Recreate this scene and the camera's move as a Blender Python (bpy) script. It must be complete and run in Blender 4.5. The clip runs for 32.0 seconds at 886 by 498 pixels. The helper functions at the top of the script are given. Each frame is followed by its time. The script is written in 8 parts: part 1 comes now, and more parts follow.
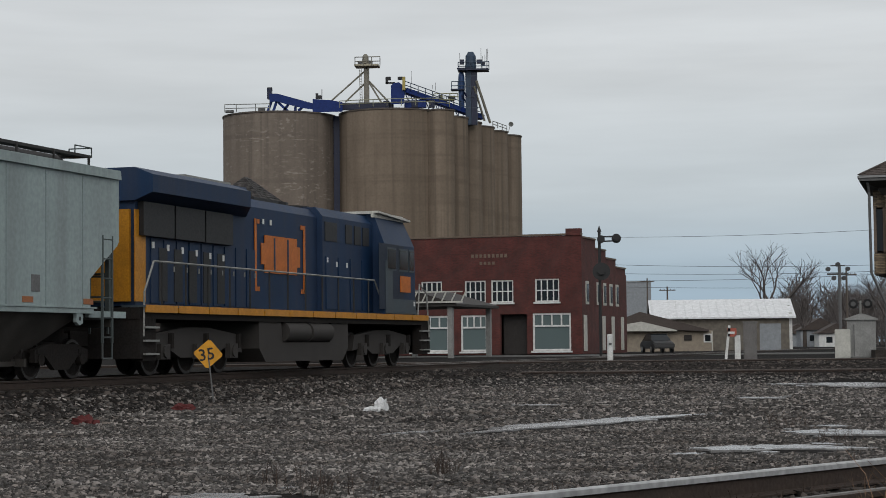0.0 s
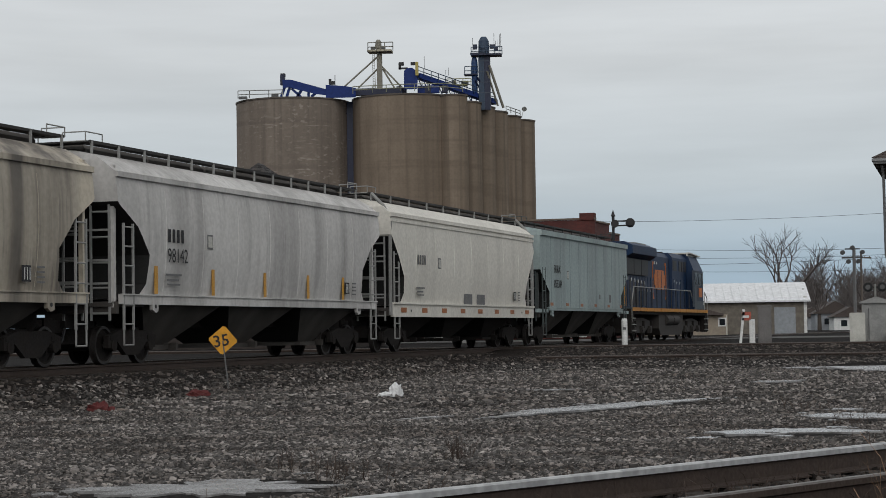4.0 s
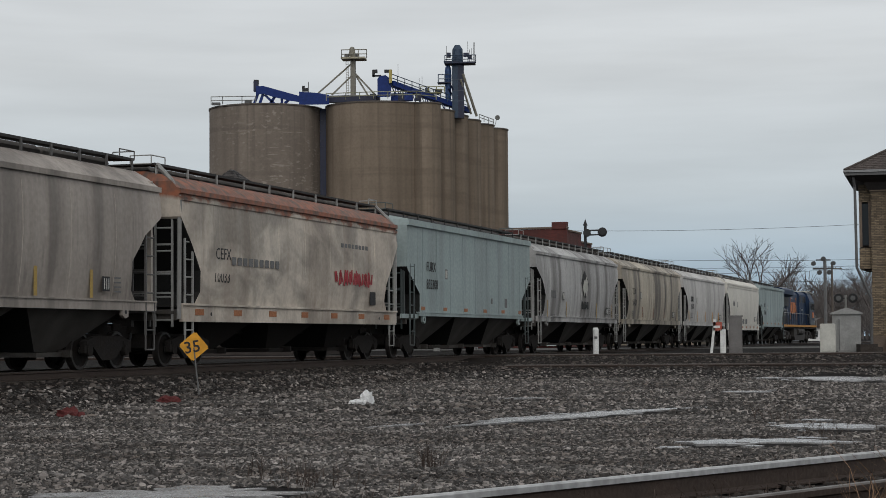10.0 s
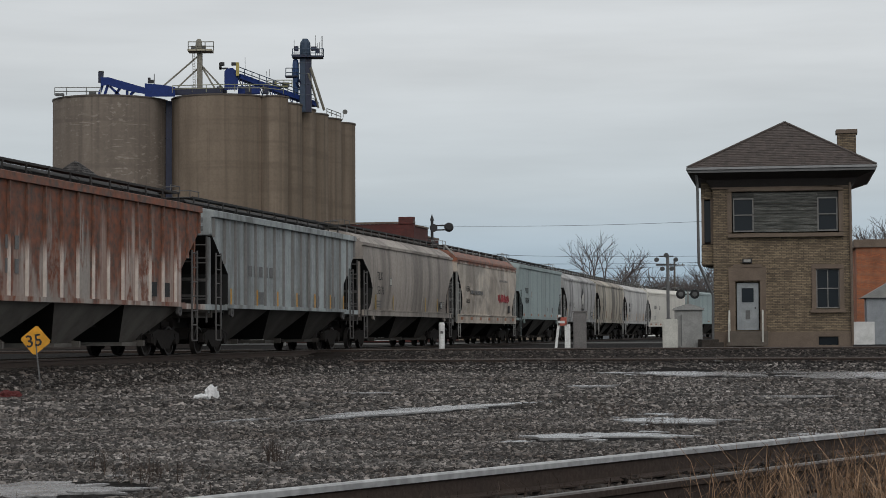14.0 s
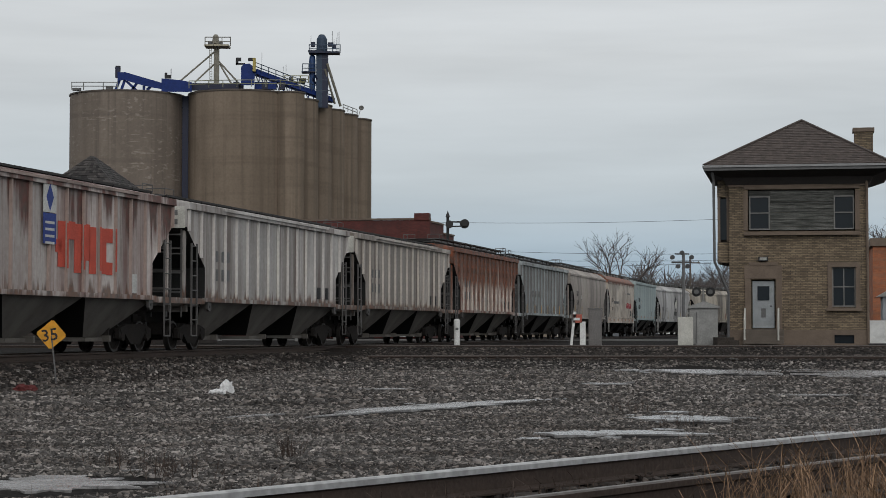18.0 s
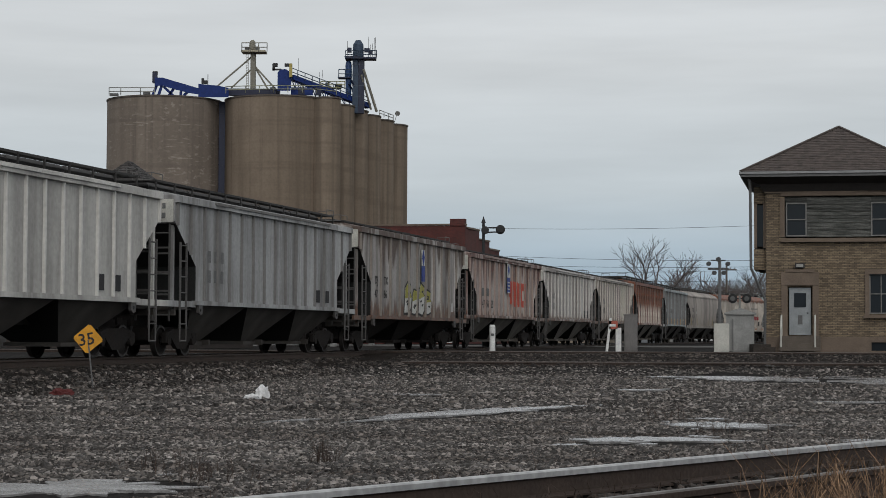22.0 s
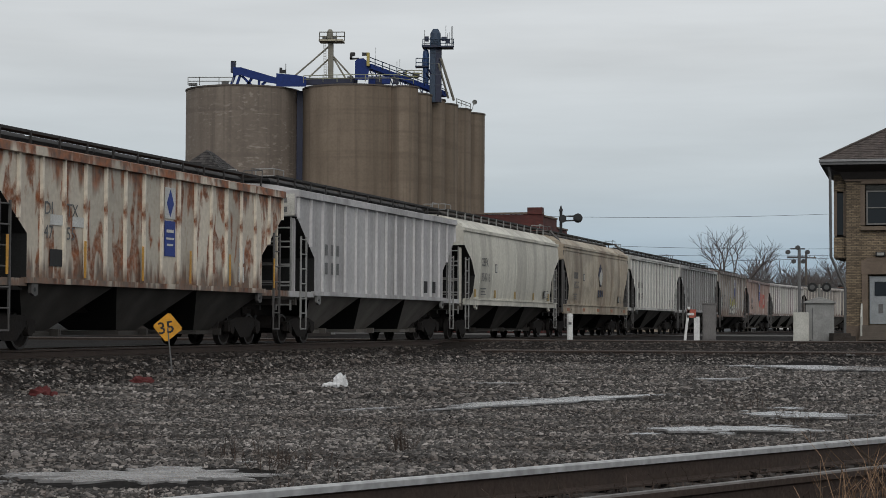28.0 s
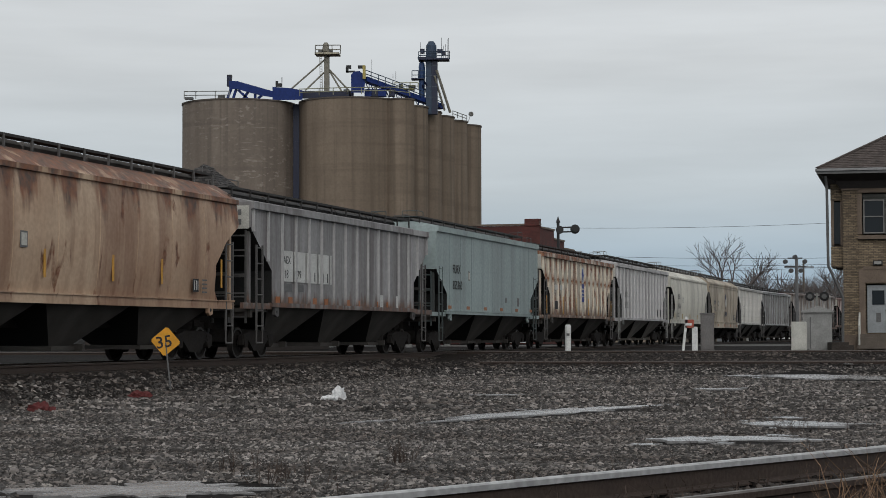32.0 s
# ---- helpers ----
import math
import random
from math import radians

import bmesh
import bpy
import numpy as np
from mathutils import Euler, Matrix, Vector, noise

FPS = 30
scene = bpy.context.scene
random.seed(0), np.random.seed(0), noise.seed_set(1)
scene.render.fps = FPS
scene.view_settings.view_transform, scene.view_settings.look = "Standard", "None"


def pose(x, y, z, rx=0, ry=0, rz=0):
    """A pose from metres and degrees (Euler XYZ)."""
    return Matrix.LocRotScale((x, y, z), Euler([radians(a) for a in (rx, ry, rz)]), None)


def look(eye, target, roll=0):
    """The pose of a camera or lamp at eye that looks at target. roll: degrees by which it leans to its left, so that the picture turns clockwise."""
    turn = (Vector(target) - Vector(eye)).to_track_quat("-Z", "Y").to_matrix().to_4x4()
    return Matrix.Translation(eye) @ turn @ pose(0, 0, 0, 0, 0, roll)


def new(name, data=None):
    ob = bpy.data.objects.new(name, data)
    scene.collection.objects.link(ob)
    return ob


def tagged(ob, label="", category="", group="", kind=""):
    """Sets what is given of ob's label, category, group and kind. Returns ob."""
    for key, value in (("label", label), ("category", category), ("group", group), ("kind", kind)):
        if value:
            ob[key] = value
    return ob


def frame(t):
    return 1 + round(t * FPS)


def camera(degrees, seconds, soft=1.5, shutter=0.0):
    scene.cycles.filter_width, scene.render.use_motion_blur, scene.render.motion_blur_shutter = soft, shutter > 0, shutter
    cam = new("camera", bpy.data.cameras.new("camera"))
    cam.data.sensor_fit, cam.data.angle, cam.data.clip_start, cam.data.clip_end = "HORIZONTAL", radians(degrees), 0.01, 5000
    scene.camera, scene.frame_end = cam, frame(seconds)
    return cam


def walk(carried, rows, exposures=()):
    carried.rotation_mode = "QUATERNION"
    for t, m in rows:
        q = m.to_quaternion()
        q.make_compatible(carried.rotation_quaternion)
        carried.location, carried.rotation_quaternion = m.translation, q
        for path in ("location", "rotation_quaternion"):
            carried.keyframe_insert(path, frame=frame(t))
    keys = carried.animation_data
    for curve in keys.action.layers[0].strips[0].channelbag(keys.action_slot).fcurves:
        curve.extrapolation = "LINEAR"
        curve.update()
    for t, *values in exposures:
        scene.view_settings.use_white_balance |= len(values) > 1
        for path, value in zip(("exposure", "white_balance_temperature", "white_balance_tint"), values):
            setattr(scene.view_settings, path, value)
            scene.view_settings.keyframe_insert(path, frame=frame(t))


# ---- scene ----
import functools

# ---- camera and its walk ----
EYE = (0.0, 0.0, 1.25)
cam = camera(25.97, 32.0, soft=0.7)
# seconds, turn to the right, tilt upwards, lean to the right, in degrees
PATH = [
    (0, -4.020, 2.882, 0.584), (0.5, -4.022, 2.677, 0.585), (1, -4.856, 2.678, 0.551), (1.5, -5.575, 2.712, 0.520),
    (2, -6.096, 2.993, 0.292), (2.5, -6.612, 2.886, 0.559), (3, -6.128, 2.583, 0.665), (3.5, -4.957, 2.467, 0.849),
    (5.5, -4.059, 2.430, 0.845), (6, -3.981, 2.381, 0.848), (6.5, -3.396, 2.268, 0.653), (7, -2.318, 2.058, 0.529),
    (7.5, -1.493, 1.878, 0.517), (8, -1.536, 1.912, 0.520), (8.5, -1.899, 2.021, 0.561), (9, -2.312, 2.151, 0.476),
    (9.5, -2.858, 2.450, 0.449), (10, -3.607, 2.674, 0.418), (10.5, -4.376, 2.817, 0.483), (11, -4.961, 2.948, 0.670),
    (11.5, -4.955, 3.019, 0.716), (12, -5.099, 3.057, 0.638), (12.5, -4.743, 2.936, 0.564), (13, -3.657, 2.638, 0.494),
    (13.5, -0.635, 2.255, 0.382), (14, 0.965, 2.486, 0.273), (14.5, 1.281, 2.542, 0.266), (16.5, 0.672, 2.391, 0.201),
    (17, 0.481, 2.280, 0.130), (17.5, 0.538, 2.314, 0.005), (18, 0.499, 2.380, -0.043), (18.5, 0.280, 2.425, -0.173),
    (19, 0.021, 2.198, -0.299), (19.5, 0.094, 2.256, -0.268), (20, -0.126, 2.416, -0.224), (20.5, -0.300, 2.487, -0.258),
    (21, -0.334, 2.449, -0.242), (21.5, -0.575, 2.464, -0.263), (22, -0.566, 2.548, -0.251), (22.5, -1.517, 2.484, -0.145),
    (23, -1.967, 2.439, -0.098), (23.5, -2.469, 2.526, -0.169), (24, -2.555, 2.243, -0.129), (24.5, -2.321, 2.148, -0.051),
    (26.5, -2.320, 2.139, -0.177), (27, -2.487, 2.181, -0.219), (27.5, -2.696, 2.201, -0.314), (28, -2.873, 2.198, -0.299),
    (28.5, -2.793, 2.155, -0.265), (29, -2.526, 2.056, -0.241), (29.5, -2.490, 2.035, -0.211), (30, -2.519, 2.054, -0.256),
    (30.5, -2.673, 2.175, -0.164), (31, -2.534, 2.260, -0.016), (31.5, -2.752, 2.450, 0.095), (32, -2.795, 2.559, 0.146),
]
ROLL0 = 0.0
walk(cam, [(t, pose(*EYE, 90 + up, 0, -right) @ pose(0, 0, 0, 0, 0, -(lean + ROLL0))) for t, right, up, lean in PATH])

# ---- world and light ----
world = bpy.data.worlds.new("overcast_sky")
scene.world = world
world.use_nodes = True


def build_world():
    nt = world.node_tree
    nt.nodes.clear()
    n, l = nt.nodes.new, nt.links.new
    out, bg = n("ShaderNodeOutputWorld"), n("ShaderNodeBackground")
    co = n("ShaderNodeTexCoord")
    sky = n("ShaderNodeTexSky")
    sky.sky_type, sky.sun_disc = "NISHITA", False
    sky.sun_elevation, sky.sun_rotation = radians(32), radians(173)
    sep = n("ShaderNodeSeparateXYZ")
    l(co.outputs["Generated"], sep.inputs[0])
    ramp = n("ShaderNodeValToRGB")
    l(sep.outputs["Z"], ramp.inputs[0])
    e = ramp.color_ramp.elements
    e[0].position, e[0].color = 0.0, (0.30, 0.40, 0.50, 1)
    e[1].position, e[1].color = 1.0, (0.635, 0.65, 0.665, 1)
    for p, c in ((0.03, (0.33, 0.43, 0.52, 1)), (0.075, (0.485, 0.535, 0.57, 1)), (0.14, (0.595, 0.62, 0.635, 1)), (0.3, (0.645, 0.66, 0.672, 1))):
        x = e.new(p)
        x.color = c
    mp = n("ShaderNodeMapping")
    mp.inputs["Scale"].default_value = (3, 3, 26)
    l(co.outputs["Generated"], mp.inputs[0])
    nz = n("ShaderNodeTexNoise")
    nz.inputs["Scale"].default_value, nz.inputs["Detail"].default_value = 1.6, 5
    l(mp.outputs[0], nz.inputs[0])
    mr = n("ShaderNodeMapRange")
    mr.inputs[1].default_value, mr.inputs[2].default_value = 0.3, 0.7
    mr.inputs[3].default_value, mr.inputs[4].default_value = 0.90, 1.08
    l(nz.outputs[0], mr.inputs[0])
    mul = n("ShaderNodeMix")
    mul.data_type, mul.blend_type = "RGBA", "MULTIPLY"
    mul.inputs[0].default_value = 1.0
    l(ramp.outputs[0], mul.inputs[6])
    l(mr.outputs[0], mul.inputs[7])
    addn = n("ShaderNodeMix")
    addn.data_type, addn.blend_type = "RGBA", "ADD"
    addn.inputs[0].default_value = 0.004
    l(mul.outputs[2], addn.inputs[6])
    l(sky.outputs[0], addn.inputs[7])
    l(addn.outputs[2], bg.inputs[0])
    bg.inputs[1].default_value = 1.0
    l(bg.outputs[0], out.inputs[0])


build_world()
sun_data = bpy.data.lights.new("sun", "SUN")
sun_data.energy, sun_data.angle, sun_data.color = 1.05, radians(50), (1.0, 0.985, 0.965)
sun = new("sun", sun_data)
sun.matrix_world = look((12, -60, 62), (0, 40, 0))
scene.view_settings.exposure = 0.0

# ---- materials ----


def material(name, color, rough=0.8, metal=0.0, second=None, scale=3.0, amount=0.5, fine=40.0, fine_amount=0.25, bump=0.15, streak=0.0, streak_color=(0.06, 0.05, 0.045),
             rust=0.0, rust_color=(0.17, 0.062, 0.028), rust_scale=1.2, top_rust=None, spec=0.4, island=0.0, objrand=0.0, grime=0.0, chips=False, wide=1.0, panels=0.0, panel_low=0.68, squash=None, foot_rust=None):
    """Colour with broad stains, fine grain, vertical streaks and rust."""
    m = bpy.data.materials.new(name)
    m.use_nodes = True
    nt = m.node_tree
    n, l = nt.nodes.new, nt.links.new
    b = nt.nodes["Principled BSDF"]
    b.inputs["Roughness"].default_value, b.inputs["Metallic"].default_value = rough, metal
    b.inputs["Specular IOR Level"].default_value = spec
    co = n("ShaderNodeTexCoord").outputs["Object"]
    if second is None:
        second = tuple(c * 0.6 for c in color)

    def noise_of(sc, detail, mapping=None, dist=0.0):
        x = n("ShaderNodeTexNoise")
        x.inputs["Scale"].default_value, x.inputs["Detail"].default_value, x.inputs["Distortion"].default_value = sc, detail, dist
        if mapping:
            mp = n("ShaderNodeMapping")
            mp.inputs["Scale"].default_value = mapping
            l(co, mp.inputs[0])
            l(mp.outputs[0], x.inputs[0])
        else:
            l(co, x.inputs[0])
        return x.outputs[0]

    def rng(v, a, c, lo, hi):
        x = n("ShaderNodeMapRange")
        for i, val in enumerate((a, c, lo, hi)):
            x.inputs[i + 1].default_value = val
        l(v, x.inputs[0])
        return x.outputs[0]

    def mix(fac, a, c, blend="MIX"):
        x = n("ShaderNodeMix")
        x.data_type, x.blend_type = "RGBA", blend
        for k, v in ((0, fac), (6, a), (7, c)):
            if isinstance(v, (int, float)):
                x.inputs[k].default_value = v
            elif isinstance(v, tuple):
                x.inputs[k].default_value = (*v, 1)
            else:
                l(v, x.inputs[k])
        return x.outputs[2]

    def times(a, c):
        x = n("ShaderNodeMath")
        x.operation = "MULTIPLY"
        l(a, x.inputs[0])
        if isinstance(c, float):
            x.inputs[1].default_value = c
        else:
            l(c, x.inputs[1])
        return x.outputs[0]

    col = mix(rng(noise_of(scale, 4, squash), 0.35, 0.65, 0.0, amount), color, second)
    g = noise_of(fine, 3)
    col = mix(rng(g, 0.38, 0.62, 0.0, fine_amount), col, tuple(c * 0.3 for c in color))
    if island or objrand:
        if objrand:
            r = n("ShaderNodeObjectInfo").outputs["Random"]
            a = objrand
        else:
            r = n("ShaderNodeNewGeometry").outputs["Random Per Island"]
            a = island
        if chips:
            pw = n("ShaderNodeMath")
            pw.operation = "POWER"
            l(r, pw.inputs[0])
            pw.inputs[1].default_value = 3.0
            col = mix(1.0, col, rng(pw.outputs[0], 0.0, 1.0, 0.22, 2.25), "MULTIPLY")
        else:
            col = mix(1.0, col, rng(r, 0.0, 1.0, 1.0 - a, 1.0 + a), "MULTIPLY")
    if panels:
        sp = n("ShaderNodeSeparateXYZ")
        l(co, sp.inputs[0])
        st = n("ShaderNodeMath")
        st.operation = "DIVIDE"
        l(sp.outputs["X"], st.inputs[0])
        st.inputs[1].default_value = panels
        fl = n("ShaderNodeMath")
        fl.operation = "FLOOR"
        l(st.outputs[0], fl.inputs[0])
        wn = n("ShaderNodeTexWhiteNoise")
        wn.noise_dimensions = "1D"
        l(fl.outputs[0], wn.inputs["W"])
        col = mix(1.0, col, rng(wn.outputs["Value"], 0.0, 1.0, panel_low, 1.1), "MULTIPLY")
    if streak:
        s1 = rng(noise_of(1.0, 5, tuple(q / wide for q in (1.1, 1.1, 0.10))), 0.43, 0.56, 0.0, 1.0)
        s2 = rng(noise_of(1.0, 5, tuple(q / wide for q in (3.6, 3.6, 0.14))), 0.40, 0.60, 0.25, 0.95)
        col = mix(times(times(s1, s2), streak), col, streak_color)
        s4 = rng(noise_of(1.0, 3, tuple(q / wide for q in (13.0, 13.0, 0.5))), 0.54, 0.62, 0.0, 0.45)
        s5 = rng(noise_of(0.7, 3), 0.42, 0.55, 0.0, 1.0)
        col = mix(times(times(s4, s5), streak), col, streak_color)
        col = mix(rng(noise_of(0.35, 3, (1.0, 1.0, 1.6)), 0.38, 0.62, 0.0, 0.35 * streak), col, tuple(c * 0.45 for c in color))
    if grime:
        s3 = rng(noise_of(0.9, 5, (0.5, 0.5, 0.8), 1.0), 0.42, 0.62, 0.0, grime)
        col = mix(s3, col, (0.05, 0.045, 0.04))
    if rust:
        r1 = rng(noise_of(rust_scale, 6, (1.6, 1.6, 0.55), 0.6), 0.62 - 0.22 * rust, 0.68 - 0.21 * rust, 0.0, 1.0)
        r2 = rng(noise_of(9.0, 3), 0.3, 0.6, 0.55, 1.0)
        rc = mix(rng(noise_of(5.0, 4), 0.35, 0.65, 0.0, 1.0), rust_color, tuple(c * 0.5 for c in rust_color))
        col = mix(times(r1, r2), col, rc)
    if top_rust:
        z0, z1, width = top_rust
        sp = n("ShaderNodeSeparateXYZ")
        l(co, sp.inputs[0])
        ad = n("ShaderNodeMath")
        ad.operation = "ADD"
        l(sp.outputs["Z"], ad.inputs[0])
        l(rng(noise_of(1.0, 5, (2.2, 2.2, 0.3)), 0.36, 0.64, -width, width), ad.inputs[1])
        col = mix(rng(ad.outputs[0], z0, z1, 0.0, 0.95), col, mix(rng(noise_of(4.0, 4), 0.35, 0.65, 0.0, 1.0), rust_color, (0.07, 0.045, 0.035)))
    if foot_rust:
        z0, z1, width = foot_rust
        sp = n("ShaderNodeSeparateXYZ")
        l(co, sp.inputs[0])
        ad = n("ShaderNodeMath")
        ad.operation = "ADD"
        l(sp.outputs["Z"], ad.inputs[0])
        l(rng(noise_of(1.0, 5, (3.5, 3.5, 0.5)), 0.36, 0.64, -width, width), ad.inputs[1])
        col = mix(rng(ad.outputs[0], z0, z1, 0.85, 0.0), col, mix(rng(noise_of(6.0, 4), 0.35, 0.65, 0.0, 1.0), (0.15, 0.062, 0.03), (0.06, 0.045, 0.038)))
    l(col, b.inputs["Base Color"])
    if bump:
        bp = n("ShaderNodeBump")
        bp.inputs["Strength"].default_value, bp.inputs["Distance"].default_value = bump, 0.02
        l(g, bp.inputs["Height"])
        l(bp.outputs[0], b.inputs["Normal"])
    l(rng(g, 0.2, 0.8, rough - 0.08, min(1.0, rough + 0.08)), b.inputs["Roughness"])
    return m


def concrete_wall(name, color, dark, patch=0.0, patch_color=(0.4, 0.35, 0.29)):
    """Slip-formed concrete: broad upright bands, faint pour rings, fine grain and, where patched, pale mortar smears."""
    m = bpy.data.materials.new(name)
    m.use_nodes = True
    nt = m.node_tree
    n, l = nt.nodes.new, nt.links.new
    b = nt.nodes["Principled BSDF"]
    b.inputs["Roughness"].default_value, b.inputs["Specular IOR Level"].default_value = 0.92, 0.15
    co = n("ShaderNodeTexCoord").outputs["Object"]

    def grain(sc, stretch, detail, lo, hi, a, c):
        mp, nz, mr = n("ShaderNodeMapping"), n("ShaderNodeTexNoise"), n("ShaderNodeMapRange")
        mp.inputs["Scale"].default_value = stretch
        nz.inputs["Scale"].default_value, nz.inputs["Detail"].default_value = sc, detail
        for k, v in enumerate((lo, hi, a, c)):
            mr.inputs[k + 1].default_value = v
        l(co, mp.inputs[0])
        l(mp.outputs[0], nz.inputs[0])
        l(nz.outputs[0], mr.inputs[0])
        return mr.outputs[0]

    def mix(fac, a, c):
        x = n("ShaderNodeMix")
        x.data_type = "RGBA"
        l(fac, x.inputs[0])
        for k, v in ((6, a), (7, c)):
            if isinstance(v, tuple):
                x.inputs[k].default_value = (*v, 1)
            else:
                l(v, x.inputs[k])
        return x.outputs[2]
    col = mix(grain(1.0, (0.42, 0.42, 0.012), 3, 0.38, 0.62, 0.0, 1.0), color, dark)
    col = mix(grain(1.0, (1.5, 1.5, 0.03), 4, 0.50, 0.66, 0.0, 0.55), col, tuple(c * 0.62 for c in dark))
    col = mix(grain(1.0, (0.03, 0.03, 0.9), 3, 0.56, 0.66, 0.0, 0.35), col, tuple(c * 0.7 for c in dark))
    col = mix(grain(0.3, (1, 1, 0.6), 5, 0.40, 0.66, 0.0, 0.45), col, tuple(c * 0.8 for c in dark))
    col = mix(grain(3.5, (1, 1, 1), 4, 0.42, 0.66, 0.0, 0.22), col, tuple(c * 0.6 for c in dark))
    if patch:
        x = n("ShaderNodeMath")
        x.operation = "MULTIPLY"
        l(grain(1.0, (1.2, 1.2, 2.6), 5, 0.57, 0.66, 0.0, patch), x.inputs[0])
        l(grain(1.0, (0.25, 0.25, 0.16), 2, 0.42, 0.58, 0.15, 1.0), x.inputs[1])
        col = mix(x.outputs[0], col, patch_color)
        y = n("ShaderNodeMath")
        y.operation = "MULTIPLY"
        l(grain(1.0, (0.35, 0.35, 5.0), 3, 0.62, 0.68, 0.0, patch), y.inputs[0])
        l(grain(1.0, (0.5, 0.5, 0.5), 2, 0.48, 0.6, 0.0, 1.0), y.inputs[1])
        col = mix(y.outputs[0], col, patch_color)
    l(col, b.inputs["Base Color"])
    bp = n("ShaderNodeBump")
    bp.inputs["Strength"].default_value, bp.inputs["Distance"].default_value = 0.3, 0.03
    l(grain(2.5, (1, 1, 1), 4, 0.2, 0.8, 0.0, 1.0), bp.inputs["Height"])
    l(bp.outputs[0], b.inputs["Normal"])
    return m


def plain(name, color, rough=0.6, metal=0.0, fine=25.0, fine_amount=0.3, bump=0.05, **k):
    return material(name, color, rough, metal, fine=fine, fine_amount=fine_amount, bump=bump, **k)


def glass_dark(name, color=(0.03, 0.035, 0.04)):
    m = bpy.data.materials.new(name)
    m.use_nodes = True
    b = m.node_tree.nodes["Principled BSDF"]
    b.inputs["Base Color"].default_value = (*color, 1)
    b.inputs["Roughness"].default_value, b.inputs["Specular IOR Level"].default_value = 0.12, 0.3
    return m


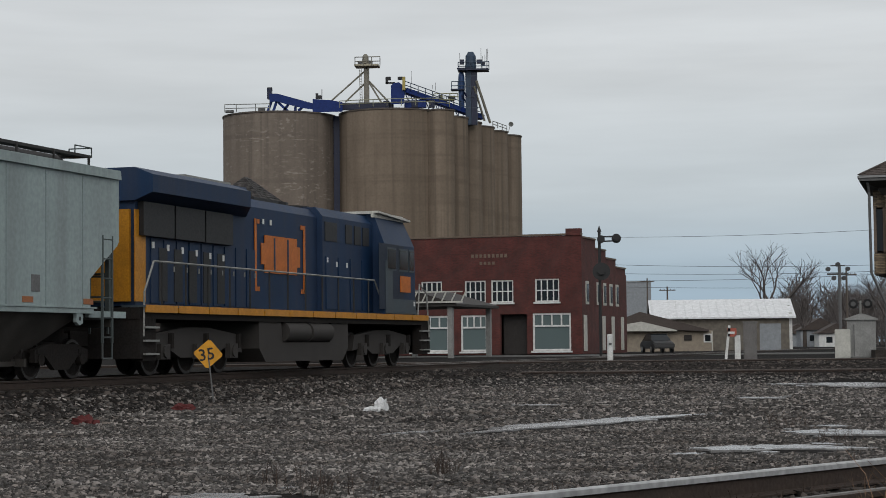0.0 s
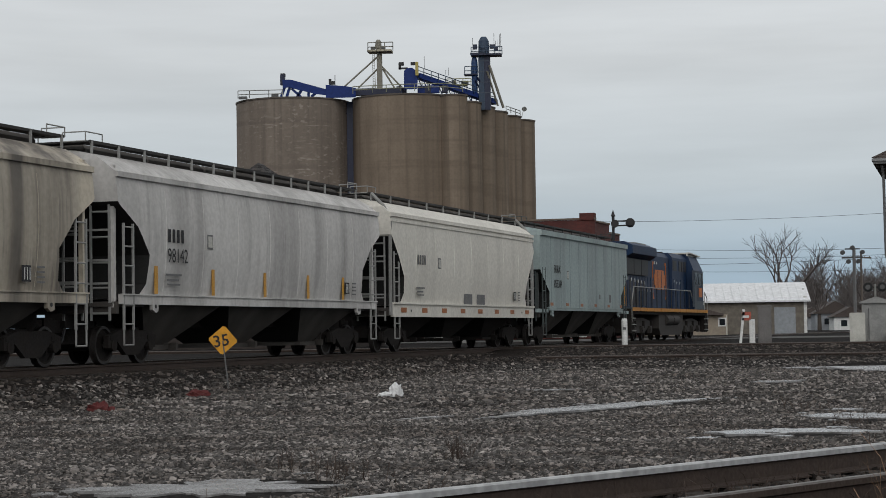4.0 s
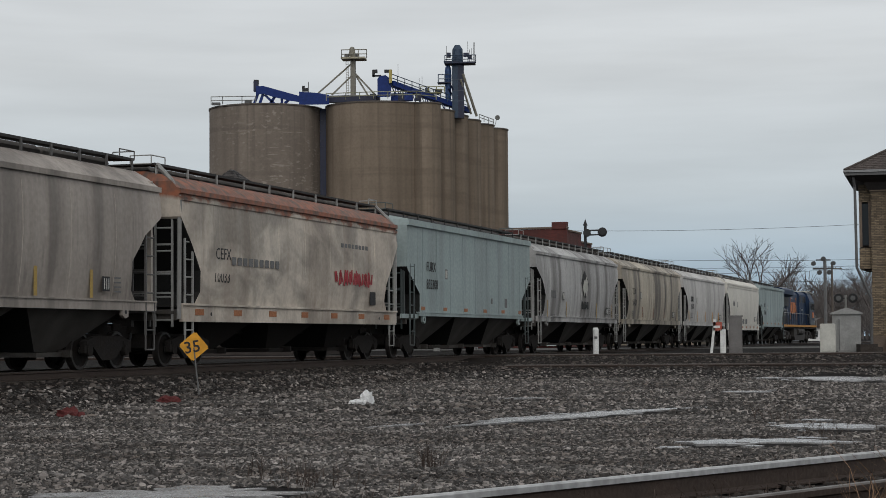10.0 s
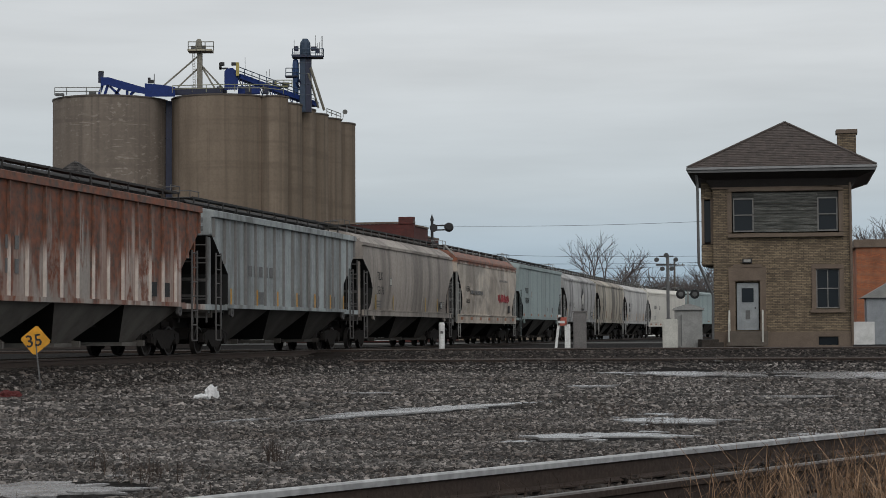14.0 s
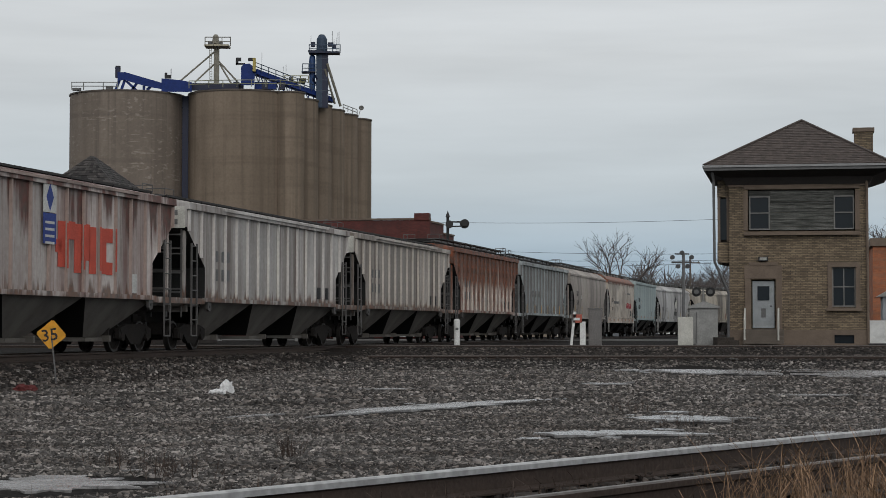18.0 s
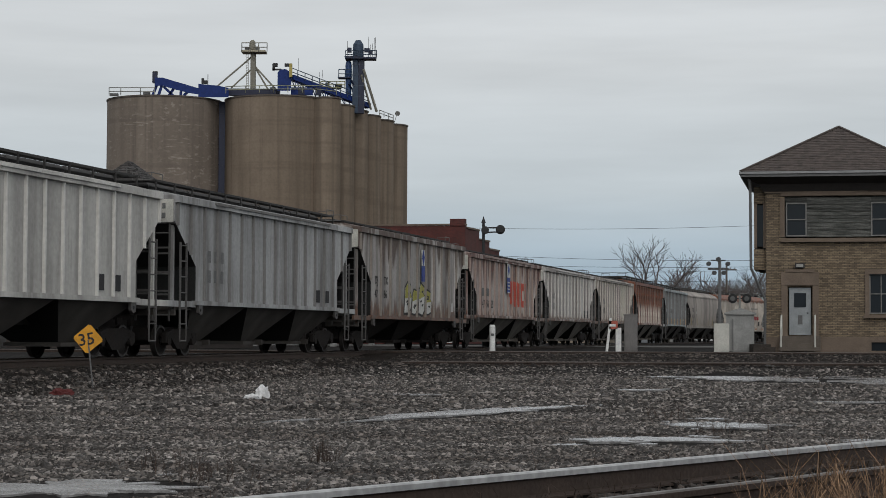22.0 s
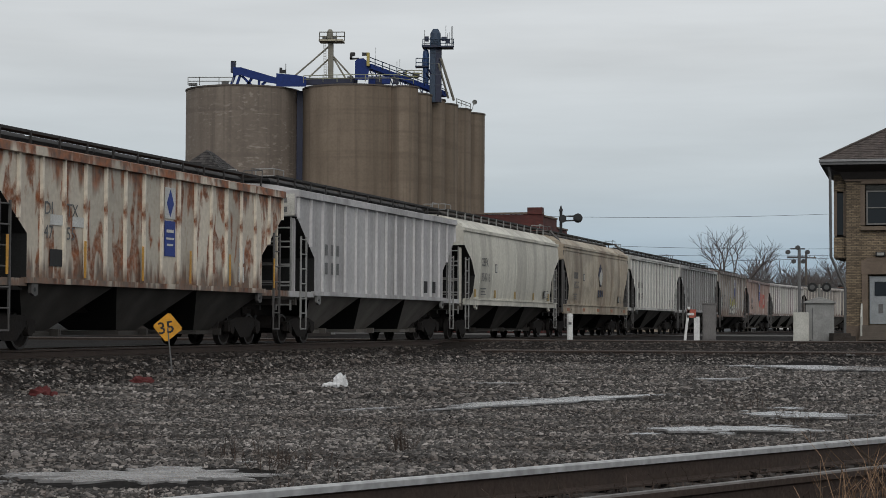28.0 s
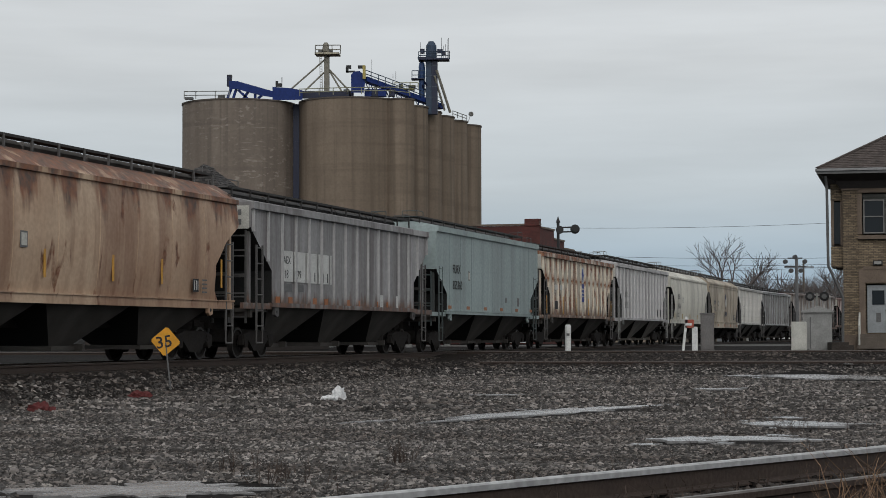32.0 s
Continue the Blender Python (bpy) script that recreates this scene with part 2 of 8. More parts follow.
M = dict(
    # Near-black sheet: shade in the gaps between stones is put into its colour.
    gravel=material("gravel", (0.022, 0.020, 0.019), 0.9, spec=0.05, second=(0.012, 0.010, 0.009), scale=0.3, amount=0.85, fine=12, fine_amount=0.9, bump=1.0),
    pale_stone=material("pale_stone", (0.30, 0.28, 0.25), 0.7, scale=3, island=0.5, bump=0.2),
    stone=material("stone_chips", (0.205, 0.187, 0.173), 0.66, spec=0.34, second=(0.072, 0.058, 0.049), scale=0.9, amount=0.95, squash=(0.3, 1.0, 1.0), island=0.9, bump=0.2, chips=True),
    bed=material("dark_track_bed", (0.026, 0.021, 0.018), 0.95, spec=0.05, second=(0.015, 0.012, 0.011), scale=0.5, amount=0.8, fine=12, fine_amount=0.8, bump=1.0),
    ballast=material("ballast_chips", (0.085, 0.072, 0.064), 0.8, spec=0.2, second=(0.03, 0.025, 0.022), scale=0.4, amount=0.7, island=0.6, bump=0.2, chips=True),
    rail=material("rail_steel_side", (0.055, 0.038, 0.03), 0.75, 0.3, second=(0.035, 0.026, 0.022), scale=4, fine=30, bump=0.2),
    # Worn steel; part of the sky's sheen on it is in this colour.
    railtop=plain("polished_rail_head", (0.5, 0.5, 0.5), 0.5, 0.5, fine=12, fine_amount=0.35),
    raildull=plain("dull_rail_head", (0.13, 0.115, 0.105), 0.5, 0.6, fine=12),
    tie=material("creosoted_wood", (0.034, 0.027, 0.022), 0.9, second=(0.06, 0.05, 0.042), scale=5, fine=30, fine_amount=0.5, bump=0.6, objrand=0.3),
    concrete=concrete_wall("silo_concrete", (0.235, 0.186, 0.142), (0.168, 0.132, 0.100)),
    concrete_old=concrete_wall("patched_concrete", (0.232, 0.193, 0.16), (0.172, 0.142, 0.118), 0.5, (0.36, 0.32, 0.275)),
    slab=plain("dark_roof_slab", (0.12, 0.10, 0.085), 0.9),
    weathered_cream=plain("weathered_cream_steel", (0.23, 0.215, 0.175), 0.65),
    olive_steel=plain("olive_yellow_steel", (0.22, 0.21, 0.09), 0.6),
    pale_olive=plain("pale_olive_rail", (0.27, 0.27, 0.19), 0.6),
    grey_blue=plain("grey_blue_steel", (0.06, 0.075, 0.10), 0.6),
    bright_slate=plain("sunfaded_blue_steel", (0.02, 0.06, 0.17), 0.5),
    blue=plain("blue_paint", (0.012, 0.034, 0.17), 0.55, spec=0.2),
    blue_dark=plain("dark_blue_steel", (0.010, 0.015, 0.045), 0.5),
    blue_slate=plain("dusty_blue_steel", (0.035, 0.06, 0.10), 0.6),
    galv=plain("galvanised_steel", (0.33, 0.33, 0.31), 0.5, 0.4),
    cream_steel=plain("cream_painted_steel", (0.42, 0.38, 0.28), 0.6),
    yellow_steel=plain("yellow_steel", (0.45, 0.36, 0.10), 0.55),
    brown_stone=material("brown_sandstone", (0.165, 0.125, 0.095), 0.85, scale=2, fine=25, bump=0.3),
    shingle=material("grey_brown_shingle", (0.09, 0.072, 0.064), 0.9, second=(0.08, 0.065, 0.06), scale=1.5, fine=22, fine_amount=0.5, bump=0.5, island=0.25),
    slate=material("dark_slate", (0.045, 0.04, 0.038), 0.8, scale=2, fine=20, bump=0.5, island=0.85),
    gutter=plain("pale_gutter", (0.27, 0.27, 0.27), 0.5),
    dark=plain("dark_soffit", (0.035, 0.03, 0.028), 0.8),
    boards=material("weathered_boards", (0.036, 0.038, 0.034), 0.9, second=(0.15, 0.15, 0.138), scale=1.6, amount=0.95, squash=(0.8, 0.8, 9.0), fine=30, fine_amount=0.5, bump=0.5, objrand=0.3),
    white=plain("white_paint", (0.72, 0.72, 0.70), 0.6),
    offwhite=plain("off_white_paint", (0.55, 0.54, 0.49), 0.65),
    door_paint=plain("pale_blue_grey_door", (0.29, 0.31, 0.32), 0.55),
    grey=plain("grey_cabinet_paint", (0.27, 0.27, 0.26), 0.6),
    darkgrey=plain("dark_grey_paint", (0.12, 0.12, 0.12), 0.6),
    black=plain("black_paint", (0.015, 0.015, 0.016), 0.55),
    glass=glass_dark("dark_glass", (0.012, 0.015, 0.018)),
    sky_glass=glass_dark("pale_shop_glass", (0.10, 0.13, 0.13)),
    teal=plain("teal_display", (0.05, 0.22, 0.22), 0.5),
    tag_yellow=plain("yellow_green_spray", (0.36, 0.34, 0.08), 0.7),
    sign_yellow=plain("sign_yellow", (0.72, 0.33, 0.012), 0.55, fine=8),
    orange=plain("orange_red_paint", (0.42, 0.10, 0.065), 0.6),
    pole=material("grey_pole_wood", (0.12, 0.10, 0.085), 0.9, scale=2),
    wire=plain("wire", (0.05, 0.055, 0.06), 0.6),
    bark=material("bark", (0.085, 0.07, 0.06), 0.95, scale=1.5),
    twig=material("bare_twigs", (0.10, 0.085, 0.08), 0.95, scale=0.2, island=0.3),
    far_twig=material("far_bare_twigs", (0.14, 0.125, 0.12), 0.95, scale=0.05, island=0.3),
    # Near-black wall, so that no red shows below the cars.
    depot_wall=plain("dark_depot_brick", (0.045, 0.036, 0.032), 0.9),
    step_stone=plain("worn_concrete_step", (0.12, 0.10, 0.082), 0.9),
    grass=material("dry_grass", (0.27, 0.17, 0.10), 0.95, second=(0.09, 0.052, 0.036), scale=1.0, island=0.5),
    weed=material("dead_weed", (0.07, 0.05, 0.04), 0.95, scale=1.0, island=0.3),
    roofwhite=plain("white_metal_roof", (0.8, 0.81, 0.82), 0.45, 0.0),
    wall_tan=plain("tan_siding", (0.32, 0.27, 0.21), 0.8),
    wall_grey=plain("grey_siding", (0.30, 0.32, 0.34), 0.8),
    asphalt=material("asphalt", (0.075, 0.075, 0.078), 0.75, scale=0.3, fine=20, bump=0.3),
    rubble=material("grey_road_gravel", (0.085, 0.082, 0.078), 0.9, scale=0.3, fine=10, bump=0.4),
    ice=material("melting_ice", (0.31, 0.306, 0.306), 0.26, second=(0.11, 0.104, 0.10), scale=2.6, amount=0.95, fine=14, fine_amount=0.5, bump=0.12, spec=0.5),
    red_cloth=plain("faded_red_cloth", (0.11, 0.022, 0.021), 0.85),
    white_plastic=plain("white_plastic", (0.75, 0.75, 0.75), 0.5),
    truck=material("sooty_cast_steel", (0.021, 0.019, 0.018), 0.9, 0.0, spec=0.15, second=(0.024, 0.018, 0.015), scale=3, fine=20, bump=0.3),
    # Near black: soot, with the shade on sloping sheets put into the colour.
    end_soot_shade=material("sooty_shaded_end_sheet", (0.021, 0.021, 0.021), 0.85, spec=0.2, second=(0.025, 0.023, 0.021), scale=1.0),
    tread=plain("worn_wheel_rim", (0.05, 0.045, 0.042), 0.5, 0.5),
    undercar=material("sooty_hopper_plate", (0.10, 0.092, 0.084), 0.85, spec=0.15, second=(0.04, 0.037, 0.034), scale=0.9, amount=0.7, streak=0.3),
    loco_blue=material("dark_blue_loco_paint", (0.007, 0.029, 0.078), 0.55, spec=0.25, scale=1.2, amount=0.4, streak=0.2, fine_amount=0.15),
    # Darker copy of loco_blue with the cab side's shade in its colour.
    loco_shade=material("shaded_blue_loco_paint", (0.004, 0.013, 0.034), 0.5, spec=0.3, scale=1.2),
    loco_grey=material("slate_grey_loco_paint", (0.05, 0.07, 0.085), 0.5, scale=1.2, streak=0.2),
    loco_yellow=plain("golden_yellow_loco_paint", (0.55, 0.23, 0.012), 0.5),
    loco_orange=plain("orange_logo_paint", (0.55, 0.15, 0.015), 0.5),
    loco_dirt=material("dusty_dark_steel", (0.042, 0.037, 0.034), 0.8, second=(0.03, 0.026, 0.023), scale=2.0),
    letter_black=plain("black_stencil", (0.02, 0.02, 0.022), 0.7),
    letter_navy=plain("navy_stencil", (0.035, 0.04, 0.075), 0.7),
    relay=plain("taupe_grey_paint", (0.165, 0.155, 0.15), 0.65),
    letter_grey=plain("grey_stencil", (0.16, 0.16, 0.16), 0.7),
    letter_red=plain("faded_red_spray", (0.36, 0.04, 0.05), 0.7),
    letter_white=plain("white_stencil", (0.6, 0.6, 0.58), 0.7),
    letter_blue=plain("blue_decal", (0.02, 0.05, 0.26), 0.6),
    dull_reflector=plain("dull_orange_reflector", (0.36, 0.13, 0.045), 0.5),
    reflector=plain("amber_reflector", (0.6, 0.30, 0.03), 0.4),
    bearing=plain("greasy_bearing_cap", (0.12, 0.115, 0.11), 0.35, 0.5),
    board_soot=plain("sooty_steel_grating", (0.035, 0.033, 0.032), 0.7, 0.2),
    seam_green=plain("green_weld_line", (0.24, 0.30, 0.30), 0.65),
    dull_yellow=plain("faded_yellow_reflector", (0.42, 0.28, 0.07), 0.5),
    rust_mark=plain("rusty_reflector", (0.25, 0.10, 0.05), 0.6),
    pole_grey=plain("weathered_mast_paint", (0.15, 0.15, 0.15), 0.6),
    signal_grey=plain("dark_signal_paint", (0.06, 0.06, 0.062), 0.6),
    tower_frame=plain("weathered_window_paint", (0.2, 0.195, 0.185), 0.65),
    shed_wall=plain("dingy_block_wall", (0.17, 0.15, 0.125), 0.9, fine=2.0),
    # Lighter copy of undercar; brightens the bays of five cars by colour alone.
    bright_bay=material("brightened_hopper_plate", (0.21, 0.195, 0.175), 0.9, spec=0.15, second=(0.12, 0.11, 0.10), scale=0.9, amount=0.6, streak=0.3),
    bright_red=plain("red_orange_spray", (0.60, 0.085, 0.05), 0.65),
)

# ---- mesh helpers ----


def box(bm, c, s, rz=0.0, m=None):
    """A box with centre c and size s, turned by rz degrees about its own upright axis."""
    a = radians(rz)
    ca, sa = math.cos(a), math.sin(a)
    vs = []
    for dz in (-0.5, 0.5):
        for dx, dy in ((-0.5, -0.5), (0.5, -0.5), (0.5, 0.5), (-0.5, 0.5)):
            x, y = dx * s[0], dy * s[1]
            v = Vector((c[0] + x * ca - y * sa, c[1] + x * sa + y * ca, c[2] + dz * s[2]))
            vs.append(bm.verts.new(m @ v if m else v))
    for f in ((3, 2, 1, 0), (4, 5, 6, 7), (0, 1, 5, 4), (1, 2, 6, 5), (2, 3, 7, 6), (3, 0, 4, 7)):
        bm.faces.new([vs[i] for i in f])
    return vs


def rod(bm, p, q, r, r2=None, n=8, caps=True):
    """A round bar from p to q."""
    p, q = Vector(p), Vector(q)
    r2 = r if r2 is None else r2
    d = (q - p).normalized()
    u = d.orthogonal().normalized()
    v = d.cross(u)
    a, b = [], []
    for i in range(n):
        t = 2 * math.pi * i / n
        o = u * math.cos(t) + v * math.sin(t)
        a.append(bm.verts.new(p + o * r))
        b.append(bm.verts.new(q + o * r2))
    for i in range(n):
        j = (i + 1) % n
        bm.faces.new((a[i], a[j], b[j], b[i]))
    if caps:
        bm.faces.new(a[::-1])
        bm.faces.new(b)


def beam(bm, p, q, w, h=None):
    """A square bar from p to q."""
    h = w if h is None else h
    p, q = Vector(p), Vector(q)
    d = (q - p).normalized()
    side = d.cross(Vector((0, 0, 1)))
    side = Vector((1, 0, 0)) if side.length < 1e-4 else side.normalized()
    up = side.cross(d)
    vs = []
    for o in (p, q):
        for a, b in ((-1, -1), (1, -1), (1, 1), (-1, 1)):
            vs.append(bm.verts.new(o + side * (a * w / 2) + up * (b * h / 2)))
    for f in ((3, 2, 1, 0), (4, 5, 6, 7), (0, 1, 5, 4), (1, 2, 6, 5), (2, 3, 7, 6), (3, 0, 4, 7)):
        bm.faces.new([vs[i] for i in f])


def chain(bm, pts, r, n=6):
    for a, b in zip(pts, pts[1:]):
        rod(bm, a, b, r, n=n)


def loft(bm, rings, close=True, caps=True):
    """Rings of the same number of points, joined one after another."""
    vr = [[bm.verts.new(p) for p in ring] for ring in rings]
    k = len(vr[0])
    for a, b in zip(vr, vr[1:]):
        for i in range(k if close else k - 1):
            j = (i + 1) % k
            bm.faces.new((a[i], a[j], b[j], b[i]))
    if caps and close:
        bm.faces.new(vr[0][::-1])
        bm.faces.new(vr[-1])
    return vr


def prism(bm, outline, y0, y1):
    """An outline in x and z, drawn out from y0 to y1."""
    loft(bm, [[(x, y0, z) for x, z in outline], [(x, y1, z) for x, z in outline]])


def mesh_of(name, bm, mats, smooth=False, angle=35):
    bmesh.ops.recalc_face_normals(bm, faces=bm.faces)
    me = bpy.data.meshes.new(name)
    bm.to_mesh(me)
    bm.free()
    for m in (mats if isinstance(mats, (list, tuple)) else [mats]):
        me.materials.append(m)
    if smooth:
        me.shade_smooth()
        me.set_sharp_from_angle(angle=radians(angle))
    return me


def part(name, bm, mat, parent, label="", smooth=False, kind=""):
    ob = new(name, bm if isinstance(bm, bpy.types.Mesh) else mesh_of(name, bm, mat, smooth))
    ob.parent = parent
    if label or kind:
        tagged(ob, label=label, kind=kind)
    return ob


def thing(name, label, category, m=None, group="", kind=""):
    ob = new(name)
    ob.matrix_world = m or Matrix()
    return tagged(ob, label, category, group, kind)


def single(name, bm, mat, label, category, kind="", smooth=False, m=None, group=""):
    ob = new(name, bm if isinstance(bm, bpy.types.Mesh) else mesh_of(name, bm, mat, smooth))
    if m:
        ob.matrix_world = m
    return tagged(ob, label, category, group, kind)


def boxes(*items):
    bm = bmesh.new()
    for it in items:
        box(bm, *it)
    return bm


def soup(name, verts, faces, mat, label, category, kind="stuff"):
    me = bpy.data.meshes.new(name)
    me.from_pydata(verts, [], faces)
    me.materials.append(mat)
    return tagged(new(name, me), label, category, "", kind)


def letters(text, size, mat, m, parent, name="lettering", label="", stretch=1.0, bold=0.0):
    """Flat lettering in the built-in font; its baseline starts at m, it reads along m's x axis and stands along m's y axis."""
    cu = bpy.data.curves.new("font", "FONT")
    cu.body, cu.size, cu.extrude = text, size, 0.002
    cu.resolution_u, cu.offset = 2, bold
    tmp = bpy.data.objects.new("font", cu)
    me = bpy.data.meshes.new_from_object(tmp)
    bpy.data.objects.remove(tmp)
    me.transform(Matrix.Diagonal((stretch, 1, 1, 1)))
    me.materials.clear()
    me.materials.append(mat)
    ob = new(name, me)
    ob.parent = parent
    ob.matrix_basis = m
    if label:
        tagged(ob, label)
    return ob


# ---- the plan: tracks and ground ----
HEAD0, BEND = 0.2358, 0.00757
P0 = Vector((-9.30, 50.31))
RAIL_Z = 0.63


def heading(s):
    if s < 121:
        return HEAD0 - 0.000109 * s
    if s < 186:
        return HEAD0 - 0.000109 * s + BEND * (s - 121)
    return max(0.33, heading(185.99) - 0.006 * (s - 186))


STEP = 1.0
LINE = {}


def lay_line():
    p = P0.copy()
    LINE[0] = p.copy()
    for i in range(0, 470):
        a = heading(i + 0.5)
        p = p + Vector((math.sin(a), math.cos(a))) * STEP
        LINE[i + 1] = p.copy()
    p = P0.copy()
    for i in range(0, -470, -1):
        a = heading(max(-40, i - 0.5))
        p = p - Vector((math.sin(a), math.cos(a))) * STEP
        LINE[i - 1] = p.copy()


lay_line()


def on_line(s):
    i = math.floor(s)
    return LINE[i].lerp(LINE[i + 1], s - i)


def line_distance(x, y):
    """Signed distance from the main line's straight; positive on the camera's side."""
    d = Vector((math.sin(HEAD0), math.cos(HEAD0)))
    return (x - P0.x) * d.y - (y - P0.y) * d.x


NEAR_P, NEAR_D = Vector((2.93, 15.73)), Vector((math.sin(radians(38.3)), math.cos(radians(38.3))))
NEAR_N = Vector((NEAR_D.y, -NEAR_D.x))
NEAR_Z = 0.36


def near_distance(x, y):
    v = Vector((x, y)) - NEAR_P - NEAR_N * 0.75
    return v.dot(NEAR_N)


def ease(a, b, v):
    t = min(1.0, max(0.0, (v - a) / (b - a)))
    return t * t * (3 - 2 * t)


def ground_z(x, y):
    far = 0.30 * ease(57.5, 61, y) + 0.22 * ease(66, 72, y)
    d = line_distance(x, y)
    left = 0.45 * ease(-0.5, -3.0, d) if d < 0 else 0.0
    bank = 0.40 * ease(3.6, 1.7, d) if d >= 0 else 0.40
    nd = abs(near_distance(x, y))
    near = 0.165 * ease(2.7, 1.2, nd)
    lump = 0.014 * noise.noise((x * 0.3, y * 0.5, 0)) + 0.019 * noise.noise((x * 0.7, y * 1.3, 3)) + 0.011 * noise.noise((x * 1.9, y * 3.0, 5))
    return max(far, left if d < 0 else 0, bank if y < 140 else 0, near) + lump


def build_ground():
    def axis(parts):
        out = []
        for a, b, st in parts:
            k = int(round((b - a) / st))
            out += [a + (b - a) * i / k for i in range(k)]
        return out + [parts[-1][1]]
    xs = axis(((-3000, -400, 400), (-400, -60, 40), (-60, -20, 2), (-20, -14, 0.8), (-14, 16, 0.2), (16, 26, 0.8), (26, 80, 3), (80, 400, 40), (400, 3000, 400)))
    ys = axis(((-600, -40, 70), (-40, 4, 4), (4, 11, 0.6), (11, 46, 0.2), (46, 80, 0.4), (80, 160, 4), (160, 500, 34), (500, 4000, 500)))
    verts = [(x, y, ground_z(x, y)) for y in ys for x in xs]
    k = len(xs)
    faces = [(j * k + i, j * k + i + 1, (j + 1) * k + i + 1, (j + 1) * k + i) for j in range(len(ys) - 1) for i in range(k - 1)]
    ob = soup("ground", verts, faces, M["gravel"], "wet grey gravel yard with muddy patches", "ground", "structure")
    ob.data.shade_smooth()


build_ground()


def scatter(count, area, size, mat, name, label, accept=None, seed=1, lift=0.0):
    """Many small angular stones lying on the ground, as one mesh."""
    rs = np.random.RandomState(seed)
    x0, x1, y0, y1 = area
    base = np.array([(1, 0, -0.4), (0, 1, -0.4), (-1, 0, -0.4), (0, -1, -0.4), (0.5, 0.4, 0.55), (-0.4, 0.55, 0.55), (-0.55, -0.4, 0.55), (0.4, -0.55, 0.55)])
    quads = np.array([(0, 1, 5, 4), (1, 2, 6, 5), (2, 3, 7, 6), (3, 0, 4, 7), (4, 5, 6, 7)])
    pts = rs.rand(count, 2) * [x1 - x0, y1 - y0] + [x0, y0]
    pts = np.array([q for q in pts if accept(q[0], q[1])])
    n = len(pts)
    z = np.array([ground_z(x, y) for x, y in pts])
    s = size * (0.4 + 1.3 * rs.rand(n) ** 2.5)
    a = rs.rand(n) * 6.28
    b = (base[None] + 0.28 * rs.randn(n, 8, 3)) * s[:, None, None] * (0.7 + 0.6 * rs.rand(n, 1, 3)) * [1, 0.85, 0.8]
    c, sn = np.cos(a)[:, None], np.sin(a)[:, None]
    v = np.stack([b[:, :, 0] * c - b[:, :, 1] * sn + pts[:, :1], b[:, :, 0] * sn + b[:, :, 1] * c + pts[:, 1:], b[:, :, 2] + z[:, None] + lift - 0.004], 2)
    f = (quads[None] + 8 * np.arange(n)[:, None, None]).reshape(-1, 4)
    me = bpy.data.meshes.new(name)
    me.vertices.add(8 * n)
    me.vertices.foreach_set("co", v.astype(np.float32).ravel())
    me.loops.add(len(f) * 4)
    me.loops.foreach_set("vertex_index", f.astype(np.int32).ravel())
    me.polygons.add(len(f))
    me.polygons.foreach_set("loop_start", np.arange(0, len(f) * 4, 4, dtype=np.int32))
    me.update(calc_edges=True)
    me.materials.append(mat)
    return tagged(new(name, me), label, "gravel", "", "stuff")


RAIL_HALF = [(-0.075, 0.0), (0.075, 0.0), (0.075, 0.012), (0.012, 0.03), (0.010, 0.125), (0.036, 0.138), (0.036, 0.172), (0.024, 0.182),
             (-0.024, 0.182), (-0.036, 0.172), (-0.036, 0.138), (-0.010, 0.125), (-0.012, 0.03), (-0.075, 0.012)]


def rail_along(pts, top, parent, worn):
    """A rail whose running surface is at height top, along points of the plan."""
    bm = bmesh.new()
    rings = []
    for i, p in enumerate(pts):
        q = pts[min(i + 1, len(pts) - 1)] - pts[max(i - 1, 0)]
        n = Vector((q.y, -q.x)).normalized()
        rings.append([(p.x + n.x * a, p.y + n.y * a, top - 0.182 + z) for a, z in RAIL_HALF])
    vr = loft(bm, rings)
    bm.faces.ensure_lookup_table()
    me = bpy.data.meshes.new("rail")
    bmesh.ops.recalc_face_normals(bm, faces=bm.faces)
    for f in bm.faces:
        c = f.calc_center_median().z
        # The worn rail's head sides turn bright too: sky sheen put into colour.
        if c > top - 0.045 if worn else (f.normal.z > 0.35 and c > top - 0.02):
            f.material_index = 1
    bm.to_mesh(me)
    bm.free()
    me.materials.append(M["rail"])
    me.materials.append(M["railtop"] if worn else M["raildull"])
    ob = new("rail", me)
    ob.parent = parent
    return ob


def tie_mesh():
    bm = bmesh.new()
    box(bm, (0, 0, -0.09), (2.6, 0.23, 0.18))
    bmesh.ops.bevel(bm, geom=bm.edges[:], offset=0.012, segments=1, affect="EDGES")
    return mesh_of("tie", bm, M["tie"])


TIE = tie_mesh()


def lay_track(name, label, centre, top, tie_points):
    t = thing(name, label, "track", kind="structure")
    for side in (-0.7535, 0.7535):
        pts = []
        for i, p in enumerate(centre):
            q = centre[min(i + 1, len(centre) - 1)] - centre[max(i - 1, 0)]
            n = Vector((q.y, -q.x)).normalized()
            pts.append(p + n * side)
        rail_along(pts, top, t, name == "track_siding" and side < 0)
    for p, a in tie_points:
        o = new("tie", TIE)
        o.parent = t
        o.matrix_basis = pose(p.x, p.y, top - 0.184, 0, 0, a)
    return t


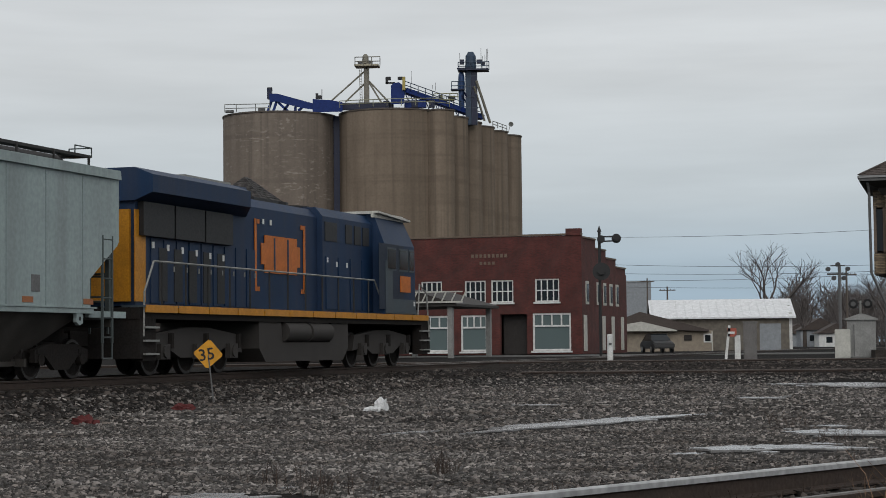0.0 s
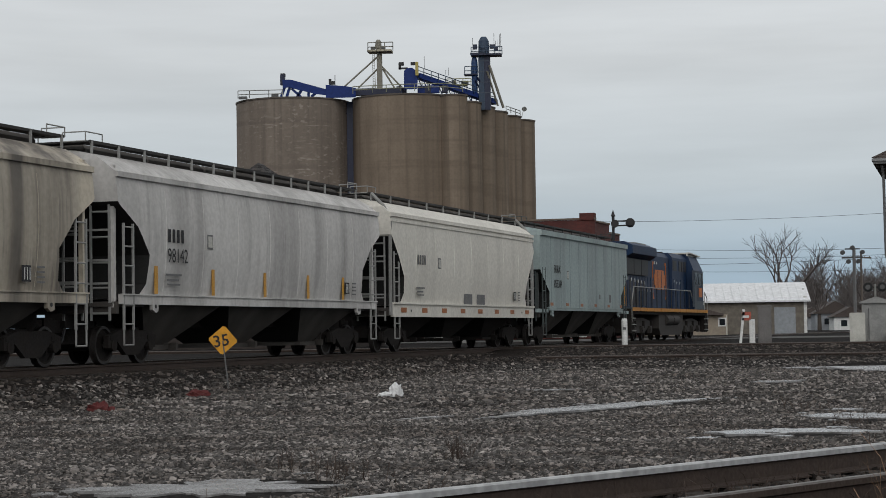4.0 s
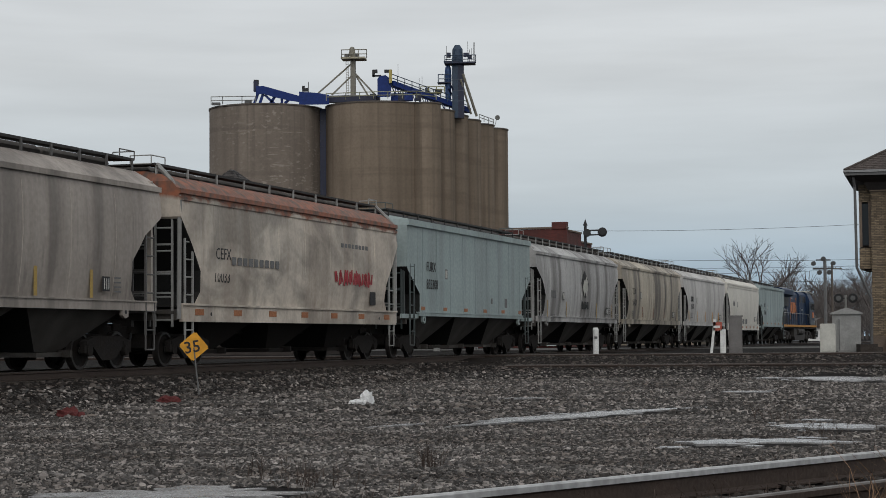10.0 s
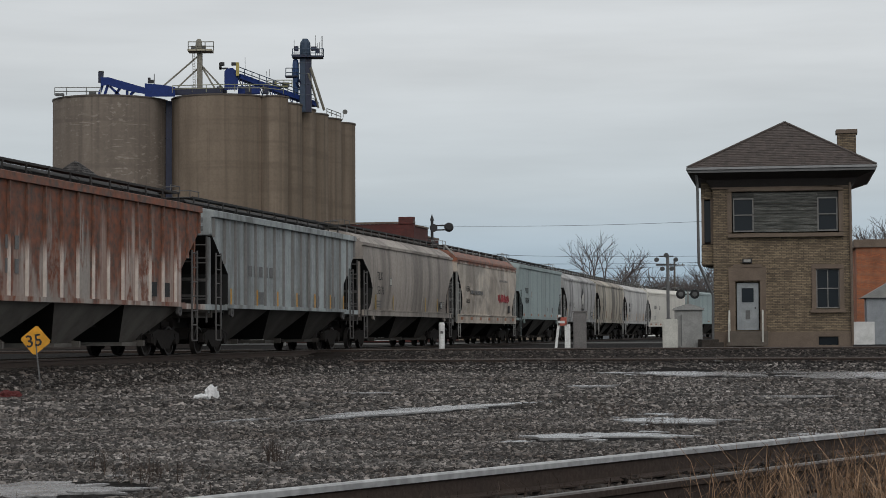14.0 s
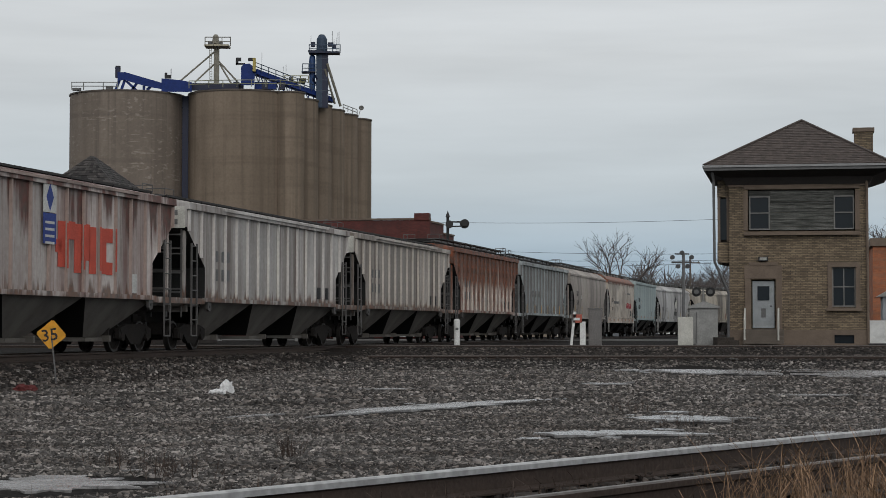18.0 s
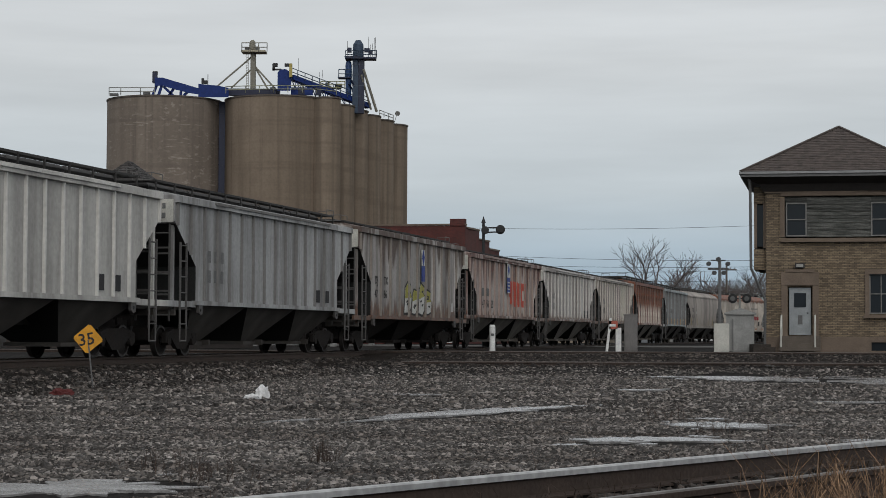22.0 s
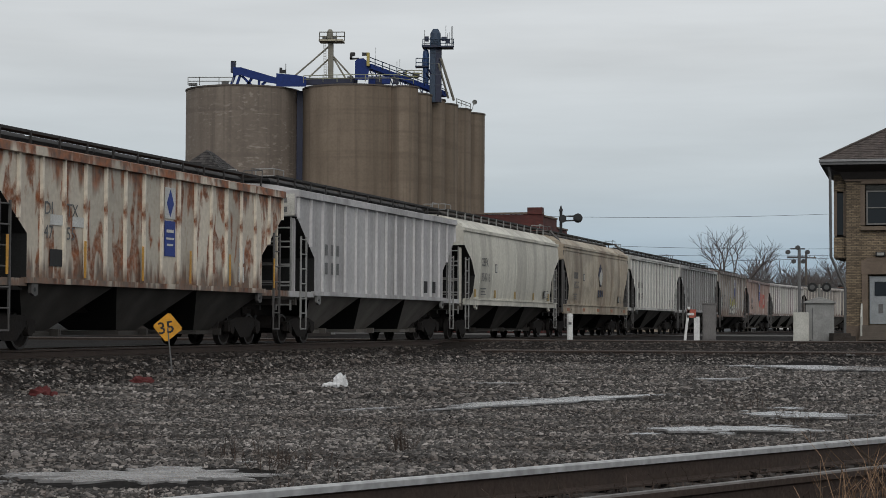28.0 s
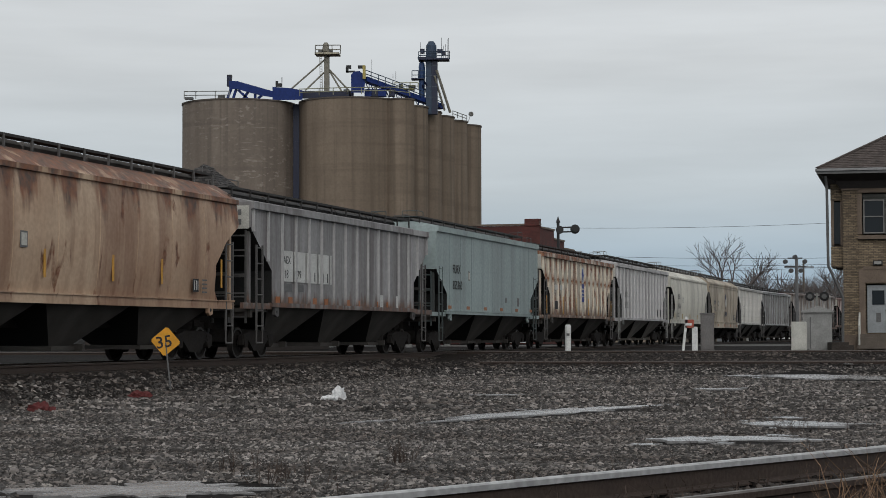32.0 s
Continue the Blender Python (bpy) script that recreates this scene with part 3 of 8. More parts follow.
def build_tracks():
    main = [LINE[i] for i in list(range(-450, -40, 20)) + list(range(-40, 125, 5)) + list(range(125, 260, 5)) + list(range(260, 450, 20))]
    ties = [(on_line(s), -math.degrees(heading(max(s, -40)))) for s in np.arange(-18, 110, 0.56)]
    lay_track("track_main", "main line with dark ties on a ballast bank", main, RAIL_Z, ties)
    c = NEAR_P + NEAR_N * 0.75
    ties = [(c + NEAR_D * s, -38.3) for s in np.arange(-22, 18, 0.55)]
    lay_track("track_siding", "rusty siding with shiny rail heads sunk in gravel", [c + NEAR_D * s for s in (-60, -20, 0, 20, 60)], NEAR_Z, ties)
    for name, y, z, x0 in (("track_cross_far", 74.0, 0.62, -60), ("track_cross_near", 62.0, 0.39, -1.9)):
        pts = [Vector((x, y + 0.02 * (x if name.endswith("far") else -x))) for x in (x0, 0, 10, 20, 60, 120)]
        lay_track(name, "crossing line on dark ballast", pts, z, [(Vector((x, y + 0.02 * (x if name.endswith("far") else -x))), 90) for x in np.arange(max(x0, -10), 30, 0.56)])


build_tracks()


PUDDLES = ((0.1, 30.6, 6.8, 1.15, 60), (3.6, 26.6, 1.5, 1.7, 8), (2.2, 22.8, 1.9, 1.2, 5), (-3.1, 15.4, 2.2, 1.7, 25), (8.3, 55.5, 3.6, 7.0, 3), (13.6, 53.0, 8.0, 8.0, -6), (6.1, 57.0, 1.0, 2.2, 0),
           (-0.8, 39.5, 0.9, 0.6, 20), (4.1, 43.5, 1.3, 0.8, 0), (3.7, 28.6, 0.5, 0.7, 0), (4.8, 22.9, 0.7, 0.5, 0), (1.2, 21.9, 0.35, 0.4, 0), (7.3, 36.0, 1.4, 0.9, 0), (2.9, 23.6, 0.4, 0.4, 0))


def in_puddle(x, y, grow=0.0):
    for cx, cy, w, d, a in PUDDLES:
        c, s = math.cos(radians(a)), math.sin(radians(a))
        u, v = (x - cx) * c + (y - cy) * s, -(x - cx) * s + (y - cy) * c
        if (u / (w / 2 + grow)) ** 2 + (v / (d / 2 + grow)) ** 2 < 1:
            return True
    return False


def build_stones():
    def mid(x, y):
        return line_distance(x, y) > 2.2 and near_distance(x, y) < -1.4 and abs(x) < y * 0.3 + 1.5 and not in_puddle(x, y, -0.05) and not in_puddle(x, y * 1.012, -0.1) and not in_puddle(x, y * 1.026, -0.1)

    def bank(x, y):
        return 0.9 < line_distance(x, y) < 3.8 and abs(x) < y * 0.32 + 1

    def near(x, y):
        return -2.4 < near_distance(x, y) < 3 and abs(x) < y * 0.3 + 1.5
    scatter(135000, (-14, 15.5, 31, 60), 0.04, M["stone"], "far_gravel_stones", "loose grey gravel stones farther out on the yard", mid, 1)
    scatter(250000, (-9.5, 10.5, 11, 31), 0.026, M["stone"], "gravel_stones", "loose grey gravel stones on the yard", mid, 8)
    scatter(150000, (-7, 7, 12, 27), 0.019, M["stone"], "fine_gravel_stones", "fine grey gravel between the stones", mid, 9)
    scatter(40000, (-17, 0, 32, 66), 0.05, M["ballast"], "ballast_stones", "dark ballast stones beside the track", bank, 2)
    scatter(30000, (-8, 12, 8, 30), 0.036, M["ballast"], "siding_stones", "dark stones between siding ties", near, 3)
    scatter(36000, (-3, 24, 59.8, 78), 0.05, M["ballast"], "crossing_stones", "dark ballast stones of the crossing lines", lambda x, y: line_distance(x, y) > 2.2 and abs(y + 0.02 * x - 62.0) > 0.1, 4)
    scatter(700, (-13, 14, 13, 58), 0.036, M["pale_stone"], "pale_stones", "scattered pale broken stones on the yard", mid, 6)


build_stones()


def build_beds():
    def strip(name, label, rows):
        k = len(rows[0])
        verts = [(x, y, ground_z(x, y) + 0.006) for row in rows for x, y in row]
        faces = [(j * k + i, j * k + i + 1, (j + 1) * k + i + 1, (j + 1) * k + i) for j in range(len(rows) - 1) for i in range(k - 1)]
        soup(name, verts, faces, M["bed"], label, "ballast", "structure")
    d = Vector((math.sin(HEAD0), math.cos(HEAD0)))
    n = Vector((d.y, -d.x))
    rows = []
    for s in np.arange(-30, 70, 0.5):
        c = P0 + d * float(s)
        e = 2.6 + 0.5 * noise.noise((float(s) * 0.7, 0, 0))
        rows.append([(c.x + n.x * u, c.y + n.y * u) for u in (-1.8, -1, 0, 0.6, 1.2, 1.6, 2.0, e)])
    strip("ballast_main", "dark oily ballast bank of the main line", rows)
    rows = []
    for x in np.arange(-3.0, 40, 0.5):
        e = 0.8 * noise.noise((float(x) * 0.5, 7, 0))
        rows.append([(float(x), y) for y in (60.2 + e, 61, 62, 63.5, 65.5, 68, 70, 72, 74, 76, 77.5)])
    strip("ballast_cross", "dark ballast of the crossing lines", rows)


build_beds()


def puddle(cx, cy, length, width, angle, seed, label="thin sheet of melting ice on gravel"):
    """A ragged sheet of ice and water with a few slivers round it, all one flat piece of ground cover."""
    rs = np.random.RandomState(seed)
    ca, sa = math.cos(radians(angle)), math.sin(radians(angle))
    bm = bmesh.new()
    lobes = [(0.0, 0.0, length, width)]
    for i in range(5 if length > 1.0 else 3):
        u = rs.uniform(-0.62, 0.62)
        lobes.append((u * length, rs.uniform(-0.75, 0.75) * width, length * rs.uniform(0.06, 0.22), width * rs.uniform(0.08, 0.26)))
    for k, (u0, v0, a, b) in enumerate(lobes):
        n = 150 if k == 0 else 26
        ph = rs.rand(3) * 50
        pts = []
        for i in range(n):
            t = 2 * math.pi * i / n
            c, s = math.cos(t), math.sin(t)
            e = 0.86 + 0.5 * noise.noise((c * 1.3 + ph[0], s * 1.3, 0)) + 0.42 * noise.noise((c * 4 + ph[1], s * 4, 1)) + 0.14 * noise.noise((c * 9 + ph[2], s * 9, 2)) + 0.012 * rs.randn()
            x, y = u0 + c * a / 2 * max(0.3, e), v0 + s * b / 2 * max(0.3, e)
            pts.append((cx + x * ca - y * sa, cy + x * sa + y * ca))
        z = sorted(ground_z(*p) for p in pts)[int(n * 0.62)] + 0.006 + 0.0004 * cy + 0.0015 * (k % 3)
        top = [bm.verts.new((x, y, z + 0.004)) for x, y in pts]
        bm.faces.new(top)
        low = [bm.verts.new((x * 1.0 + (x - cx) * 0.004, y + (y - cy) * 0.004, z - 0.03)) for x, y in pts]
        for i in range(n):
            j = (i + 1) % n
            bm.faces.new((top[i], low[i], low[j], top[j]))
    single("ice_patch", bm, M["ice"], label, "ice patch", "structure")


for i, (cx, cy, w, d, a) in enumerate(PUDDLES):
    puddle(cx, cy, w, d, a, i)


# ---- the train ----
CACHE = {}


def shared(key, make):
    if key not in CACHE:
        CACHE[key] = make()
    return CACHE[key]


def wheel_mesh(r):
    bm = bmesh.new()
    for s in (-1, 1):
        y = 0.7535 * s
        prof = [(r * 0.16, y - 0.06 * s), (r * 0.2, y + 0.05 * s), (r * 0.78, y + 0.02 * s), (r * 0.86, y + 0.07 * s), (r, y + 0.068 * s), (r * 1.005, y - 0.055 * s), (r * 1.06, y - 0.07 * s), (r * 0.86, y - 0.075 * s), (r * 0.8, y - 0.02 * s)]
        rings = [[(q * math.cos(a), yy, q * math.sin(a)) for q, yy in prof] for a in [2 * math.pi * i / 20 for i in range(20)]]
        vr = [[bm.verts.new(p) for p in ring] for ring in rings]
        for i in range(20):
            a, b = vr[i], vr[(i + 1) % 20]
            for j in range(len(prof) - 1):
                f = bm.faces.new((a[j], a[j + 1], b[j + 1], b[j]))
                f.material_index = 1 if j in (3, 4) else 0
    rod(bm, (0, -0.95, 0), (0, 0.95, 0), 0.085, n=10)
    return mesh_of("wheelset", bm, [M["truck"], M["tread"]], True)


def sideframe_mesh():
    bm = bmesh.new()
    out = [(-1.12, 0.36), (-1.12, 0.62), (-0.62, 0.74), (0.62, 0.74), (1.12, 0.62), (1.12, 0.36), (0.8, 0.36), (0.72, 0.5), (0.3, 0.2), (-0.3, 0.2), (-0.72, 0.5), (-0.8, 0.36)]
    prism(bm, out, -0.06, 0.06)
    for x in (-0.17, 0.0, 0.17):
        rod(bm, (x, -0.08, 0.24), (x, -0.08, 0.56), 0.07, n=8)
        for k in range(5):
            rod(bm, (x, -0.08, 0.27 + k * 0.06), (x, -0.08, 0.295 + k * 0.06), 0.085, n=8)
    box(bm, (0, -0.05, 0.62), (0.6, 0.16, 0.1))
    for x in (-0.88, 0.88):
        rod(bm, (x, -0.13, 0.42), (x, 0.08, 0.42), 0.13, n=12)
        box(bm, (x, -0.02, 0.58), (0.34, 0.2, 0.09))
    n = len(bm.faces)
    for x in (-0.88, 0.88):
        rod(bm, (x, -0.17, 0.42), (x, -0.13, 0.42), 0.085, 0.1, n=12)
    bm.faces.ensure_lookup_table()
    for f in bm.faces[n:]:
        f.material_index = 1
    return mesh_of("sideframe", bm, [M["truck"], M["bearing"]])


def add_truck(car, x, r=0.42):
    t = part("truck", shared("bolster", lambda: mesh_of("truck", boxes(((0, 0, 0.56), (0.34, 2.0, 0.26)), ((0, 0, 0.8), (0.5, 0.6, 0.3))), M["truck"])), None, car)
    t.matrix_basis = pose(x, 0, 0)
    for wx in (-0.88, 0.88):
        w = part("wheelset", shared(("wheel", r), lambda: wheel_mesh(r)), None, t)
        w.matrix_basis = pose(wx, 0, r)
        WHEELS.append((w, r))
    for s in (-1, 1):
        f = part("sideframe", shared("sideframe", sideframe_mesh), None, t)
        f.matrix_basis = pose(0, s * 1.0, 0) @ Matrix.Diagonal((1, -s * -1, 1, 1))
    return t


WHEELS = []


def ladder_mesh():
    bm = bmesh.new()
    for x in (-0.22, 0.22):
        beam(bm, (x, 0, 0), (x, 0, 2.3), 0.045)
    for i in range(6):
        rod(bm, (-0.22, 0, 0.12 + i * 0.42), (0.22, 0, 0.12 + i * 0.42), 0.019, n=6)
    return bm


def hopper_side_mesh(L, style, z_sill, drop=0.0):
    """The car's body: level rings from the sill to the roof; the lower corners are cut back along the slope sheets."""
    up, low = L / 2 - 0.52, L / 2 - 2.05
    if style == "round":
        prof = [(z_sill, 1.46), (1.75, 1.51), (2.2, 1.565), (2.8, 1.60), (3.4, 1.59), (3.85, 1.55), (4.03, 1.52), (4.035, 1.58), (4.15, 1.58), (4.16, 1.50), (4.36, 1.25), (4.54, 0.95), (4.64, 0.5), (4.67, 0.0)]
        ends = [(z_sill, up - 1.05), (1.75, up - 1.42), (2.4, up - 1.48), (3.0, up - 0.88), (3.42, up - 0.08), (3.5, up), (4.7, up)]
    elif style == "deep":
        prof = [(z_sill, 1.50), (1.75, 1.53), (2.3, 1.58), (2.9, 1.60), (3.5, 1.58), (3.94, 1.55), (3.945, 1.58), (4.03, 1.58), (4.035, 1.54), (4.1, 1.54), (4.105, 1.59), (4.22, 1.58), (4.24, 1.48), (4.4, 1.33), (4.56, 1.05), (4.66, 0.6), (4.69, 0.0)]
        ends = [(z_sill, up - 0.85), (1.8, up - 1.2), (2.3, up - 1.12), (2.9, up - 0.6), (3.5, up - 0.05), (3.55, up), (4.7, up)]
    elif style == "flat":
        prof = [(z_sill, 1.55), (4.28, 1.55), (4.285, 1.62), (4.48, 1.62), (4.49, 1.5), (4.62, 0.95), (4.68, 0.45), (4.69, 0.0)]
        ends = [(z_sill, up - 1.3), (2.1, up - 1.32), (2.85, up - 0.08), (2.95, up), (4.7, up)]
    else:
        prof = [(z_sill, 1.50), (4.22, 1.50), (4.225, 1.60), (4.41, 1.59), (4.42, 1.45), (4.56, 0.9), (4.62, 0.45), (4.63, 0.0)]
        ends = [(z_sill, low), (2.5 - drop / 2, low), (3.66 - drop, up - 0.06), (3.72 - drop, up), (4.7, up)]
        prof = [(z - drop if z > 3 else z, w) for z, w in prof]
    zs = sorted({z for z, _ in prof} | {z for z, _ in ends if z < 4.2} | {1.9, 2.4, 2.9})
    bm = bmesh.new()
    rings = []
    nx = 6
    for z in zs:
        w = float(np.interp(z, [p[0] for p in prof], [p[1] for p in prof]))
        e = float(np.interp(z, [p[0] for p in ends], [p[1] for p in ends]))
        if z > 4.41 - drop:
            e -= (z - 4.41 + drop) * 0.6
        xs = [(-1 + 2 * i / nx) * e for i in range(nx + 1)]
        rings.append([(x, -w, z) for x in xs] + [(x, w, z) for x in xs[::-1]])
    loft(bm, rings)
    bmesh.ops.recalc_face_normals(bm, faces=bm.faces)
    # Slope sheets below the cut go near black for their dirt and shade.
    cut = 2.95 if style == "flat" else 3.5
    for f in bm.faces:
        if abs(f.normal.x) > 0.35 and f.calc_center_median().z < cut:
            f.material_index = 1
    return mesh_of("body", bm, [], True, 28)


def bay_mesh(a, z0):
    bm = bmesh.new()
    loft(bm, [[(-a, -1.47, z0), (a, -1.47, z0), (a, 1.47, z0), (-a, 1.47, z0)], [(-0.52, -0.62, 0.40), (0.52, -0.62, 0.40), (0.52, 0.62, 0.40), (-0.52, 0.62, 0.40)]])
    bmesh.ops.recalc_face_normals(bm, faces=bm.faces)
    # Faces across the car go near black: painted shade between the bays.
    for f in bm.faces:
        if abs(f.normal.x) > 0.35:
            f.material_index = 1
    return mesh_of("hopper_bay", bm, [])


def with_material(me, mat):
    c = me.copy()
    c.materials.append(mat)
    c.materials.append(M["end_soot_shade"])
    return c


def walkway_mesh(L):
    """One running board: a shallow channel along the roof."""
    bm = bmesh.new()
    e = L / 2 - 0.55
    out = [(-0.16, 0.03), (-0.145, 0.03), (-0.145, 0.018), (0.145, 0.018), (0.145, 0.03), (0.16, 0.03), (0.16, -0.03), (0.145, -0.03), (0.145, -0.017), (-0.145, -0.017), (-0.145, -0.03), (-0.16, -0.03)]
    loft(bm, [[(x, y, z) for y, z in out] for x in (-e, e)])
    return mesh_of("running_board", bm, [])


def hatch_mesh(w):
    """One long roof hatch cover with a raised rim."""
    bm = bmesh.new()
    loft(bm, [[(-w / 2, -0.5, 0), (w / 2, -0.5, 0), (w / 2, 0.5, 0), (-w / 2, 0.5, 0)], [(-w / 2, -0.5, 0.1), (w / 2, -0.5, 0.1), (w / 2, 0.5, 0.1), (-w / 2, 0.5, 0.1)], [(-w / 2 + 0.08, -0.4, 0.2), (w / 2 - 0.08, -0.4, 0.2), (w / 2 - 0.08, 0.4, 0.2), (-w / 2 + 0.08, 0.4, 0.2)]])
    return mesh_of("roof_hatch", bm, [])


def end_rail_mesh():
    """A hand-hold hoop over the end of the running board."""
    bm = bmesh.new()
    chain(bm, [(0, 0, 0), (0, 0, 0.2), (0.75, 0, 0.2), (0.75, 0, 0)], 0.015, 5)
    chain(bm, [(0, 0, 0.0), (0, 0.55, 0.0), (0, 0.55, 0.2), (0, 0, 0.2)], 0.015, 5)
    return mesh_of("end_rail", bm, [])


def hopper_car(no, style, L, mats, label, post_count=17, bays=3, extra=None, z_sill=1.43, drop=0.0):
    paint, trim, under, post_paint = mats
    car = thing("hopper_car", label, "hopper car", group="train of covered hopper cars")
    L0 = round(L, 2)
    bulged = style in ("round", "deep")
    board = drop + (0.2 if no in (10, 11, 12, 13) else 0.0)
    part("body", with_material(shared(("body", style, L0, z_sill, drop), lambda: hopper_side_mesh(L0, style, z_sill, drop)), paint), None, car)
    for s in (-1, 1):
        b = part("running_board", with_material(shared(("walk", L0), lambda: walkway_mesh(L0)), M["board_soot"]), None, car)
        b.matrix_basis = pose(0, s * 0.73, 4.82 - board)
        b = part("end_board", with_material(shared("end_board", lambda: mesh_of("end_board", boxes(((0, 0, 0), (0.5, 1.14, 0.035))), [])), M["board_soot"]), None, car)
        b.matrix_basis = pose(s * (L0 / 2 - 0.8), 0, 4.82 - board)
    hw = round((L0 - 2.0) / 5, 2)
    for i in range(5):
        b = part("roof_hatch", with_material(shared(("hatch", hw), lambda: hatch_mesh(hw - 0.1)), M["board_soot"] if not bulged else under), None, car)
        b.matrix_basis = pose((i - 2) * hw, 0, 4.62 - drop - (board - drop) / 2)
    low = L0 / 2 - 2.05
    up = L0 / 2 - 0.52
    # struts that carry the running boards
    n = {"round": 13, "deep": 9, "flat": 10, "rib": 12}[style]
    e0 = L0 / 2 - 0.65
    for s in (-1, 1):
        for i in range(n + 1):
            b = part("board_strut", with_material(shared(("strut", bulged), lambda: mesh_of("board_strut", boxes(((0, 0, 4.62), (0.06, 0.04, 0.42))) if bulged else boxes(((0, 0, 4.68), (0.05, 0.04, 0.3))), [])), trim if bulged else M["board_soot"]), None, car)
            b.matrix_basis = pose(-e0 + 2 * e0 * i / n, s * 0.89, -board)
        for e in (-1, 1):
            b = part("end_rail", with_material(shared("end_rail", end_rail_mesh), trim), None, car)
            b.matrix_basis = pose(e * (L0 / 2 - 0.45), s * 0.85, 4.82 - board) @ Matrix.Diagonal((-e, -s, 1, 1))
    # side sills and the deck over the trucks
    for s in (-1, 1):
        bm = bmesh.new()
        if style == "deep":
            box(bm, (0, s * 1.52, z_sill - 0.16), (L0 - 1.3, 0.09, 0.40))
            box(bm, (0, s * 1.55, z_sill + 0.05), (L0 - 1.3, 0.12, 0.05))
        elif style == "round":
            box(bm, (0, s * 1.5, z_sill - 0.02), (L0 - 1.5, 0.1, 0.22))
            box(bm, (0, s * 1.53, z_sill + 0.08), (L0 - 1.5, 0.1, 0.03))
        elif style == "flat":
            box(bm, (0, s * 1.53, z_sill - 0.01), (2 * up - 2.4, 0.1, 0.1))
            box(bm, (0, s * 1.55, z_sill + 0.06), (2 * up - 2.2, 0.1, 0.03))
            for e in (-1, 1):
                box(bm, (e * (up - 0.45), s * 1.47, z_sill - 0.07), (1.7, 0.08, 0.14))
        else:
            box(bm, (0, s * 1.51, z_sill + 0.02), (2 * low + 0.2, 0.14, 0.12))
            for e in (-1, 1):
                box(bm, (e * (low + 1.05), s * 1.47, z_sill - 0.02), (2.1, 0.08, 0.16))
        part("side_sill", bm, paint, car)
        for e in (-1, 1):
            bm = bmesh.new()
            x = e * (L0 / 2 - 2.3)
            prism(bm, [(x - 0.14, z_sill), (x + 0.14, z_sill), (x + 0.14, z_sill - 0.27), (x - 0.02 * e, z_sill - 0.31), (x - 0.14, z_sill - 0.24)], s * 1.52 - 0.04, s * 1.52 + 0.04)
            pad = part("jacking_pad", bm, trim if style == "rib" else paint, car)
            bm = bmesh.new()
            rod(bm, (x, s * 1.555, z_sill - 0.17), (x, s * 1.57, z_sill - 0.17), 0.045, n=10)
            part("pad_hole", bm, M["black"], pad)
    for e in (-1, 1):
        bm = bmesh.new()
        box(bm, (e * (L0 / 2 - 1.35), 0, z_sill - 0.14), (1.6, 2.7, 0.08))
        box(bm, (e * (L0 / 2 - 0.7), 0, z_sill - 0.2), (0.14, 2.9, 0.26))
        part("end_platform", bm, under, car)
        for s in (-1, 1):
            bm = bmesh.new()
            if style == "deep":
                chain(bm, [(e * (L0 / 2 - 0.58), s * 1.5, z_sill - 0.3), (e * (L0 / 2 - 0.58), s * 1.52, 4.0), (e * (L0 / 2 - 0.62), s * 1.3, 4.42), (e * (L0 / 2 - 0.66), s * 0.9, 4.82)], 0.055, 6)
            else:
                beam(bm, (e * (L0 / 2 - 0.68), s * 1.36, z_sill - 0.2), (e * (L0 / 2 - 0.68), s * 1.36, 4.3 - drop), 0.10)
            part("corner_post", bm, trim if style in ("deep", "flat") else paint, car)
            ld = part("ladder", with_material(shared("ladder", lambda: mesh_of("ladder", ladder_mesh(), [])), trim), None, car)
            ld.matrix_basis = pose(e * (L0 / 2 - 1.05), s * 1.54, 0.75)
            ld = part("end_ladder", with_material(shared("ladder", lambda: mesh_of("ladder", ladder_mesh(), [])), trim), None, car)
            ld.matrix_basis = pose(e * (L0 / 2 - 0.6), s * 1.1, 0.95, 0, 0, 90) @ Matrix.Diagonal((1, 1, 1.3, 1))
            bm = bmesh.new()
            x = e * (L0 / 2 - 1.05)
            chain(bm, [(x - 0.22, s * 1.54, 0.8), (x - 0.22, s * 1.54, 0.42), (x + 0.22, s * 1.54, 0.42), (x + 0.22, s * 1.54, 0.8)], 0.022, 5)
            part("stirrup", bm, trim, car)
        for z in (1.75, 2.25, 2.9):
            part("grab_bar", boxes(((e * (L0 / 2 - 0.6), 0, z), (0.04, 2.7, 0.045))), trim, car)
        bm = bmesh.new()
        box(bm, (e * (L0 / 2 - 0.42), 0, 0.84), (0.84, 0.26, 0.28))
        box(bm, (e * (L0 / 2 - 0.03), 0, 0.86), (0.3, 0.36, 0.34))
        part("coupler", bm, M["truck"], car)
        bm = bmesh.new()
        chain(bm, [(e * (L0 / 2 - 0.4), -0.35, 0.8), (e * (L0 / 2 - 0.2), -0.38, 0.5), (e * (L0 / 2 + 0.02), -0.3, 0.42)], 0.03, 6)
        part("air_hose", bm, M["black"], car)
        add_truck(car, e * (L0 / 2 - 2.15))
    for e in (-1, 1):
        bm = bmesh.new()
        # Added dark block hides the bright ground beyond; the rest is brake gear.
        box(bm, (e * (L0 / 2 - 2.15), 0, 0.62), (2.5, 1.25, 0.34))
        for k in (-0.75, 0.75):
            box(bm, (e * (L0 / 2 - 2.15) + k, 0, 0.4), (0.12, 1.9, 0.2))
        rod(bm, (e * (L0 / 2 - 3.6), 0.5, 1.0), (e * (L0 / 2 - 4.3), 0.5, 1.0), 0.16, n=10)
        part("brake_rigging", bm, M["truck"], car)
    bm = bmesh.new()
    box(bm, (0, 0, 0.98), (L0 - 1.2, 0.5, 0.36))
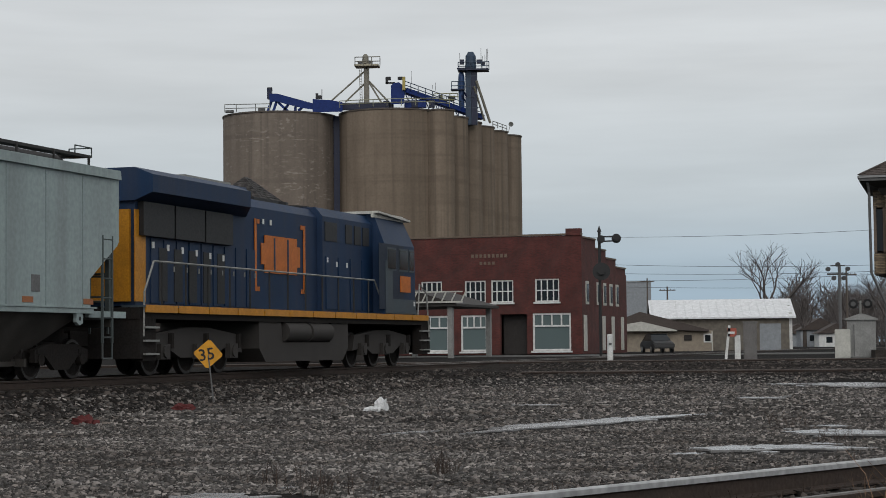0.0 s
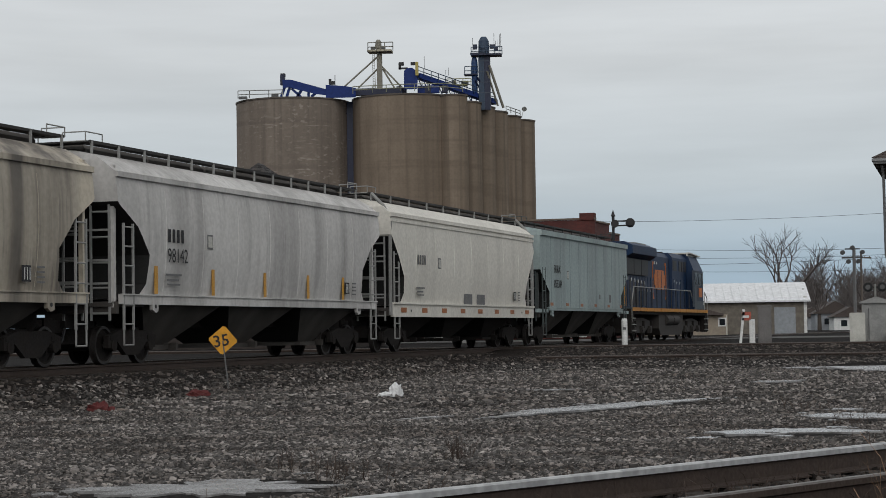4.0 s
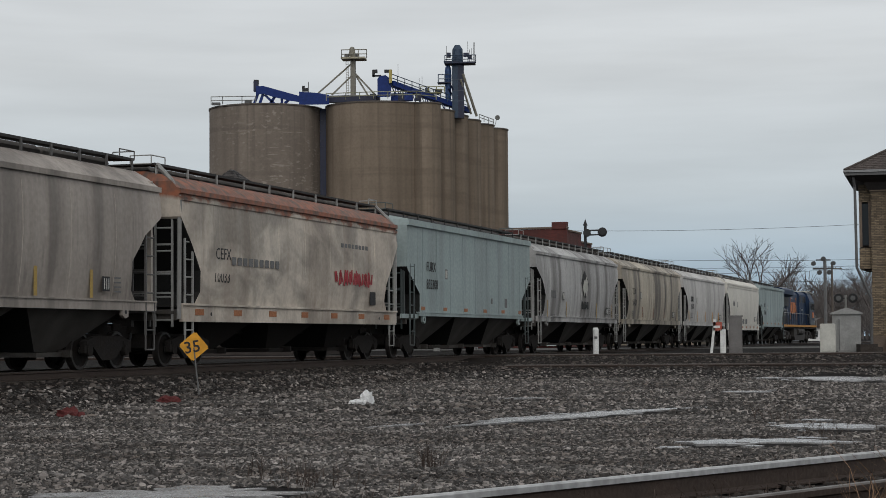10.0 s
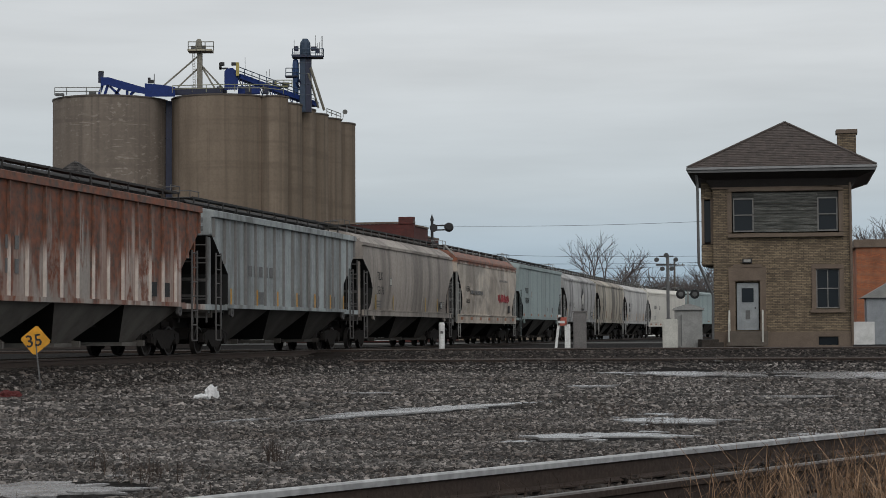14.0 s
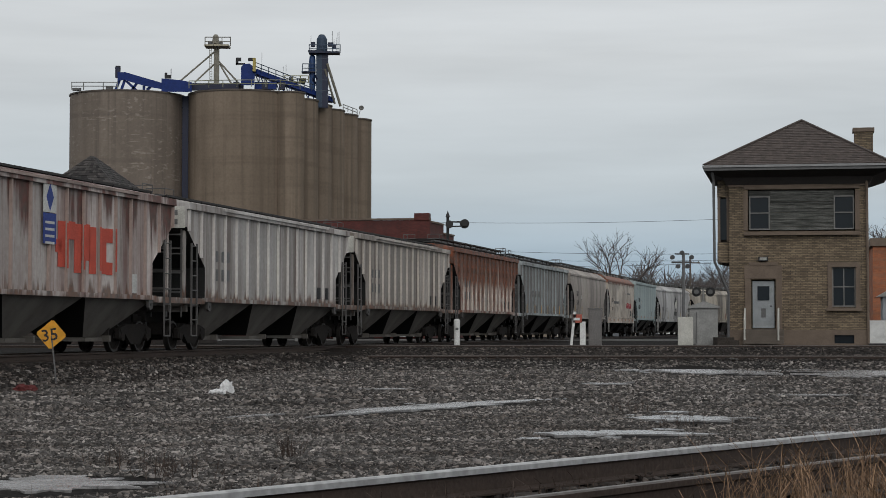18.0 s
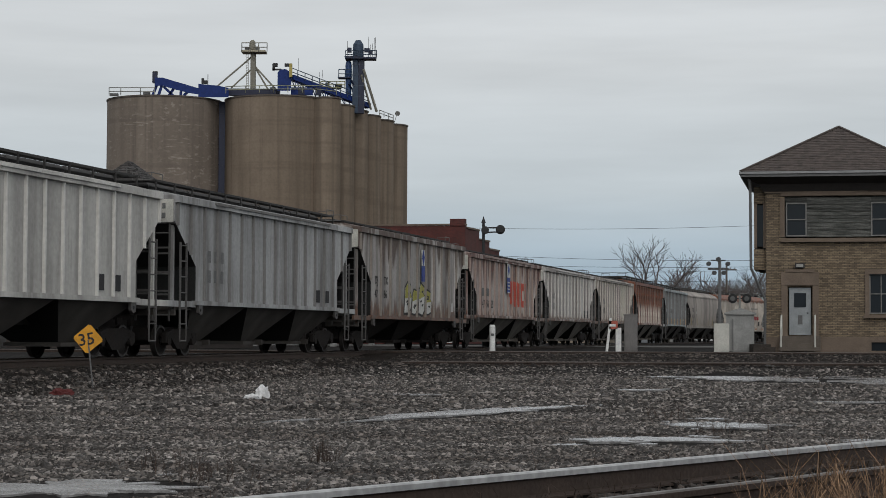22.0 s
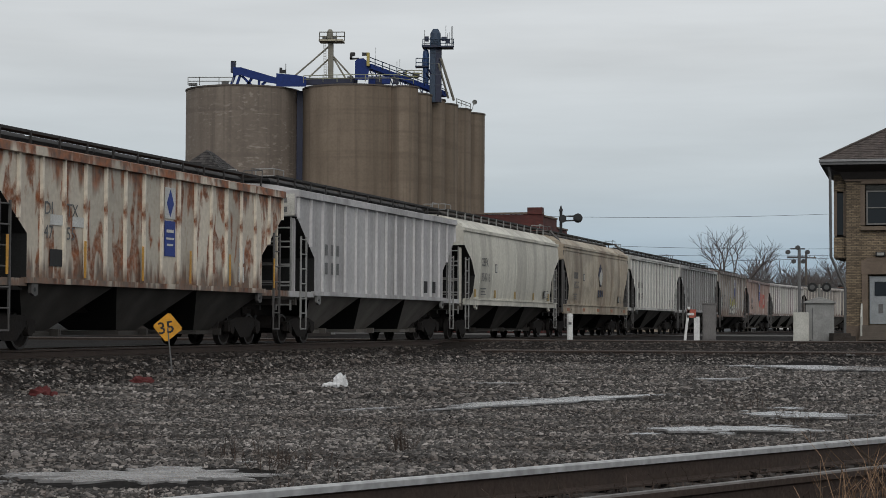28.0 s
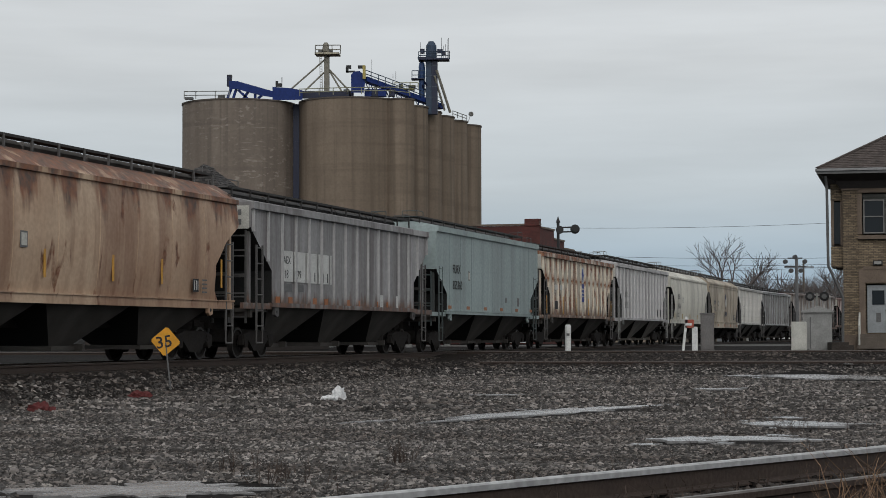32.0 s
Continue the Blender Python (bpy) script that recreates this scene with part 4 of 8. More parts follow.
    part("centre_sill", bm, M["truck"], car)
    a = (low + 0.25) / bays
    # Deep and low sills: bays near black, the shade beneath put into colour.
    lower = M["truck"] if style == "deep" or z_sill < 1.4 else (M["bright_bay"] if no in (9, 10, 11, 12, 18) else under)
    for i in range(bays):
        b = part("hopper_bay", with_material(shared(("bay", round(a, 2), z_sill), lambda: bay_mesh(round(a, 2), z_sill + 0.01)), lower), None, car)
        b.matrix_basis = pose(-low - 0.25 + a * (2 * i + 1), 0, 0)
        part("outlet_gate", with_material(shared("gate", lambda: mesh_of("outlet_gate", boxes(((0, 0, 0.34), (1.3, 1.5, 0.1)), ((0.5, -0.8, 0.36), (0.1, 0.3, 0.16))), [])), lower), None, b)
    if style == "rib":
        xe = -up - 0.012
        pl = part("end_number_panel", boxes(((xe, -0.98, 4.0 - drop), (0.012, 0.95, 0.62))), M["offwhite"] if no not in (8, 9) else paint, car)
        for z, w in ((4.13 - drop, 0.7), (3.87 - drop, 0.78)):
            part("end_number_bar", boxes(*[((xe - 0.012, -1.26 + (k + 0.5) * w / 5, z), (0.01, w / 5 - 0.05, 0.15)) for k in range(5)]), M["letter_grey"], pl)
    elif style == "flat":
        for z, w in ((4.05, 0.55), (3.75, 0.3)):
            part("end_number_bar", boxes(*[((-up - 0.008, -1.25 + (k + 0.5) * w / 4, z), (0.01, w / 4 - 0.05, 0.15)) for k in range(4)]), M["letter_black"], car)
    bm = bmesh.new()
    rod(bm, (-(L0 / 2 - 0.72), 0.55, 2.6), (-(L0 / 2 - 0.62), 0.55, 2.6), 0.28, n=14)
    part("brake_wheel", bm, trim, car)
    if style == "rib":
        for i in range(post_count):
            x = (-1 + 2 * i / (post_count - 1)) * (up - 0.12)
            over = abs(x) - low
            z0 = z_sill + 0.06 if over < 0 else 2.5 - drop / 2 + (1.16 - drop / 2) * over / (up - 0.06 - low)
            if z0 > 3.66 - drop:
                continue
            for s in (-1, 1):
                r = part("side_post", shared(("post", paint.name, round(z0, 2)), lambda: mesh_of("side_post", boxes(((0, 0, (z0 + 4.22 - drop) / 2), (0.065, 0.08, 4.22 - drop - z0))), post_paint)), None, car)
                r.matrix_basis = pose(x, s * 1.53, 0)
        if no in (10, 11, 12, 14, 15):
            for s in (-1, 1):
                part("eave_rail", boxes(((0, s * 1.6, 4.36 - drop), (L0 * 0.62, 0.06, 0.07))), post_paint, car)
    elif style == "flat":
        # weld seams between the side sheets
        for i in range(1, 10):
            x = (-1 + 2 * i / 10) * (up - 0.1)
            over = abs(x) - (up - 1.32)
            z0 = z_sill + 0.08 if over < 0 else 2.1 + 0.8 * over / 1.25
            for s in (-1, 1):
                part("weld_seam", boxes(((x, s * 1.55, (z0 + 4.25) / 2), (0.03, 0.01, 4.25 - z0))), M["seam_green"], car)
    else:
        # upright weld lines that follow the bulge
        prof = [(1.6, 1.487), (2.2, 1.565), (2.8, 1.60), (3.4, 1.59), (3.85, 1.55)]
        for i in range(1, 8):
            x = (-1 + 2 * i / 8) * (up - 0.3)
            if abs(x) > up - 1.6:
                continue
            bm = bmesh.new()
            for (z0, y0), (z1, y1) in zip(prof, prof[1:]):
                beam(bm, (x, -y0 - 0.001, z0), (x, -y1 - 0.001, z1), 0.022, 0.012)
            part("weld_seam", bm, post_paint, car)
    if extra:
        extra(car, L0)
    return car


def bars(car, rows, mat, name="stencil", y=-1.62):
    """Unreadable stencilled lines as small bars on the near side: x, z, width, height."""
    for x, z, w, h in rows:
        part(name, boxes(((x, y, z), (w, 0.008, h))), mat, car)


def number(car, text, x, z, size, mat, y=-1.62, stretch=1.0):
    letters(text, size, mat, pose(x, y, z, 90, 0, 0), car, "number", stretch=stretch)


POST_PAINT = {}


def car_paint(name, color, **k):
    d = dict(rough=0.62, scale=0.5, amount=0.35, fine=9, fine_amount=0.18, bump=0.06, streak=0.5)
    d["wide"] = 1.3 if "panels" in k else 2.4
    d.update(k)
    color = tuple(min(0.74, c * 1.2) for c in color)
    m = material(name, color, **d)
    # Posts: fewer streaks; a lighter copy puts the light on them into colour.
    if "paint" in name:
        d.pop("panels", None)
        d.pop("panel_low", None)
        d["streak"] *= 0.55
        POST_PAINT[name] = material(name.replace("paint", "post"), tuple(min(0.8, c * 1.22) for c in color), **d)
    return m


GREEN = (0.285, 0.345, 0.342)


def marks(x, z, w, color, y=-1.62, num="", code=""):
    """The owner's mark as a bar, the car's number below it."""
    def put(car, L):
        xx = -L / 2 + x
        if code:
            number(car, code, xx, z + 0.34, 0.46, color, y - 0.004, 0.92)
        else:
            bars(car, [(xx + w * 0.12 + i * w * 0.25, z + 0.36, w * 0.13, 0.3) for i in range(4)], color, "owner_mark", y)
        if num:
            number(car, num, xx, z - 0.24, 0.46, color, y - 0.004, 0.92)
        bars(car, [(xx + 0.35, z - 0.52, 0.8, 0.045), (xx + 0.3, z - 0.64, 0.6, 0.045), (xx + 0.34, z - 0.74, 0.66, 0.04)], M["letter_grey"], "small_stencil", y + 0.02)
        bars(car, [(L / 2 - 3.3, 1.86, 0.34, 0.32)], M["letter_black"], "test_panel", y + 0.03)
        bars(car, [(L / 2 - 3.38 + 0.1 * i, 1.86, 0.02, 0.24) for i in range(3)], M["letter_white"], "panel_line", y + 0.022)
        bars(car, [(L / 2 - 2.75, 2.0 - i * 0.1, 0.3, 0.035) for i in range(4)], M["letter_grey"], "small_stencil", y + 0.03)
        bars(car, [(xx + 2.3, z + 0.3, 0.3, 0.34)], M["letter_grey"], "small_panel", y + 0.018)
        bars(car, [(xx + 2.3, z + 0.3, 0.22, 0.26)], M["offwhite"], "panel_face", y + 0.012)
    return put


def reflectors(car, L, y=-1.57, z=1.36, n=8):
    bars(car, [(-L / 2 + 1.6 + i * (L - 3.2) / (n - 1), z, 0.5, 0.15) for i in range(n)], M["dull_reflector"], "reflector", y)


def diamond_logo(x, z, w, h, mat, leaf=None):
    def put(car, L):
        bm = bmesh.new()
        out = [(x, z - h / 2), (x + w * 0.28, z - h * 0.28), (x + w / 2, z + h * 0.02), (x + w * 0.34, z + h * 0.22), (x - w * 0.06, z + h / 2), (x - w * 0.34, z + h * 0.26), (x - w / 2, z + h * 0.04), (x - w * 0.3, z - h * 0.24)]
        prism(bm, out, -1.625, -1.615)
        d = part("diamond_mark", bm, mat, car)
        for dx, top, wid in ((-0.16, 0.16, 0.2), (0.12, 0.3, 0.22)):
            bm = bmesh.new()
            prism(bm, [(x + w * dx, z - h * 0.44), (x + w * (dx + wid * 0.9), z - h * 0.2), (x + w * (dx + wid), z + h * (top - 0.18)), (x + w * (dx + 0.04), z + h * top), (x + w * (dx - wid * 0.7), z + h * (top - 0.22)), (x + w * (dx - wid * 0.8), z - h * 0.2)], -1.635, -1.626)
            part("leaf_mark", bm, leaf or M["offwhite"], d)
        for i in range(3):
            part("name_bar", boxes(((x - w * 0.38 + i * w * 0.38, -1.612, z - h / 2 - 0.33), (w * 0.2, 0.008, 0.34))), mat, car)
    return put


def both(*fs):
    def put(car, L):
        for f in fs:
            f(car, L)
    return put


CARS = []


def build_train():
    U = M["undercar"]
    soot = car_paint("sooty_trim", (0.08, 0.077, 0.075))
    pale = car_paint("pale_trim", (0.25, 0.25, 0.24))
    greent = car_paint("green_trim", (0.05, 0.065, 0.065))
    LB, LG = M["letter_black"], M["letter_grey"]
    g1 = car_paint("pale_green_paint_a", GREEN, streak=0.25)
    cream = car_paint("cream_paint", (0.565, 0.54, 0.485), streak=0.12, amount=0.2)
    white = car_paint("grey_white_paint", (0.50, 0.485, 0.465), streak=0.4)
    tan = car_paint("dirty_tan_paint", (0.45, 0.40, 0.32), streak=1.0)
    greyw = car_paint("streaked_grey_paint", (0.43, 0.425, 0.415), streak=0.8)
    rusttop = car_paint("cream_paint_rusty_roof", (0.53, 0.47, 0.40), streak=0.4, streak_color=(0.13, 0.075, 0.045), grime=0.5, top_rust=(3.94, 4.04, 0.08), rust_color=(0.25, 0.075, 0.033))
    taupe = car_paint("taupe_paint", (0.34, 0.30, 0.265), streak=0.65)
    bluegrey = car_paint("blue_grey_paint", panels=1.0, panel_low=0.85, color=(0.36, 0.395, 0.40), streak=0.75, grime=0.2)
    rusty = car_paint("rust_streaked_paint", panels=1.0, panel_low=0.5, color=(0.46, 0.41, 0.37), streak=0.95, streak_color=(0.19, 0.06, 0.025), top_rust=(1.9, 3.0, 1.3), rust=0.42, rust_color=(0.215, 0.064, 0.028))
    dirtyw = car_paint("dirty_white_paint", panels=1.0, panel_low=0.5, color=(0.42, 0.385, 0.35), streak=0.95, streak_color=(0.10, 0.075, 0.06), foot_rust=(1.42, 1.65, 0.3))
    palew = car_paint("pale_grey_paint", panels=1.0, color=(0.46, 0.44, 0.42), streak=0.95, streak_color=(0.12, 0.085, 0.07), foot_rust=(1.42, 1.65, 0.3))
    redwhite = car_paint("red_rust_white_paint", panels=1.0, panel_low=0.6, color=(0.56, 0.51, 0.48), streak=0.9, streak_color=(0.13, 0.045, 0.032), top_rust=(3.2, 4.2, 1.2), rust_color=(0.115, 0.036, 0.027), foot_rust=(1.42, 1.65, 0.3))
    beige = car_paint("grey_beige_paint", panels=1.0, panel_low=0.35, color=(0.56, 0.535, 0.51), streak=0.9, streak_color=(0.06, 0.045, 0.04), top_rust=(3.6, 4.2, 0.9), rust_color=(0.085, 0.06, 0.048), foot_rust=(1.5, 1.8, 0.3))
    steel = car_paint("steel_grey_paint", panels=1.0, panel_low=0.8, color=(0.37, 0.375, 0.375), streak=0.75)
    cleanw = car_paint("clean_white_paint", (0.47, 0.46, 0.435), streak=0.5)
    sand = car_paint("sand_grey_paint", (0.48, 0.42, 0.325), streak=0.75, streak_color=(0.16, 0.10, 0.06), grime=0.35)
    ivory = car_paint("ivory_paint", (0.57, 0.55, 0.48), streak=0.35)
    lightg = car_paint("light_grey_paint", (0.43, 0.42, 0.42), streak=0.4)
    rustpatch = car_paint("peeling_cream_paint", panels=1.0, color=(0.53, 0.48, 0.40), streak=0.12, streak_color=(0.22, 0.08, 0.03), rust=0.46, foot_rust=(1.5, 1.95, 0.4), rust_color=(0.27, 0.088, 0.03), rust_scale=1.3, top_rust=(3.75, 4.2, 0.5))
    darkg = car_paint("mid_grey_paint", panels=1.0, panel_low=0.7, color=(0.305, 0.30, 0.30), streak=0.75, streak_color=(0.07, 0.055, 0.055), foot_rust=(1.45, 1.75, 0.25))
    ochre = car_paint("ochre_rust_paint", (0.47, 0.345, 0.24), amount=0.7, second=(0.34, 0.19, 0.11), scale=0.35, streak=0.6, streak_color=(0.13, 0.042, 0.02), top_rust=(3.6, 4.15, 0.6), rust=0.08, rust_color=(0.2, 0.075, 0.035))

    POST_PAINT["grey_beige_paint"] = car_paint("grimy_brown_post_coat", (0.24, 0.21, 0.185))
    POST_PAINT["red_rust_white_paint"] = car_paint("rust_red_post_coat", (0.34, 0.26, 0.23))
    POST_PAINT["blue_grey_paint"] = car_paint("sooty_post_coat", (0.17, 0.165, 0.16))
    POST_PAINT["steel_grey_paint"] = POST_PAINT["blue_grey_paint"]

    def graffiti(car, L):
        rs = random.Random(4)
        for i in range(24):
            a, b = L / 2 - 6.2 + i * 0.135, rs.uniform(-0.16, 0.16)
            bm = bmesh.new()
            beam(bm, (a, -1.608, 2.42 - rs.uniform(0.12, 0.26)), (a + b, -1.608, 2.42 + rs.uniform(0.1, 0.24)), 0.012, 0.075)
            part("spray_stroke", bm, M["letter_red"], car)
        bars(car, [(L / 2 - 5.6 + i * 0.3, 3.35, 0.2, 0.12) for i in range(8)], LG, "smudged_stencil", -1.59)
        bars(car, [(-L / 2 + 3.6 + i * 0.36, 2.6, 0.24, 0.2) for i in range(9)], LG, "smudged_stencil", -1.612)
        bars(car, [(L / 2 - 2.9, 1.85, 0.5, 0.4)], LB, "test_panel", -1.57)

    def red_logo(car, L):
        pitch = (L - 1.48) / 16
        # three joined blocks of colour with notches between them
        for x0, w, z0, z1 in ((0.55, 0.55, 2.1, 3.2), (0.95, 0.6, 2.78, 3.22), (0.42, 0.35, 2.45, 2.75), (1.5, 0.42, 1.98, 3.18), (1.95, 0.5, 2.3, 3.2), (2.4, 0.42, 1.98, 3.15), (3.05, 0.42, 2.0, 3.15), (3.45, 0.42, 2.8, 3.16), (3.45, 0.42, 1.98, 2.3)):
            bars(car, [(x0 + w / 2, (z0 + z1) / 2, w, z1 - z0)], M["bright_red"], "red_spray_mark", -1.515)
        bars(car, [((1 + i) * pitch, 2.62, 0.085, 1.1) for i in range(4)], M["bright_red"], "red_spray_mark", -1.576)
        bars(car, [(-0.05, 3.72, 0.72, 0.72)], M["letter_white"], "white_decal", -1.576)
        bars(car, [(-0.05, 2.98, 0.72, 0.72)], M["letter_blue"], "blue_decal", -1.576)
        bars(car, [(-0.05, 3.12 - k * 0.16, 0.5, 0.06) for k in range(4)], M["letter_white"], "decal_line", -1.582)
        blue_diamond(-0.05, 3.72, car, -0.06)
        number(car, "47", -L / 2 + 3.15, 1.85, 0.5, LB, -1.515)
        number(car, "56", -L / 2 + 4.05, 1.85, 0.5, LB, -1.515)
        number(car, "35", -L / 2 + 5.0, 1.85, 0.5, LB, -1.515)
        bars(car, [(-L / 2 + 3.3, 2.55, 0.5, 0.36), (-L / 2 + 4.3, 2.55, 0.5, 0.36)], LG, "owner_mark", -1.515)
        bars(car, [(L / 2 - 3.4, 1.8, 0.4, 0.5)], M["letter_white"], "test_panel", -1.515)

    def blue_diamond(x, z, car, dy=0.0):
        bm = bmesh.new()
        prism(bm, [(x - 0.2, z), (x, z - 0.33), (x + 0.2, z), (x, z + 0.33)], -1.526 + dy, -1.52 + dy)
        part("diamond_mark", bm, M["letter_blue"], car)

    def decal(car, L):
        bars(car, [(0.5, 3.45, 0.6, 0.75)], M["letter_white"], "white_decal", -1.515)
        bars(car, [(0.5, 2.6, 0.6, 0.85)], M["letter_blue"], "blue_decal", -1.515)
        bars(car, [(0.5, 2.78, 0.4, 0.07), (0.5, 2.6, 0.44, 0.05), (0.5, 2.45, 0.34, 0.05)], M["letter_white"], "decal_line", -1.522)
        blue_diamond(0.5, 3.45, car)
        number(car, "DJ", -L / 2 + 2.75, 2.85, 0.4, LG, -1.515)
        number(car, "TX", -L / 2 + 3.75, 2.85, 0.4, LG, -1.515)
        number(car, "47", -L / 2 + 2.75, 2.35, 0.4, LG, -1.515)
        number(car, "55", -L / 2 + 3.75, 2.35, 0.4, LG, -1.515)
        bars(car, [(-5.2, 1.95, 0.6, 0.36)], LB, "spray_tag", -1.515)
        bars(car, [(-5.2, 2.75, 0.6, 0.22), (-4.2, 2.75, 0.6, 0.22)], M["letter_white"], "white_patch", -1.515)
        bars(car, [(5.0, 1.85, 0.36, 0.4), (5.0, 2.35, 0.36, 0.4)], M["letter_white"], "test_panel", -1.515)
        bars(car, [(x, 1.95, 0.1, 0.8) for x in (-7.4, -4.0, -1.1, 1.6, 4.1, 7.2)], M["reflector"], "reflector", -1.575)

    def white_patch(car, L):
        pitch = (L - 1.48) / 16
        bars(car, [((i - 5.5) * pitch, 2.55, pitch - 0.08, 0.86) for i in range(4)], M["letter_white"], "white_patch", -1.515)
        bars(car, [((i - 5) * pitch, 2.55, 0.077, 0.86) for i in range(4)], M["letter_white"], "white_patch", -1.574)
        number(car, "AEX", -5.78, 2.62, 0.3, LB, -1.522)
        number(car, "18", -5.72, 2.22, 0.34, LB, -1.522)
        number(car, "79", -4.7, 2.22, 0.34, LB, -1.522)
        bars(car, [(-3.6 + i * 0.36, 2.3, 0.05, 0.26) for i in range(5)], LB, "spray_tag", -1.522)
        bars(car, [(-5.4, 1.95, 0.6, 0.22), (-4.4, 1.95, 0.5, 0.2)], LG, "small_stencil", -1.515)
        bars(car, [(-6.2 + i * pitch, 1.58, 0.3, 0.22) for i in range(12) if i % 3 != 2], M["dull_reflector"], "reflector", -1.515)
        bars(car, [(3.0, 1.7, 0.4, 0.4), (4.8, 1.7, 0.4, 0.4)], M["letter_white"], "test_panel", -1.515)

    def tag(car, L):
        # four outlined letter shapes: black rim, yellow-green above, white below, dark inner strokes
        rs = random.Random(9)
        for i, (a, w, z0, h) in enumerate(((-1.35, 1.15, 2.0, 1.35), (-0.3, 0.95, 1.9, 1.05), (0.75, 1.05, 2.0, 1.3), (1.8, 1.0, 1.88, 1.1))):
            shape = [(-0.5, -0.46), (0.1, -0.5), (0.46, -0.34), (0.5, 0.08), (0.3, 0.2), (0.42, 0.44), (-0.1, 0.5), (-0.42, 0.36)]
            shape = [(u + rs.uniform(-0.07, 0.07), v + rs.uniform(-0.05, 0.05)) for u, v in shape]
            for k, (grow, mat, nm, y) in enumerate(((1.0, LB, "tag_rim", -1.509), (0.86, M["letter_white"], "spray_fill", -1.514))):
                bm = bmesh.new()
                prism(bm, [(a + u * w * grow, z0 + v * h * grow) for u, v in shape], y - 0.004, y)
                part(nm, bm, mat, car)
            bm = bmesh.new()
            prism(bm, [(a + u * w * 0.86, z0 + max(v, -0.02) * h * 0.86) for u, v in shape if v > -0.05] + [(a - 0.36 * w, z0)], -1.523, -1.519)
            part("spray_fill", bm, M["tag_yellow"], car)
            bm = bmesh.new()
            for k in range(3):
                u, v = rs.uniform(-0.25, 0.1), rs.uniform(-0.25, 0.25)
                beam(bm, (a + u * w, -1.527, z0 + v * h), (a + (u + rs.uniform(0.15, 0.3)) * w, -1.527, z0 + (v + rs.uniform(-0.1, 0.1)) * h), 0.008, 0.07)
            part("spray_stroke", bm, LB, car)
        number(car, "DJ", -L / 2 + 2.55, 2.45, 0.42, LB, -1.515)
        number(car, "TX", -L / 2 + 3.75, 2.45, 0.42, LB, -1.515)
        number(car, "47", -L / 2 + 2.5, 1.95, 0.42, LB, -1.515)
        number(car, "56", -L / 2 + 3.75, 1.95, 0.42, LB, -1.515)
        bars(car, [(0.75, 3.65, 0.5, 0.62)], M["letter_white"], "white_decal", -1.578)
        bars(car, [(0.75, 3.02, 0.5, 0.62)], M["letter_blue"], "blue_decal", -1.578)
        blue_diamond(0.75, 3.65, car, -0.062)
        bars(car, [(L / 2 - 2.6, 1.75, 0.34, 0.36)], M["letter_white"], "test_panel", -1.515)

    def yellow_bits(car, L):
        bars(car, [(x, 1.75, 0.12, 0.5) for x in (-6.6, -4.0, -1.8, 0.4, 2.6, 4.6, 6.4)], M["reflector"], "reflector", -1.575)
        bars(car, [(x, 1.75, 0.5, 0.4) for x in (-3.4, 0.9, 3.1, 5.2)], LG, "small_stencil", -1.515)
        bars(car, [(-L / 2 + 4.2 + i * 0.55, 2.6, 0.34, 0.34) for i in range(5)], LG, "owner_mark", -1.515)

    def rib_marks(mat, num=""):
        def put(car, L):
            x0 = -L / 2 + 3.05
            bars(car, [(x0 + i * 0.5, 2.75, 0.2, 0.32) for i in range(3)], mat, "owner_mark", -1.515)
            if num:
                number(car, num[:2], x0 - 0.2, 1.95, 0.52, mat, -1.515)
                number(car, num[2:], x0 + 0.68, 1.95, 0.52, mat, -1.515)
            else:
                bars(car, [(x0 + i * 0.5, 2.2, 0.2, 0.34) for i in range(3)], mat, "number_bar", -1.515)
            bars(car, [(L / 2 - 4.2, 1.85, 0.4, 0.4), (L / 2 - 3.2, 1.85, 0.36, 0.4)], LB, "test_panel", -1.515)
        return put

    def green_extra(num):
        return both(marks(2.55, 2.52, 1.0, LB, -1.565, num, "FURX"), lambda c, L: bars(c, [(-L / 2 + 2.2 + i * 2.5, 1.62, 0.42, 0.12) for i in range(6)], M["dull_reflector"], "reflector", -1.555), lambda c, L: bars(c, [(4.2, 1.95, 0.34, 0.34), (2.2, 2.0, 0.2, 0.2)], LG, "smudge", -1.553))

    LEN = (21.12, 16.62, 17.35, 17.47, 17.80, 17.25, 16.84, 17.17, 17.81, 17.48, 17.01, 16.98, 17.74, 17.41, 17.05, 17.17, 17.49, 16.89, 16.76, 17.38, 17.03, 16.50, 17.34, 17.09)
